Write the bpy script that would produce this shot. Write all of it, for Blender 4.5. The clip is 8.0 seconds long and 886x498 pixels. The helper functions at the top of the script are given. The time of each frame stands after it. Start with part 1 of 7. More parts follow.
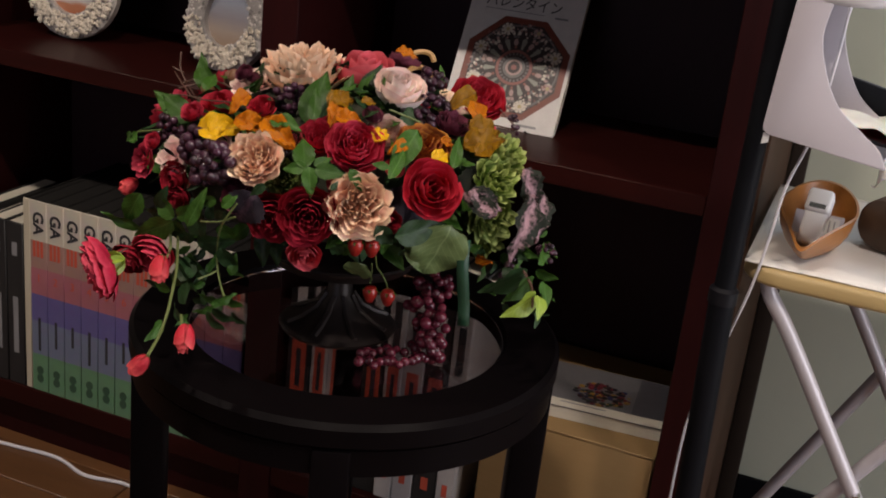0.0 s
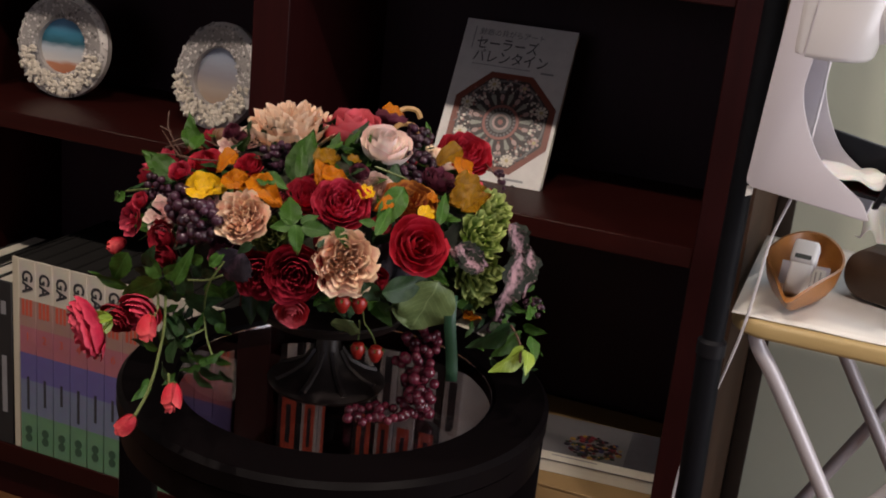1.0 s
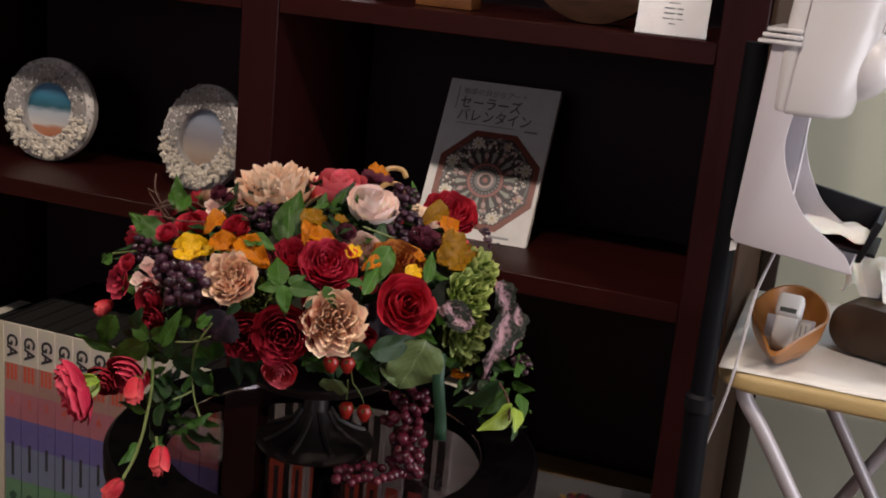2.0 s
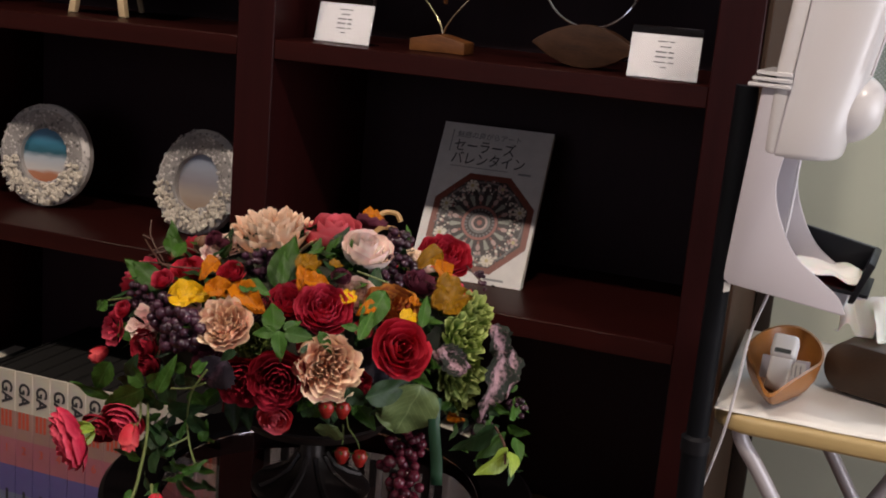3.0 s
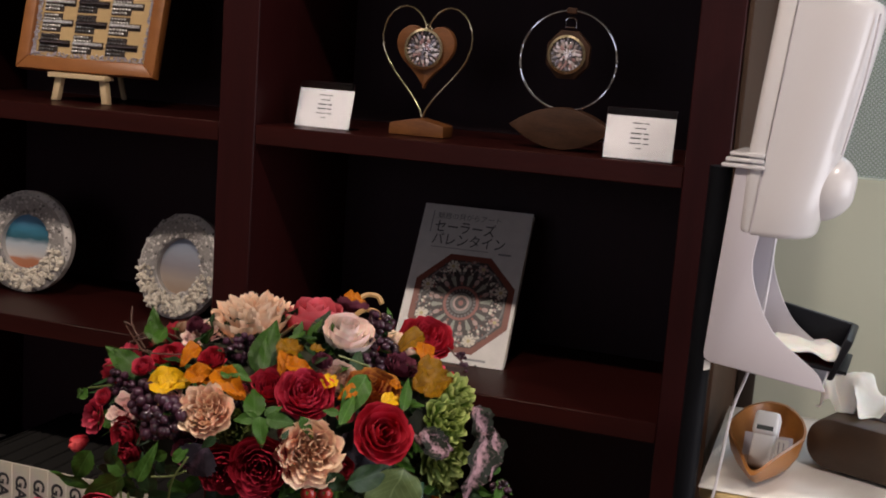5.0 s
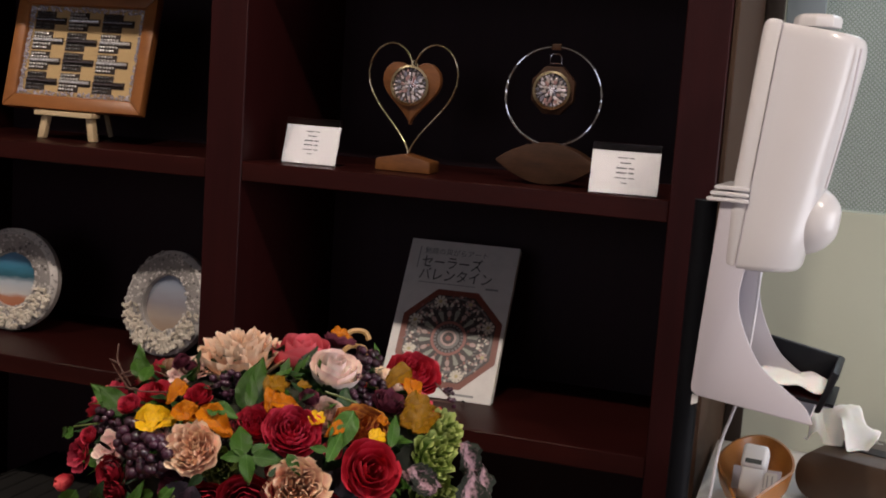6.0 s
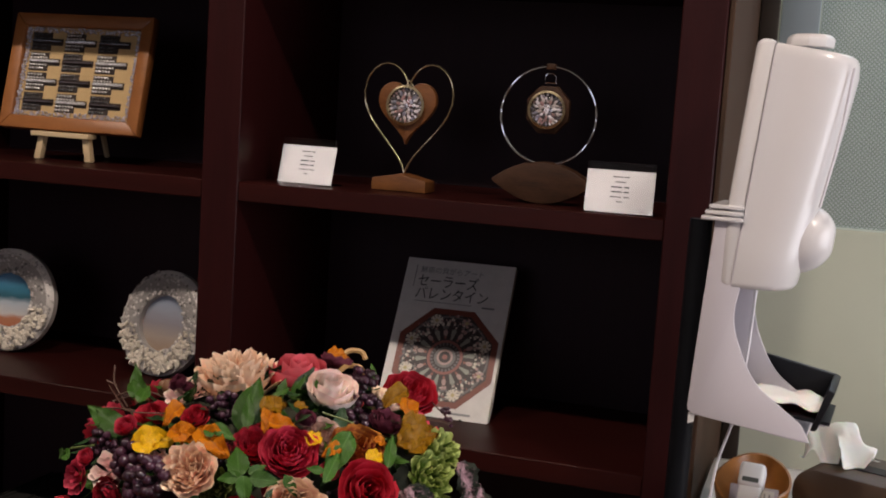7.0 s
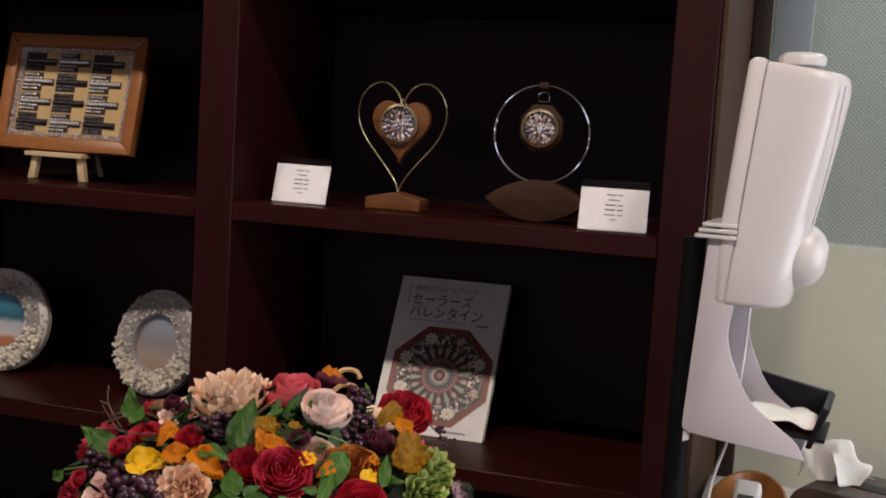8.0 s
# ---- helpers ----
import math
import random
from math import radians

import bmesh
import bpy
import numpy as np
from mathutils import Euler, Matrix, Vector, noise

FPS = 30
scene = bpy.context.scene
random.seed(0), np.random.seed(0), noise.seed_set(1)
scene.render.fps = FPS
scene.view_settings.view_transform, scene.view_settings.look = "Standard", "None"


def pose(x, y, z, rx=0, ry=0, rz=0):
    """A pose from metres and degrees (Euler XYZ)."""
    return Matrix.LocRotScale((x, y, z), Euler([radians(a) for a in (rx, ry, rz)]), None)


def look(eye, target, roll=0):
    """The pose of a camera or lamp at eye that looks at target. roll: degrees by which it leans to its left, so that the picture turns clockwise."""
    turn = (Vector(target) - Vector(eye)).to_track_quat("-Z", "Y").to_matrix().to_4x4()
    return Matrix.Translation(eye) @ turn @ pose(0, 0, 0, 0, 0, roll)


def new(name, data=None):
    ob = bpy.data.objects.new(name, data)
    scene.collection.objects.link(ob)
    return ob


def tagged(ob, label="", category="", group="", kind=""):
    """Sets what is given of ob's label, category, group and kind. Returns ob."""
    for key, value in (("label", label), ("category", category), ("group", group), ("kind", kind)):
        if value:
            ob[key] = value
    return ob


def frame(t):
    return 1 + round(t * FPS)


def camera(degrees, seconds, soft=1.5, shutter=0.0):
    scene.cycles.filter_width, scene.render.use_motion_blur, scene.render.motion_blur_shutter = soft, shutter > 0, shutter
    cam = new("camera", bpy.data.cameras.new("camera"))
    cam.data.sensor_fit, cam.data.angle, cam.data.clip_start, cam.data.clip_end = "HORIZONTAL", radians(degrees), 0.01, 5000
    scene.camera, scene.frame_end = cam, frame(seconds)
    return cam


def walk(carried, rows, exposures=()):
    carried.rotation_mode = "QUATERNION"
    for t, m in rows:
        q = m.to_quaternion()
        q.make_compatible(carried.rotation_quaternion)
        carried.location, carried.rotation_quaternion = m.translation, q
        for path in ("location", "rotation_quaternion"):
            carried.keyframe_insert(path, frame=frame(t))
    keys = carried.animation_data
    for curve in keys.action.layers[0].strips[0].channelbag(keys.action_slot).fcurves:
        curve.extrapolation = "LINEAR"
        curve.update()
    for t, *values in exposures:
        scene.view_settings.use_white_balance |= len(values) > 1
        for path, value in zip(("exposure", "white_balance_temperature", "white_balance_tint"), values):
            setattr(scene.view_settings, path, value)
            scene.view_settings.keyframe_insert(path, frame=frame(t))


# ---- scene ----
cam = camera(42.0, 8.0, soft=1.9)
PATH = [
    (0, (0.579, -0.2, 1.146), (-0.056, 1.563, 0.447), 6.5),
    (0.5, (0.583, -0.2, 1.147), (-0.052, 1.576, 0.484), 6.3),
    (1, (0.585, -0.2, 1.153), (-0.057, 1.591, 0.538), 5.9),
    (1.5, (0.584, -0.203, 1.154), (-0.052, 1.607, 0.591), 5.6),
    (3, (0.586, -0.208, 1.163), (-0.054, 1.631, 0.71), 4.9),
    (3.5, (0.587, -0.21, 1.165), (-0.039, 1.64, 0.736), 4.9),
    (4, (0.587, -0.209, 1.167), (-0.037, 1.647, 0.76), 4.7),
    (4.5, (0.592, -0.209, 1.17), (-0.041, 1.651, 0.799), 4.4),
    (5, (0.592, -0.213, 1.172), (-0.041, 1.657, 0.85), 4.2),
    (6.5, (0.594, -0.215, 1.174), (-0.022, 1.672, 0.929), 3.8),
    (7, (0.594, -0.217, 1.177), (-0.022, 1.672, 0.945), 3.7),
    (7.5, (0.592, -0.217, 1.178), (-0.016, 1.675, 0.958), 3.7),
    (8, (0.595, -0.217, 1.18), (-0.015, 1.676, 0.977), 3.5),
]
walk(cam, [(t, look(eye, target, roll)) for t, eye, target, roll in PATH])

# ---- light ----
FLOOR, CEIL = -0.03, 2.42
world = bpy.data.worlds.new("world")
scene.world = world
world.use_nodes = True
world.node_tree.nodes["Background"].inputs["Color"].default_value = (0.55, 0.65, 0.8, 1)
world.node_tree.nodes["Background"].inputs["Strength"].default_value = 0.035
scene.view_settings.exposure = -0.38


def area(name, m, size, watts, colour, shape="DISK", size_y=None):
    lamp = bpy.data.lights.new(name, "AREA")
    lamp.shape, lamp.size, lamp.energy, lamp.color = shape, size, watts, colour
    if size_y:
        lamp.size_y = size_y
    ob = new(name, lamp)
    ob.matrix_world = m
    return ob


WARM, COOL = (1.0, 0.85, 0.745), (0.74, 0.78, 1.0)
LAMPS = [(-1.05, 0.17), (0.20, 0.17), (1.45, 0.17)]
for lx, ly in LAMPS:
    area("downlight_lamp", pose(lx, ly, CEIL - 0.03), 0.10, 23.0, WARM)
# Cool fill added from behind the camera, set before an invented window.
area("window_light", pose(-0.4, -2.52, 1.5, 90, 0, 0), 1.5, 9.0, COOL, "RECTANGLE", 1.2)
# Fill added from the right to brighten the wall under the folding table.
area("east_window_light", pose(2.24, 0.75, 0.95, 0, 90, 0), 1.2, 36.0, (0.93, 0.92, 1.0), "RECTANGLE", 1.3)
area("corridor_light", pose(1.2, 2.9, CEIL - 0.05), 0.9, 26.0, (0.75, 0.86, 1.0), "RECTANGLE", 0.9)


# ---- materials ----
def material(name, colour, rough=0.5, second=None, scale=12.0, stretch=(1, 1, 1), bump=0.15, bump_scale=60.0, metal=0.0, spec=0.5,
             mix=0.6, island=0.0, per_object=0.0, coat=0.0, transmit=0.0, sheen=0.0, subsurface=0.0):
    """A surface with colour variation at two scales and a fine relief."""
    m = bpy.data.materials.new(name)
    m.use_nodes = True
    n, k = m.node_tree.nodes, m.node_tree.links
    b = n["Principled BSDF"]
    second = second or tuple(c * 0.75 for c in colour)
    tc, mp = n.new("ShaderNodeTexCoord"), n.new("ShaderNodeMapping")
    mp.inputs["Scale"].default_value = stretch
    k.new(tc.outputs["Object"], mp.inputs["Vector"])
    big, small = n.new("ShaderNodeTexNoise"), n.new("ShaderNodeTexNoise")
    for node, sc, det in ((big, scale, 4.0), (small, scale * 7.0, 3.0)):
        node.inputs["Scale"].default_value, node.inputs["Detail"].default_value = sc, det
        k.new(mp.outputs["Vector"], node.inputs["Vector"])
    add = n.new("ShaderNodeMath")
    add.operation = "MULTIPLY_ADD"
    k.new(small.outputs["Fac"], add.inputs[0])
    add.inputs[1].default_value = 0.5
    k.new(big.outputs["Fac"], add.inputs[2])
    ramp = n.new("ShaderNodeMapRange")
    ramp.inputs["From Min"].default_value, ramp.inputs["From Max"].default_value = 0.45, 1.05
    ramp.inputs["To Max"].default_value = mix
    k.new(add.outputs[0], ramp.inputs["Value"])
    blend = n.new("ShaderNodeMixRGB")
    blend.inputs["Color1"].default_value, blend.inputs["Color2"].default_value = (*colour, 1), (*second, 1)
    k.new(ramp.outputs["Result"], blend.inputs["Fac"])
    out = blend.outputs["Color"]
    for amount, source in ((island, "island"), (per_object, "object")):
        if amount:
            if source == "island":
                g = n.new("ShaderNodeNewGeometry").outputs["Random Per Island"]
            else:
                g = n.new("ShaderNodeObjectInfo").outputs["Random"]
            hsv, mr = n.new("ShaderNodeHueSaturation"), n.new("ShaderNodeMapRange")
            mr.inputs["To Min"].default_value, mr.inputs["To Max"].default_value = 1 - amount, 1 + amount
            k.new(g, mr.inputs["Value"])
            k.new(mr.outputs["Result"], hsv.inputs["Value"])
            k.new(out, hsv.inputs["Color"])
            out = hsv.outputs["Color"]
    k.new(out, b.inputs["Base Color"])
    b.inputs["Roughness"].default_value, b.inputs["Metallic"].default_value = rough, metal
    b.inputs["Specular IOR Level"].default_value = spec
    b.inputs["Coat Weight"].default_value, b.inputs["Transmission Weight"].default_value = coat, transmit
    b.inputs["Sheen Weight"].default_value = sheen
    if subsurface:
        b.inputs["Subsurface Weight"].default_value, b.inputs["Subsurface Scale"].default_value = subsurface, 0.004
    if bump:
        bn, bu = n.new("ShaderNodeTexNoise"), n.new("ShaderNodeBump")
        bn.inputs["Scale"].default_value, bn.inputs["Detail"].default_value = bump_scale, 5.0
        k.new(mp.outputs["Vector"], bn.inputs["Vector"])
        k.new(bn.outputs["Fac"], bu.inputs["Height"])
        bu.inputs["Strength"].default_value, bu.inputs["Distance"].default_value = bump, 0.002
        k.new(bu.outputs["Normal"], b.inputs["Normal"])
    return m


M_CASE = material("mahogany veneer", (0.026, 0.0045, 0.0046), 0.42, (0.012, 0.0025, 0.0026), 6, (9, 9, 0.7), 0.08, 40, spec=0.13)
M_SHELF = material("mahogany shelf veneer", (0.029, 0.0052, 0.0042), 0.38, (0.013, 0.0029, 0.0025), 6, (0.7, 9, 9), 0.08, 40, spec=0.13)
M_BACK = material("dark back board", (0.026, 0.0085, 0.0125), 0.6, (0.017, 0.0055, 0.0085), 6, (9, 9, 0.7), 0.1, 40, spec=0.25)
M_SIDE = material("brown laminate", (0.060, 0.034, 0.022), 0.65, (0.042, 0.024, 0.016), 5, (8, 8, 0.6), 0.05, 40, spec=0.08)
M_TABLE = material("black lacquered wood", (0.0030, 0.0022, 0.0026), 0.38, (0.0048, 0.0035, 0.0038), 8, (1, 1, 1), 0.06, 50, spec=0.045)
M_BRONZE = material("dark cast metal", (0.030, 0.022, 0.020), 0.42, (0.014, 0.010, 0.010), 18, bump=0.3, bump_scale=70, metal=0.4)
M_WALL = material("grey green wall", (0.44, 0.46, 0.37), 0.75, (0.40, 0.42, 0.335), 3, bump=0.06, bump_scale=120)
M_PAINT = material("warm grey paint", (0.36, 0.34, 0.31), 0.8, (0.31, 0.295, 0.27), 3, bump=0.06, bump_scale=120)
M_BLACKMETAL = material("black powder coat", (0.004, 0.0045, 0.006), 0.55, (0.007, 0.007, 0.009), 20, bump=0.1, bump_scale=200, spec=0.1)
M_FLOOR = material("oiled oak", (0.15, 0.066, 0.026), 0.38, (0.085, 0.036, 0.014), 5, (1, 7, 7), 0.1, 40, per_object=0.18)
M_GAP = material("dark joint", (0.03, 0.018, 0.01), 0.8)
M_WHITE = material("white gloss plastic", (0.57, 0.55, 0.55), 0.22, (0.54, 0.52, 0.52), 5, bump=0.02, bump_scale=90, mix=0.4)
M_GREYP = material("pale lilac plastic", (0.50, 0.47, 0.51), 0.38, (0.52, 0.50, 0.53), 5, bump=0.03, bump_scale=90, mix=0.4)
M_BLACKP = material("black plastic", (0.006, 0.006, 0.008), 0.45, (0.010, 0.010, 0.012), 20, bump=0.05, spec=0.2)
M_CHROME = material("polished steel", (0.75, 0.75, 0.78), 0.12, (0.62, 0.62, 0.66), 20, bump=0.02, metal=1.0)
M_BRASS = material("pale brass wire", (0.62, 0.52, 0.34), 0.22, (0.5, 0.4, 0.25), 20, bump=0.03, metal=1.0)
M_TUBE = material("silver painted tube", (0.46, 0.43, 0.45), 0.42, (0.42, 0.41, 0.44), 12, bump=0.05, metal=0.25)
M_CLOTH = material("white paper cloth", (0.80, 0.77, 0.72), 0.85, (0.74, 0.71, 0.66), 6, bump=0.25, bump_scale=35)
M_EDGE = material("pale wood edging", (0.50, 0.37, 0.17), 0.42, (0.36, 0.25, 0.10), 8, (0.6, 6, 6), 0.1, 50)
M_BOWL = material("turned acacia wood", (0.34, 0.135, 0.030), 0.34, (0.17, 0.058, 0.013), 45, (1, 0.2, 1), 0.12, 50)
M_WALNUT = material("walnut wood", (0.060, 0.026, 0.013), 0.6, (0.018, 0.008, 0.004), 75, (0.25, 1, 1), 0.15, 160, spec=0.2, mix=0.9)
M_OAKB = material("honey wood", (0.19, 0.072, 0.021), 0.45, (0.075, 0.026, 0.008), 75, (0.25, 1, 1), 0.12, 160, spec=0.3, mix=0.9)
M_PINE = material("raw pine", (0.66, 0.50, 0.30), 0.55, (0.56, 0.40, 0.22), 22, (0.3, 1, 1), 0.1, 60)
M_FRAMEWOOD = material("cherry frame wood", (0.33, 0.125, 0.036), 0.36, (0.20, 0.07, 0.020), 60, (0.3, 1, 1), 0.1, 120)
M_STRAWB = material("woven straw board", (0.55, 0.38, 0.18), 0.7, (0.45, 0.30, 0.13), 60, bump=0.2, bump_scale=300)
M_SHELL = material("sea shells", (0.70, 0.63, 0.52), 0.45, (0.55, 0.49, 0.42), 30, bump=0.2, bump_scale=200, island=0.22)
M_SHELLG = material("grey shell mosaic", (0.46, 0.43, 0.40), 0.3, (0.20, 0.18, 0.18), 40, bump=0.3, bump_scale=200, island=0.75)
M_NACRE = material("pearly shell", (0.44, 0.39, 0.40), 0.25, (0.25, 0.23, 0.29), 50, bump=0.2, island=0.3, coat=0.3)
M_BEADD = material("dark beads", (0.035, 0.017, 0.012), 0.25, (0.04, 0.035, 0.035), 40, bump=0.05, island=0.4)
M_BEADK = material("dark silvered beads", (0.13, 0.125, 0.13), 0.22, (0.04, 0.04, 0.045), 40, bump=0.05, island=0.6, metal=0.4)
M_BEADG = material("dark brown recess", (0.030, 0.018, 0.012), 0.7, (0.02, 0.012, 0.009), 30)
M_BEADS = material("silver beads", (0.58, 0.56, 0.53), 0.25, (0.38, 0.36, 0.35), 40, bump=0.05, island=0.35, metal=0.3)
M_PAPER = material("white paper", (0.68, 0.67, 0.65), 0.7, (0.64, 0.63, 0.61), 5, bump=0.03)
M_CARD = material("white card", (0.50, 0.49, 0.50), 0.7, (0.46, 0.45, 0.46), 5, bump=0.03)
M_PAGES = material("cream page edges", (0.62, 0.58, 0.48), 0.8, (0.48, 0.44, 0.36), 8, (1, 1, 60), 0.2, 60)
M_INK = material("black ink", (0.03, 0.03, 0.035), 0.6, bump=0)
M_GREYINK = material("grey ink", (0.25, 0.25, 0.26), 0.6, bump=0)
M_TISSUE = material("white tissue", (0.80, 0.78, 0.75), 0.9, (0.74, 0.72, 0.69), 10, bump=0.2, bump_scale=150, subsurface=0.2)
M_LEATHER = material("brown leatherette", (0.062, 0.036, 0.021), 0.45, (0.042, 0.024, 0.015), 10, bump=0.15, bump_scale=300)
M_CABLE = material("white cable sheath", (0.70, 0.68, 0.70), 0.4, bump=0)
M_CARTON = material("kraft cardboard", (0.30, 0.185, 0.075), 0.75, (0.24, 0.15, 0.06), 6, (1, 1, 8), 0.1, 90)


def glass_material(name, tint, rough=0.0):
    m = bpy.data.materials.new(name)
    m.use_nodes = True
    b = m.node_tree.nodes["Principled BSDF"]
    b.inputs["Base Color"].default_value = (*tint, 1)
    b.inputs["Roughness"].default_value, b.inputs["Transmission Weight"].default_value, b.inputs["IOR"].default_value = rough, 1.0, 1.45
    return m


M_GLASS = glass_material("clear glass", (0.93, 0.95, 0.94))
M_SMOKE = glass_material("faintly smoked table glass", (0.44, 0.40, 0.40))
M_ACRYL = glass_material("clear acrylic", (0.96, 0.97, 0.97))


def dotted_film():
    """Glass with a printed film of pale dots in staggered rows."""
    m = bpy.data.materials.new("dotted film")
    m.use_nodes = True
    n, k = m.node_tree.nodes, m.node_tree.links
    b = n["Principled BSDF"]
    tc, mp = n.new("ShaderNodeTexCoord"), n.new("ShaderNodeMapping")
    mp.inputs["Rotation"].default_value = (0, radians(45), 0)
    mp.inputs["Scale"].default_value = (190, 0, 190)
    k.new(tc.outputs["Object"], mp.inputs["Vector"])
    fr, ln, lt = n.new("ShaderNodeVectorMath"), n.new("ShaderNodeVectorMath"), n.new("ShaderNodeMapRange")
    fr.operation, ln.operation = "FRACTION", "DISTANCE"
    k.new(mp.outputs["Vector"], fr.inputs[0])
    k.new(fr.outputs["Vector"], ln.inputs[0])
    ln.inputs[1].default_value = (0.5, 0.0, 0.5)
    lt.inputs["From Min"].default_value, lt.inputs["From Max"].default_value = 0.30, 0.42
    lt.inputs["To Min"].default_value, lt.inputs["To Max"].default_value = 1.0, 0.0
    k.new(ln.outputs["Value"], lt.inputs["Value"])
    b.inputs["Base Color"].default_value = (0.40, 0.44, 0.42, 1)
    b.inputs["Roughness"].default_value = 0.5
    tr, gl, add = n.new("ShaderNodeBsdfTransparent"), n.new("ShaderNodeBsdfGlossy"), n.new("ShaderNodeMixShader")
    tr.inputs["Color"].default_value = (0.86, 0.92, 0.93, 1)
    gl.inputs["Roughness"].default_value = 0.03
    add.inputs["Fac"].default_value = 0.06
    k.new(tr.outputs["BSDF"], add.inputs[1])
    k.new(gl.outputs["BSDF"], add.inputs[2])
    mix = n.new("ShaderNodeMixShader")
    k.new(lt.outputs["Result"], mix.inputs["Fac"])
    k.new(add.outputs["Shader"], mix.inputs[1])
    k.new(b.outputs["BSDF"], mix.inputs[2])
    k.new(mix.outputs["Shader"], n["Material Output"].inputs["Surface"])
    return m


M_FILM = dotted_film()


def glow(name, colour, strength):
    m = bpy.data.materials.new(name)
    m.use_nodes = True
    b = m.node_tree.nodes["Principled BSDF"]
    b.inputs["Base Color"].default_value = (*colour, 1)
    b.inputs["Emission Color"].default_value, b.inputs["Emission Strength"].default_value = (*colour, 1), strength
    return m


M_DISPLAY = material("dim grey display", (0.10, 0.11, 0.10), 0.25, (0.07, 0.08, 0.07), 30, bump=0)
M_FRAMEP = material("pale blue grey aluminium", (0.30, 0.35, 0.37), 0.35, (0.26, 0.31, 0.33), 8, bump=0.04, bump_scale=120, metal=0.2)
M_TRIM = material("dark brown metal profile", (0.030, 0.022, 0.017), 0.5, (0.020, 0.015, 0.012), 12, bump=0.08, bump_scale=90, spec=0.25)
M_LAMP = glow("lit diffuser", (1.0, 0.9, 0.75), 6.0)


# ---- mesh helpers ----
def link(name, bm, mat, parent=None, label="", smooth=True):
    me = bpy.data.meshes.new(name)
    bm.to_mesh(me)
    bm.free()
    me.materials.append(mat)
    if smooth:
        for p in me.polygons:
            p.use_smooth = True
        me.set_sharp_from_angle(angle=radians(38))
    ob = new(name, me)
    ob.parent = parent
    if label:
        ob["label"] = label
    return ob


def part(name, bm, mat, parent, label=""):
    return link(name, bm, mat, parent, label)


def thing(name, m, label, category, group=""):
    ob = new(name)
    ob.matrix_world = m
    return tagged(ob, label, category, group)


def structure(name, bm, mat, label="", category="structure"):
    return tagged(link(name, bm, mat), label, category, kind="structure")


def box(x0, x1, y0, y1, z0, z1, bevel=0.0, segments=2, bm=None):
    bm = bm or bmesh.new()
    r = bmesh.ops.create_cube(bm, size=1.0)
    bmesh.ops.scale(bm, vec=(x1 - x0, y1 - y0, z1 - z0), verts=r["verts"])
    bmesh.ops.translate(bm, vec=((x0 + x1) / 2, (y0 + y1) / 2, (z0 + z1) / 2), verts=r["verts"])
    if bevel:
        es = list({e for v in r["verts"] for e in v.link_edges})
        bmesh.ops.bevel(bm, geom=es, offset=bevel, segments=segments, affect="EDGES", profile=0.5)
    return bm


def lathe(profile, n=40, bm=None, centre=(0, 0, 0)):
    """Turns a list of (radius, height) about the z axis."""
    bm = bm or bmesh.new()
    rings = []
    for r, z in profile:
        if r < 1e-6:
            rings.append([bm.verts.new((centre[0], centre[1], centre[2] + z))])
        else:
            rings.append([bm.verts.new((centre[0] + r * math.cos(2 * math.pi * i / n), centre[1] + r * math.sin(2 * math.pi * i / n), centre[2] + z)) for i in range(n)])
    for a, b in zip(rings, rings[1:]):
        for i in range(n):
            j = (i + 1) % n
            if len(a) == 1 and len(b) == 1:
                continue
            if len(a) == 1:
                bm.faces.new((a[0], b[j], b[i]))
            elif len(b) == 1:
                bm.faces.new((a[i], a[j], b[0]))
            else:
                bm.faces.new((a[i], a[j], b[j], b[i]))
    bmesh.ops.recalc_face_normals(bm, faces=bm.faces)
    return bm


def smooth_path(points, per=8, closed=False):
    """Catmull-Rom through the points."""
    p = [Vector(q) for q in points]
    n, out = len(p), []
    for i in range(n if closed else n - 1):
        a, b, c, d = ((p[(i - 1) % n], p[i], p[(i + 1) % n], p[(i + 2) % n]) if closed else
                      (p[max(i - 1, 0)], p[i], p[i + 1], p[min(i + 2, n - 1)]))
        for s in range(per):
            t = s / per
            out.append(0.5 * (2 * b + (c - a) * t + (2 * a - 5 * b + 4 * c - d) * t * t + (3 * b - a - 3 * c + d) * t ** 3))
    if not closed:
        out.append(p[-1])
    return out


def tube(points, radius, sides=8, closed=False, bm=None, taper=1.0):
    bm = bm or bmesh.new()
    n, rings = len(points), []
    up = Vector((0.13, 0.21, 0.97))
    for i, p in enumerate(points):
        a = points[(i - 1) % n] if closed else points[max(i - 1, 0)]
        b = points[(i + 1) % n] if closed else points[min(i + 1, n - 1)]
        d = (b - a).normalized()
        side = d.cross(up)
        if side.length < 0.05:
            side = d.cross(Vector((1, 0, 0)))
        side.normalize()
        other = side.cross(d)
        r = radius * (1 + (taper - 1) * i / max(n - 1, 1))
        rings.append([bm.verts.new(p + r * (math.cos(2 * math.pi * s / sides) * side + math.sin(2 * math.pi * s / sides) * other)) for s in range(sides)])
    for i in range(n if closed else n - 1):
        a, b = rings[i], rings[(i + 1) % n]
        for s in range(sides):
            bm.faces.new((a[s], a[(s + 1) % sides], b[(s + 1) % sides], b[s]))
    if not closed:
        bm.faces.new(rings[0])
        bm.faces.new(rings[-1])
    bmesh.ops.recalc_face_normals(bm, faces=bm.faces)
    return bm


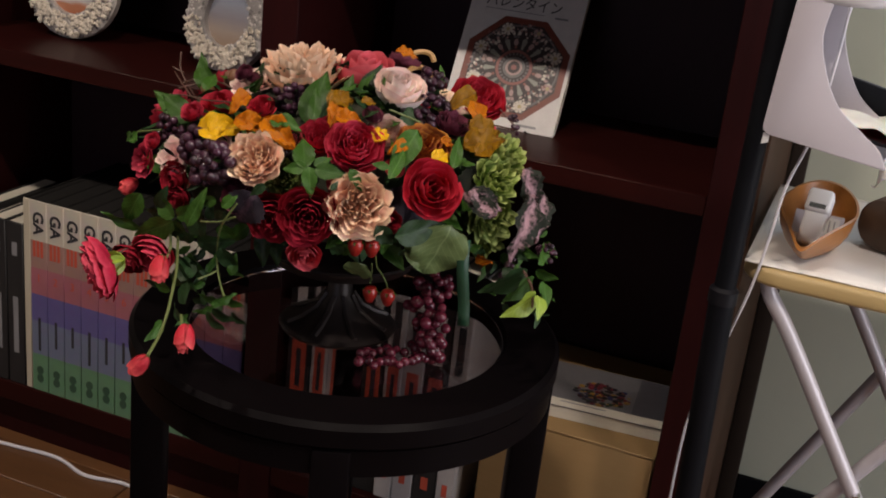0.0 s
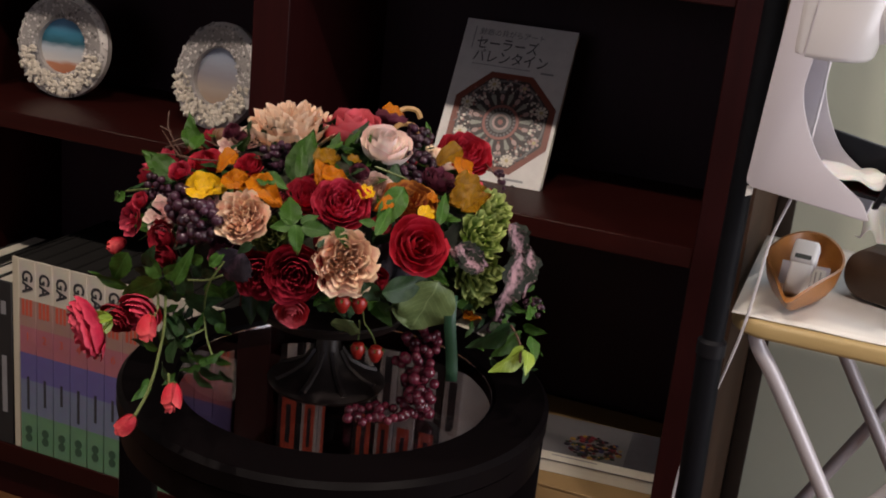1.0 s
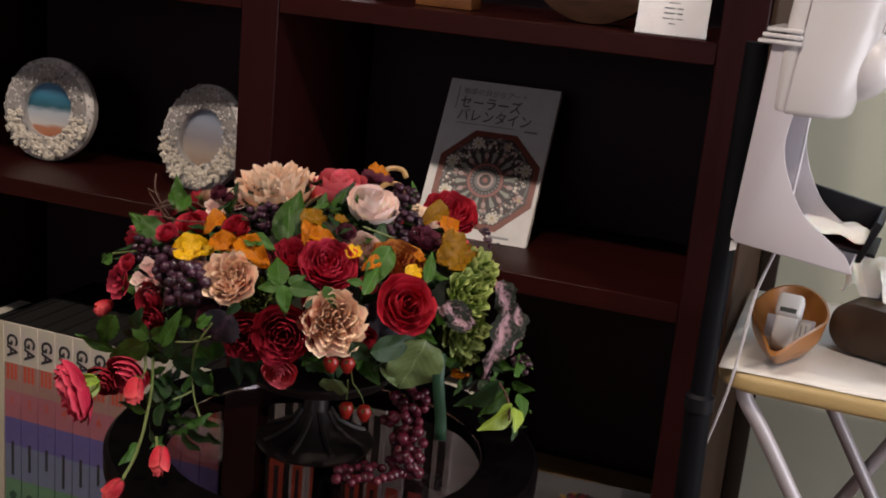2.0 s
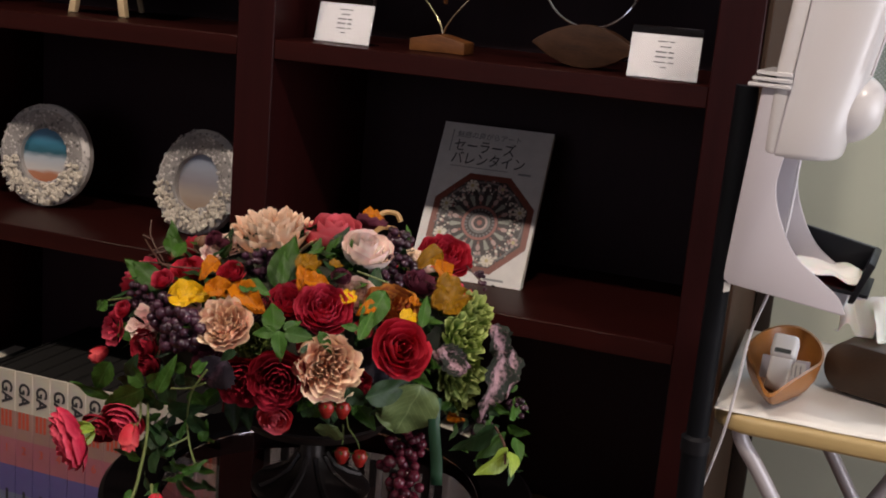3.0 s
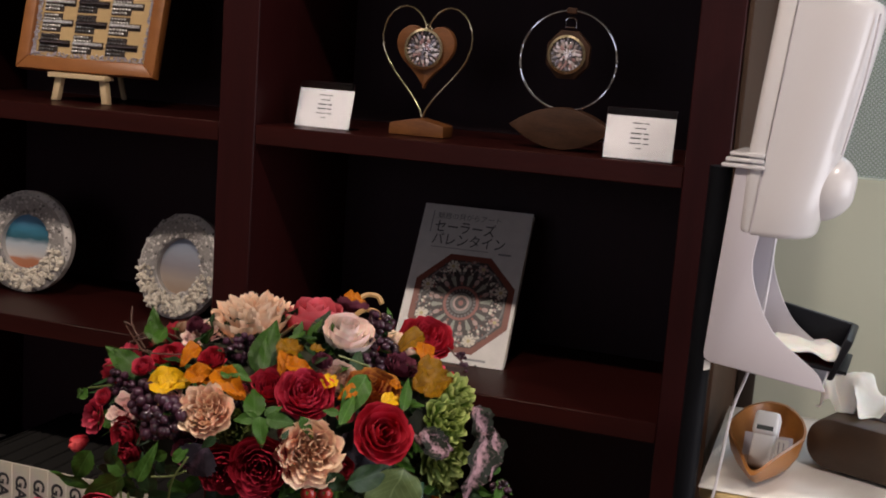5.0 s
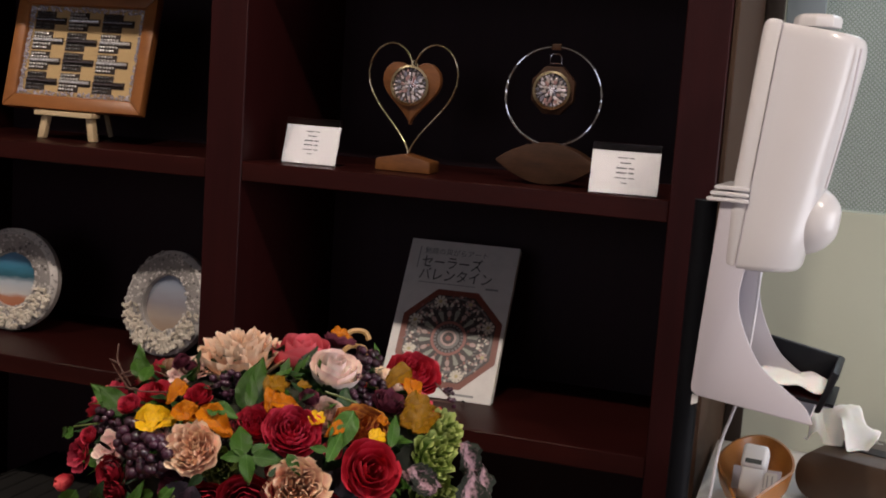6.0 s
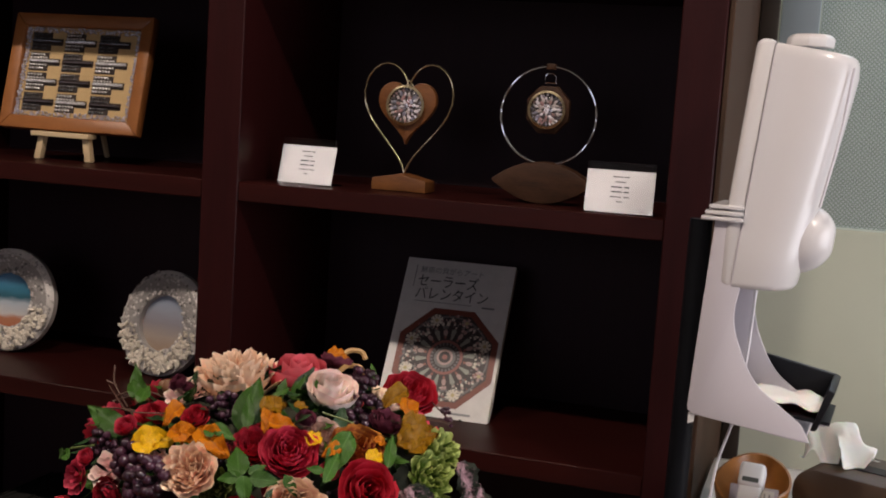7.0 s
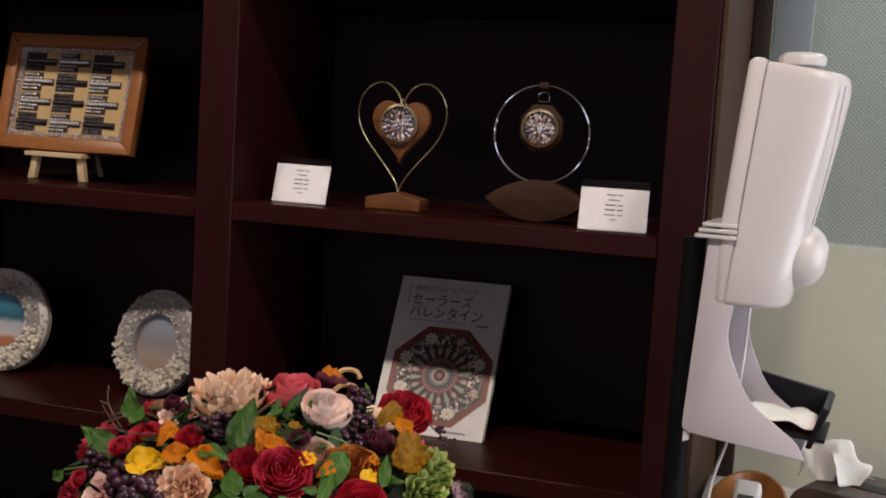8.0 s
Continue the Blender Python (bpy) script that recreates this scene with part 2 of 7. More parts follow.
def slab(outline, y0, y1, bevel=0.0, bm=None):
    """Extrudes an outline of (x, z) from y0 to y1."""
    bm = bm or bmesh.new()
    f = bm.faces.new([bm.verts.new((x, y0, z)) for x, z in outline])
    r = bmesh.ops.extrude_face_region(bm, geom=[f])
    bmesh.ops.translate(bm, vec=(0, y1 - y0, 0), verts=[v for v in r["geom"] if isinstance(v, bmesh.types.BMVert)])
    bmesh.ops.recalc_face_normals(bm, faces=bm.faces)
    if bevel:
        es = [e for e in bm.edges if e.is_manifold and e.calc_face_angle(0) > 0.6]
        bmesh.ops.bevel(bm, geom=es, offset=bevel, segments=2, affect="EDGES", profile=0.5)
    return bm


def round_outline(w, h, r, n=6):
    """A rounded rectangle about the origin as (x, z)."""
    out = []
    for cx, cz, a in ((w / 2 - r, h / 2 - r, 0), (-w / 2 + r, h / 2 - r, 90), (-w / 2 + r, -h / 2 + r, 180), (w / 2 - r, -h / 2 + r, 270)):
        out += [(cx + r * math.cos(radians(a + 90 * i / n)), cz + r * math.sin(radians(a + 90 * i / n))) for i in range(n + 1)]
    return out


def writing(body, size, parent, m, mat, align="CENTER", stretch=1.0, weight=0.0):
    c = bpy.data.curves.new("writing", "FONT")
    c.body, c.size, c.align_x, c.align_y, c.extrude, c.offset = body, size, align, "CENTER", 0.0002, weight
    c.materials.append(mat)
    ob = new("writing", c)
    ob.parent = parent
    ob.matrix_local = m @ Matrix.Diagonal((stretch, 1, 1, 1))
    return ob


# ---- the room ----
WALL_Y = 1.80
FRONT, BACK = 1.30, 1.66
structure("floor", box(-2.7, 2.3, -2.7, 3.2, FLOOR - 0.12, FLOOR - 0.012), M_GAP, "dark joints under an oiled oak plank floor", "floor")
structure("ceiling", box(-2.7, 2.3, -2.7, 3.2, CEIL, CEIL + 0.1), M_PAINT, "plain warm grey painted ceiling", "ceiling")
structure("wall_west", box(-2.8, -2.7, -2.7, 3.2, FLOOR - 0.1, CEIL), M_PAINT, "plain warm grey painted wall", "wall")
# This opening is invented too, behind the east fill lamp.
bm = box(2.3, 2.4, -2.7, 0.1, FLOOR - 0.1, CEIL)
box(2.3, 2.4, 1.4, 3.2, FLOOR - 0.1, CEIL, bm=bm)
box(2.3, 2.4, 0.1, 1.4, FLOOR - 0.1, 0.30, bm=bm)
box(2.3, 2.4, 0.1, 1.4, 1.60, CEIL, bm=bm)
structure("wall_east", bm, M_PAINT, "warm grey wall with an added, unseen window opening", "wall")
structure("window_3", box(2.33, 2.35, 0.1, 1.4, 0.30, 1.60), M_PAPER, "pale panel of an added, unseen window", "window")
structure("wall_far", box(-2.7, 2.3, 3.2, 3.3, FLOOR - 0.1, CEIL), M_WALL, "grey green wall beyond the glass", "wall")
# The opening in this wall is invented to go with the cool fill.
bm = box(-2.7, -1.2, -2.7, -2.6, FLOOR - 0.1, CEIL)
box(0.4, 2.3, -2.7, -2.6, FLOOR - 0.1, CEIL, bm=bm)
box(-1.2, 0.4, -2.7, -2.6, FLOOR - 0.1, 0.85, bm=bm)
box(-1.2, 0.4, -2.7, -2.6, 2.15, CEIL, bm=bm)
structure("wall_south", bm, M_PAINT, "warm grey wall with an added, unseen window opening", "wall")
bm = box(-2.7, 0.497, WALL_Y, WALL_Y + 0.08, FLOOR - 0.1, CEIL)
box(0.497, 2.3, WALL_Y, WALL_Y + 0.08, FLOOR - 0.1, 1.03, bm=bm)
box(0.497, 2.3, WALL_Y, WALL_Y + 0.08, 2.2, CEIL, bm=bm)
structure("wall_north", bm, M_WALL, "smooth grey green partition wall", "wall")
structure("baseboard", box(0.497, 2.3, WALL_Y - 0.012, WALL_Y, FLOOR, 0.055, 0.003), M_BLACKMETAL, "low black baseboard", "baseboard")
structure("trim", box(0.466, 0.496, WALL_Y - 0.02, WALL_Y, FLOOR, CEIL, 0.002), M_TRIM, "dark upright metal profile", "trim")
structure("window_frame", box(0.498, 0.560, WALL_Y + 0.004, WALL_Y + 0.03, 1.032, 2.198, 0.003), M_FRAMEP, "pale blue grey aluminium window stile", "window frame")
win = structure("window_1", box(0.562, 2.3, WALL_Y + 0.012, WALL_Y + 0.02, 1.032, 2.198), M_FILM, "glazed partition with a film of pale dots", "window")
win.visible_shadow = False
structure("window_2", box(-1.2, 0.4, -2.66, -2.64, 0.85, 2.15), M_PAPER, "pale panel of an added, unseen window", "window")

# Planks
PLANK_W = 0.10
plank = box(-0.44, 0.44, -PLANK_W / 2 + 0.001, PLANK_W / 2 - 0.001, -0.012, 0.0, 0.0015, 1)
plank_me = link("plank", plank, M_FLOOR)
floor_ob = bpy.data.objects["floor"]
bpy.data.objects.remove(plank_me)
plank_me = bpy.data.meshes["plank"]

for lx, ly in LAMPS:
    dl = thing("ceiling_downlight", pose(lx, ly, CEIL - 0.012), "round recessed ceiling downlight with a white rim", "lamp", "ceiling downlights")
    part("rim", lathe([(0.062, 0.012), (0.075, 0.012), (0.075, 0.004), (0.062, 0.0), (0.062, 0.012)], 32), M_WHITE, dl)
    part("diffuser", lathe([(0.0, 0.009), (0.061, 0.009), (0.061, 0.011), (0.0, 0.011)], 32), M_LAMP, dl, "lit frosted diffuser")

# ---- bookcase ----
case = thing("bookcase", pose(0, 0, FLOOR), "dark mahogany bookcase with open square compartments", "bookcase")
Z0 = -FLOOR
POSTS = [(-0.97, -0.91), (-0.285, -0.225), (0.40, 0.457)]
SHELVES = [0.683, 1.03, 1.368, 1.74]
T = 0.029
for x0, x1 in POSTS:
    part("upright", box(x0, x1, FRONT, BACK, 0.0, 2.1 + Z0, 0.0015, 1), M_CASE, case)
for (a, b), (c, d) in zip(POSTS, POSTS[1:]):
    for z in SHELVES:
        part("shelf", box(b, c, FRONT + 0.002, BACK - 0.012, z + Z0, z + T + Z0, 0.0015, 1), M_SHELF, case)
    part("base_shelf", box(b, c, FRONT + 0.002, BACK - 0.012, 0.055 + Z0, 0.094 + Z0, 0.0015, 1), M_SHELF, case)
    part("plinth", box(b, c, FRONT + 0.03, FRONT + 0.05, 0.0, 0.055 + Z0), M_CASE, case)
    part("back_panel", box(b, c, BACK - 0.011, BACK - 0.002, 0.055 + Z0, 2.1 + Z0), M_BACK, case, "near-black back panel")
part("top_board", box(-0.97, 0.457, FRONT, BACK, 2.102 + Z0, 2.14 + Z0, 0.0015, 1), M_CASE, case)
part("side_panel", box(0.4575, 0.465, FRONT + 0.012, WALL_Y - 0.021, 0.0, 2.14 + Z0, 0.001, 1), M_SIDE, case, "brown laminate outer side panel")

# ---- round side table ----
TX, TY, TZ = 0.036, 0.994, 0.55
table = thing("side_table", pose(TX, TY, FLOOR), "round black lacquered side table with a glass top", "table")
H = TZ - FLOOR
R_OUT, R_IN = 0.264, 0.194
part("top_ring", lathe([(R_IN, H - 0.006), (R_IN, H - 0.030), (R_OUT - 0.004, H - 0.030), (R_OUT, H - 0.026), (R_OUT, H - 0.006), (R_OUT - 0.006, H), (R_IN + 0.004, H), (R_IN, H - 0.006)], 96), M_TABLE, table)
part("apron", lathe([(R_OUT - 0.022, H - 0.031), (R_OUT - 0.022, H - 0.062), (R_OUT - 0.004, H - 0.062), (R_OUT - 0.004, H - 0.031), (R_OUT - 0.022, H - 0.031)], 96), M_TABLE, table)
glass = part("glass_top", lathe([(0, H - 0.011), (R_IN - 0.001, H - 0.011), (R_IN - 0.001, H - 0.005), (0, H - 0.005)], 96), M_SMOKE, table, "clear glass inset")
glass.visible_shadow = False
for a in (-157, -67, 23, 113):
    leg = box(-0.021, 0.021, -0.021, 0.021, 0.0, H - 0.031, 0.004)
    bmesh.ops.rotate(leg, verts=leg.verts, cent=(0, 0, 0), matrix=Matrix.Rotation(radians(a), 3, "Z"))
    bmesh.ops.translate(leg, verts=leg.verts, vec=((R_OUT - 0.022) * math.cos(radians(a)), (R_OUT - 0.022) * math.sin(radians(a)), 0))
    part("leg", leg, M_TABLE, table)

# ---- pedestal dish under the flowers ----
stand = thing("pedestal_dish", pose(0.03, 0.975, TZ), "dark cast metal pedestal dish on the glass table", "dish")
part("foot", lathe([(0, 0), (0.070, 0), (0.072, 0.004), (0.066, 0.008), (0.048, 0.014), (0.028, 0.026), (0.016, 0.044), (0.013, 0.070), (0, 0.070)], 40), M_BRONZE, stand)
for i in range(8):
    a = 2 * math.pi * i / 8
    ridge = [Vector((r * math.cos(a), r * math.sin(a), z)) for r, z in ((0.064, 0.009), (0.048, 0.0145), (0.028, 0.0265), (0.016, 0.0445))]
    part("ridge", tube(ridge, 0.004, 6), M_BRONZE, stand)
part("dish", lathe([(0, 0.066), (0.018, 0.066), (0.050, 0.080), (0.085, 0.090), (0.095, 0.103), (0.093, 0.105), (0.082, 0.095), (0, 0.080)], 48), M_BRONZE, stand)


# ---- the flower arrangement ----
def petals(layers, seed, ruffle, height=1.0, notch=0.1, waves=4.5):
    """A bloom of nested cupped petals of radius 1, facing +z. Layers: count, reach, opening in degrees, width, height."""
    r = random.Random(seed)
    bm = bmesh.new()
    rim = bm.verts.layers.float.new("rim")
    NU, NV = (10 if waves > 5 else 6), 6
    for count, reach, opening, width, tall in layers:
        turn = r.uniform(0, 6.28)
        for c in range(count):
            base = turn + 2 * math.pi * c / count + r.uniform(-0.32, 0.32) * min(1.0, 4.0 / count)
            op, lean = radians(opening + r.uniform(-12, 12)), r.uniform(-0.10, 0.10)
            rad, tl, ph = reach * r.uniform(0.93, 1.06), tall * r.uniform(0.92, 1.06), r.uniform(0, 6.28)
            grid = []
            for j in range(NV + 1):
                row = []
                for i in range(NU + 1):
                    u = 2 * i / NU - 1
                    v = j / NV * (1 - notch * u * u)
                    a = v * op
                    q = rad * math.sin(min(a, 1.75)) + (0.16 * reach * max(0, v - 0.75) ** 1.2 if opening < 105 else 0)
                    z = tl * (1 - math.cos(a)) / (1 - math.cos(op)) - 0.20 * reach * max(0, v - 0.8)
                    w = width * (0.28 + 0.72 * math.sin(min(v * 1.75, 1.57)))
                    wave = ruffle * v * v * math.sin(waves * u + ph + 3 * v)
                    q += wave * 0.8 - 0.06 * reach * (1 - u * u) * v * 0
                    th = base + u * w + 0.25 * wave
                    vert = bm.verts.new((q * math.cos(th), q * math.sin(th), height * (z - 0.55) + 0.6 * wave + lean * u * v + 0.05 * reach * v * noise.noise((3 * q * math.cos(th) + ph, 3 * q * math.sin(th), 2.5 * z))))
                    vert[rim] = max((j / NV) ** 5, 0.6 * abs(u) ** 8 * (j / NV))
                    row.append(vert)
                grid.append(row)
            for j in range(NV):
                for i in range(NU):
                    bm.faces.new((grid[j][i], grid[j][i + 1], grid[j + 1][i + 1], grid[j + 1][i]))
    return bm


BLOOM = {
    "rose": ([(2, 0.15, 150, 1.5, 1.02), (3, 0.30, 132, 1.2, 1.02), (3, 0.47, 116, 1.15, 0.98), (4, 0.67, 100, 0.98, 0.93), (5, 0.88, 90, 1.02, 0.80), (5, 1.02, 80, 1.0, 0.56)], 0.065, 1.0),
    "ruffled": ([(4, 0.16, 130, 0.9, 0.95), (6, 0.32, 112, 0.78, 0.98), (7, 0.50, 102, 0.68, 0.97), (8, 0.67, 95, 0.62, 0.90), (9, 0.84, 88, 0.58, 0.78), (9, 1.0, 80, 0.58, 0.58)], 0.13, 0.95),
    "antique": ([(3, 0.16, 125, 1.0, 0.78), (4, 0.32, 112, 1.0, 0.84), (5, 0.50, 102, 0.95, 0.88), (6, 0.68, 94, 0.85, 0.86), (6, 0.86, 84, 0.90, 0.76), (7, 1.02, 76, 0.85, 0.56)], 0.13, 1.0),
    "cup": ([(2, 0.18, 150, 1.5, 1.06), (3, 0.36, 132, 1.25, 1.08), (3, 0.56, 118, 1.15, 1.05), (4, 0.78, 106, 1.0, 0.98), (4, 0.96, 96, 1.0, 0.84)], 0.035, 1.2),
    "peony": ([(5, 0.16, 140, 0.8, 0.9), (7, 0.30, 122, 0.6, 0.95), (8, 0.44, 110, 0.55, 0.95), (8, 0.60, 102, 0.55, 0.90), (8, 0.78, 96, 0.56, 0.85), (8, 0.92, 92, 0.52, 0.72), (7, 1.02, 86, 0.55, 0.52)], 0.05, 0.95),
    "bud": ([(2, 0.16, 150, 1.4, 1.0), (3, 0.30, 145, 1.1, 1.0), (3, 0.46, 132, 1.1, 0.95), (4, 0.62, 112, 0.95, 0.86)], 0.02, 1.7),
    "open": ([(3, 0.3, 100, 0.8, 0.5), (5, 0.75, 75, 0.60, 0.45), (6, 1.05, 66, 0.55, 0.30)], 0.09, 1.0),
    "green": ([(5, 0.25, 120, 0.7, 1.0), (6, 0.48, 104, 0.62, 0.98), (7, 0.72, 95, 0.55, 0.85), (8, 0.95, 84, 0.52, 0.6)], 0.16, 1.0),
}
BLOOM_MESH = {}


def frame_for(direction, spin=0.0):
    return Vector(direction).normalized().to_track_quat("Z", "Y").to_matrix().to_4x4() @ Matrix.Rotation(spin, 4, "Z")


def bloom(kind, place, facing, radius, mat, name="rose", label="", variant=0):
    key = (kind, mat.name, variant)
    if key not in BLOOM_MESH:
        layers, ruffle, tall = BLOOM[kind]
        tmp = link("bloom", petals(layers, variant * 7 + 3, ruffle, tall, 0.16 if kind not in ("ruffled", "antique") else 0.05, 6.5 if kind in ("antique", "ruffled") else 4.5), mat)
        BLOOM_MESH[key] = tmp.data
        bpy.data.objects.remove(tmp)
    ob = new(name, BLOOM_MESH[key])
    ob.parent = FLOWERS
    ob.matrix_basis = FLOWERS.matrix_world.inverted() @ Matrix.Translation(place) @ frame_for(facing, variant * 1.3) @ Matrix.Scale(radius, 4)
    if label:
        ob["label"] = label
    return ob


def leaf_mesh(name, mat, wide, saw=0.0, fold=0.25, droop=0.25, round_=0.0, crinkle=0.0):
    """A leaf of length 1 along +y, facing +z."""
    bm = bmesh.new()
    NU, NV = 6, 14
    grid = []
    for j in range(NV + 1):
        v = j / NV
        w = wide * (math.sin(math.pi * v ** (0.75 + 0.1 * round_)) ** (0.85 - 0.35 * round_)) * (1 - 0.35 * v * (1 - round_)) + 0.004
        if saw:
            w *= 1 + saw * (1 if j % 2 else -1)
        row = []
        for i in range(NU + 1):
            u = 2 * i / NU - 1
            row.append(bm.verts.new((u * w, v, fold * abs(u) * w - droop * v * v + 0.018 * math.sin(9 * v + 2.5 * u) + 0.02 * math.sin(14 * v) * u * u + crinkle * (noise.noise((5 * u * w + 3 * wide, 5 * v, 7 * wide)) + 0.6 * abs(u) * math.sin(17 * v + 4 * u)))))
        grid.append(row)
    for j in range(NV):
        for i in range(NU):
            bm.faces.new((grid[j][i], grid[j][i + 1], grid[j + 1][i + 1], grid[j + 1][i]))
    tmp = link(name, bm, mat)
    me = tmp.data
    bpy.data.objects.remove(tmp)
    return me


def leaf(mesh, base, tip, facing, name="leaf", label="", under=None):
    base, tip = Vector(base), Vector(tip)
    y = (tip - base)
    s = y.length
    y.normalize()
    x = y.cross(Vector(facing)).normalized()
    z = x.cross(y)
    m = Matrix((x, y, z)).transposed().to_4x4()
    ob = new(name, mesh)
    ob.parent = under or FLOWERS
    inside = under.matrix_basis.inverted() if under else Matrix.Identity(4)
    ob.matrix_basis = inside @ FLOWERS.matrix_world.inverted() @ Matrix.Translation(base) @ m @ Matrix.Scale(s, 4)
    if label:
        ob["label"] = label
    return ob


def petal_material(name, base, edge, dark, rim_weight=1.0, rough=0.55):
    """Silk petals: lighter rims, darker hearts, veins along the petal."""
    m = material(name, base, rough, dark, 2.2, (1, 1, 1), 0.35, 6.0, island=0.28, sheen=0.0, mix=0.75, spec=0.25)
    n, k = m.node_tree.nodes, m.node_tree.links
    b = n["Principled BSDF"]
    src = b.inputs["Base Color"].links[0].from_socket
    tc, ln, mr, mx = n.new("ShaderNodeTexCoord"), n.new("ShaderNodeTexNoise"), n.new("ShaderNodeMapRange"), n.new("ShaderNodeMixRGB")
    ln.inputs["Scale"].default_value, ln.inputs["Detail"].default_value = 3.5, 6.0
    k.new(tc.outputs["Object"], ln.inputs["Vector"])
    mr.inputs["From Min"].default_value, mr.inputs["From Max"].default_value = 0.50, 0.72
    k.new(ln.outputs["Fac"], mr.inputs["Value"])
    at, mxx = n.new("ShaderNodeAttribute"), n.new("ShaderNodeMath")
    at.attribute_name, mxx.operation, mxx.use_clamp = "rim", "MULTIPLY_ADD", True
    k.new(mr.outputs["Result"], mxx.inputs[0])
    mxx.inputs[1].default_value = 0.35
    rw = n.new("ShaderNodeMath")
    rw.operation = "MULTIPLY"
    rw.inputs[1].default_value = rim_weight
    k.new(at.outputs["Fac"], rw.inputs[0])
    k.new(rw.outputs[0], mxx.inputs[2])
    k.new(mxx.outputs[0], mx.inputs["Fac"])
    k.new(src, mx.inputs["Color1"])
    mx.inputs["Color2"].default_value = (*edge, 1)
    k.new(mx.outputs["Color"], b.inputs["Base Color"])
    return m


def leaf_material(name, *args, vein=1.9, **kw):
    """A leaf surface with a paler midrib and side veins."""
    m = material(name, *args, **kw)
    n, k = m.node_tree.nodes, m.node_tree.links
    b = n["Principled BSDF"]
    src = b.inputs["Base Color"].links[0].from_socket
    tc, se = n.new("ShaderNodeTexCoord"), n.new("ShaderNodeSeparateXYZ")
    k.new(tc.outputs["Object"], se.inputs["Vector"])

    def step(op, a, second=None, value=0.0):
        node = n.new("ShaderNodeMath")
        node.operation = op
        k.new(a, node.inputs[0])
        if second is not None:
            k.new(second, node.inputs[1])
        else:
            node.inputs[1].default_value = value
        return node.outputs[0]

    side = step("ABSOLUTE", se.outputs["X"])
    slant = step("SUBTRACT", se.outputs["Y"], step("MULTIPLY", side, None, 0.9))
    ribs = step("LESS_THAN", step("FRACT", step("MULTIPLY", slant, None, 8.0)), None, 0.13)
    mid = step("LESS_THAN", side, None, 0.014)
    mask = step("MULTIPLY", step("MAXIMUM", step("MULTIPLY", ribs, None, 0.55), mid), None, 0.6)
    hsv, mx = n.new("ShaderNodeHueSaturation"), n.new("ShaderNodeMixRGB")
    hsv.inputs["Value"].default_value, hsv.inputs["Saturation"].default_value = vein, 0.85
    k.new(src, hsv.inputs["Color"])
    k.new(src, mx.inputs["Color1"])
    k.new(hsv.outputs["Color"], mx.inputs["Color2"])
    k.new(mask, mx.inputs["Fac"])
    k.new(mx.outputs["Color"], b.inputs["Base Color"])
    return m


def kale_material(name, pale, deep):
    """A pale heart along the midrib, veined out into a dark frilled edge."""
    m = material(name, deep, 0.6, tuple(c * 0.5 for c in deep), 6, (6, 1.4, 1), 0.4, 10, spec=0.15)
    n, k = m.node_tree.nodes, m.node_tree.links
    b = n["Principled BSDF"]
    src = b.inputs["Base Color"].links[0].from_socket
    tc, se, ab, no, ad, mr, mx = (n.new(t) for t in ("ShaderNodeTexCoord", "ShaderNodeSeparateXYZ", "ShaderNodeMath", "ShaderNodeTexNoise", "ShaderNodeMath", "ShaderNodeMapRange", "ShaderNodeMixRGB"))
    no.inputs["Scale"].default_value, no.inputs["Detail"].default_value = 14.0, 5.0
    k.new(tc.outputs["Object"], se.inputs["Vector"])
    k.new(tc.outputs["Object"], no.inputs["Vector"])
    ab.operation, ad.operation = "ABSOLUTE", "MULTIPLY_ADD"
    k.new(se.outputs["X"], ab.inputs[0])
    k.new(no.outputs["Fac"], ad.inputs[0])
    ad.inputs[1].default_value = 0.42
    k.new(ab.outputs[0], ad.inputs[2])
    mr.inputs["From Min"].default_value, mr.inputs["From Max"].default_value = 0.19, 0.34
    k.new(ad.outputs[0], mr.inputs["Value"])
    k.new(mr.outputs["Result"], mx.inputs["Fac"])
    mx.inputs["Color1"].default_value = (*pale, 1)
    k.new(src, mx.inputs["Color2"])
    k.new(mx.outputs["Color"], b.inputs["Base Color"])
    return m


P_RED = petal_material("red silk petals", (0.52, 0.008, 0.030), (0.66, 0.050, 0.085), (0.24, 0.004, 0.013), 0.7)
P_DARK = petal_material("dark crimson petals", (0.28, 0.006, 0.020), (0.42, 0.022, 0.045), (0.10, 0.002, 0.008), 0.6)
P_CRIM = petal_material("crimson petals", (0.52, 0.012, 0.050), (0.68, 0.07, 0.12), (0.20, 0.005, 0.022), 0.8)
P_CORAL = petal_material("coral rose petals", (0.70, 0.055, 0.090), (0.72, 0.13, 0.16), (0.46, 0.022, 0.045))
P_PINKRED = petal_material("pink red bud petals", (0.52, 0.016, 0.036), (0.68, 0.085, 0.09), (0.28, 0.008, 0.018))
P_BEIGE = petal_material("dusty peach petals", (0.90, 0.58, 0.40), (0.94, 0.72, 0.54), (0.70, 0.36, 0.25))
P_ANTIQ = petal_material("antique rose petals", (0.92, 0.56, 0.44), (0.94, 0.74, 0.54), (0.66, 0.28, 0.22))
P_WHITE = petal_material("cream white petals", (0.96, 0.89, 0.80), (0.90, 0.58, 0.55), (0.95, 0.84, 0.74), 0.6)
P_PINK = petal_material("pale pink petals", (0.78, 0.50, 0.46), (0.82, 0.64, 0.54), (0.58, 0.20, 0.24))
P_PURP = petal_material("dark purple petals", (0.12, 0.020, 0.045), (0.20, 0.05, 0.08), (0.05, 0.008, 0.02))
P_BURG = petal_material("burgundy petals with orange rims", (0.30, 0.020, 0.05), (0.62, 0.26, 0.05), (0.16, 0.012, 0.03))
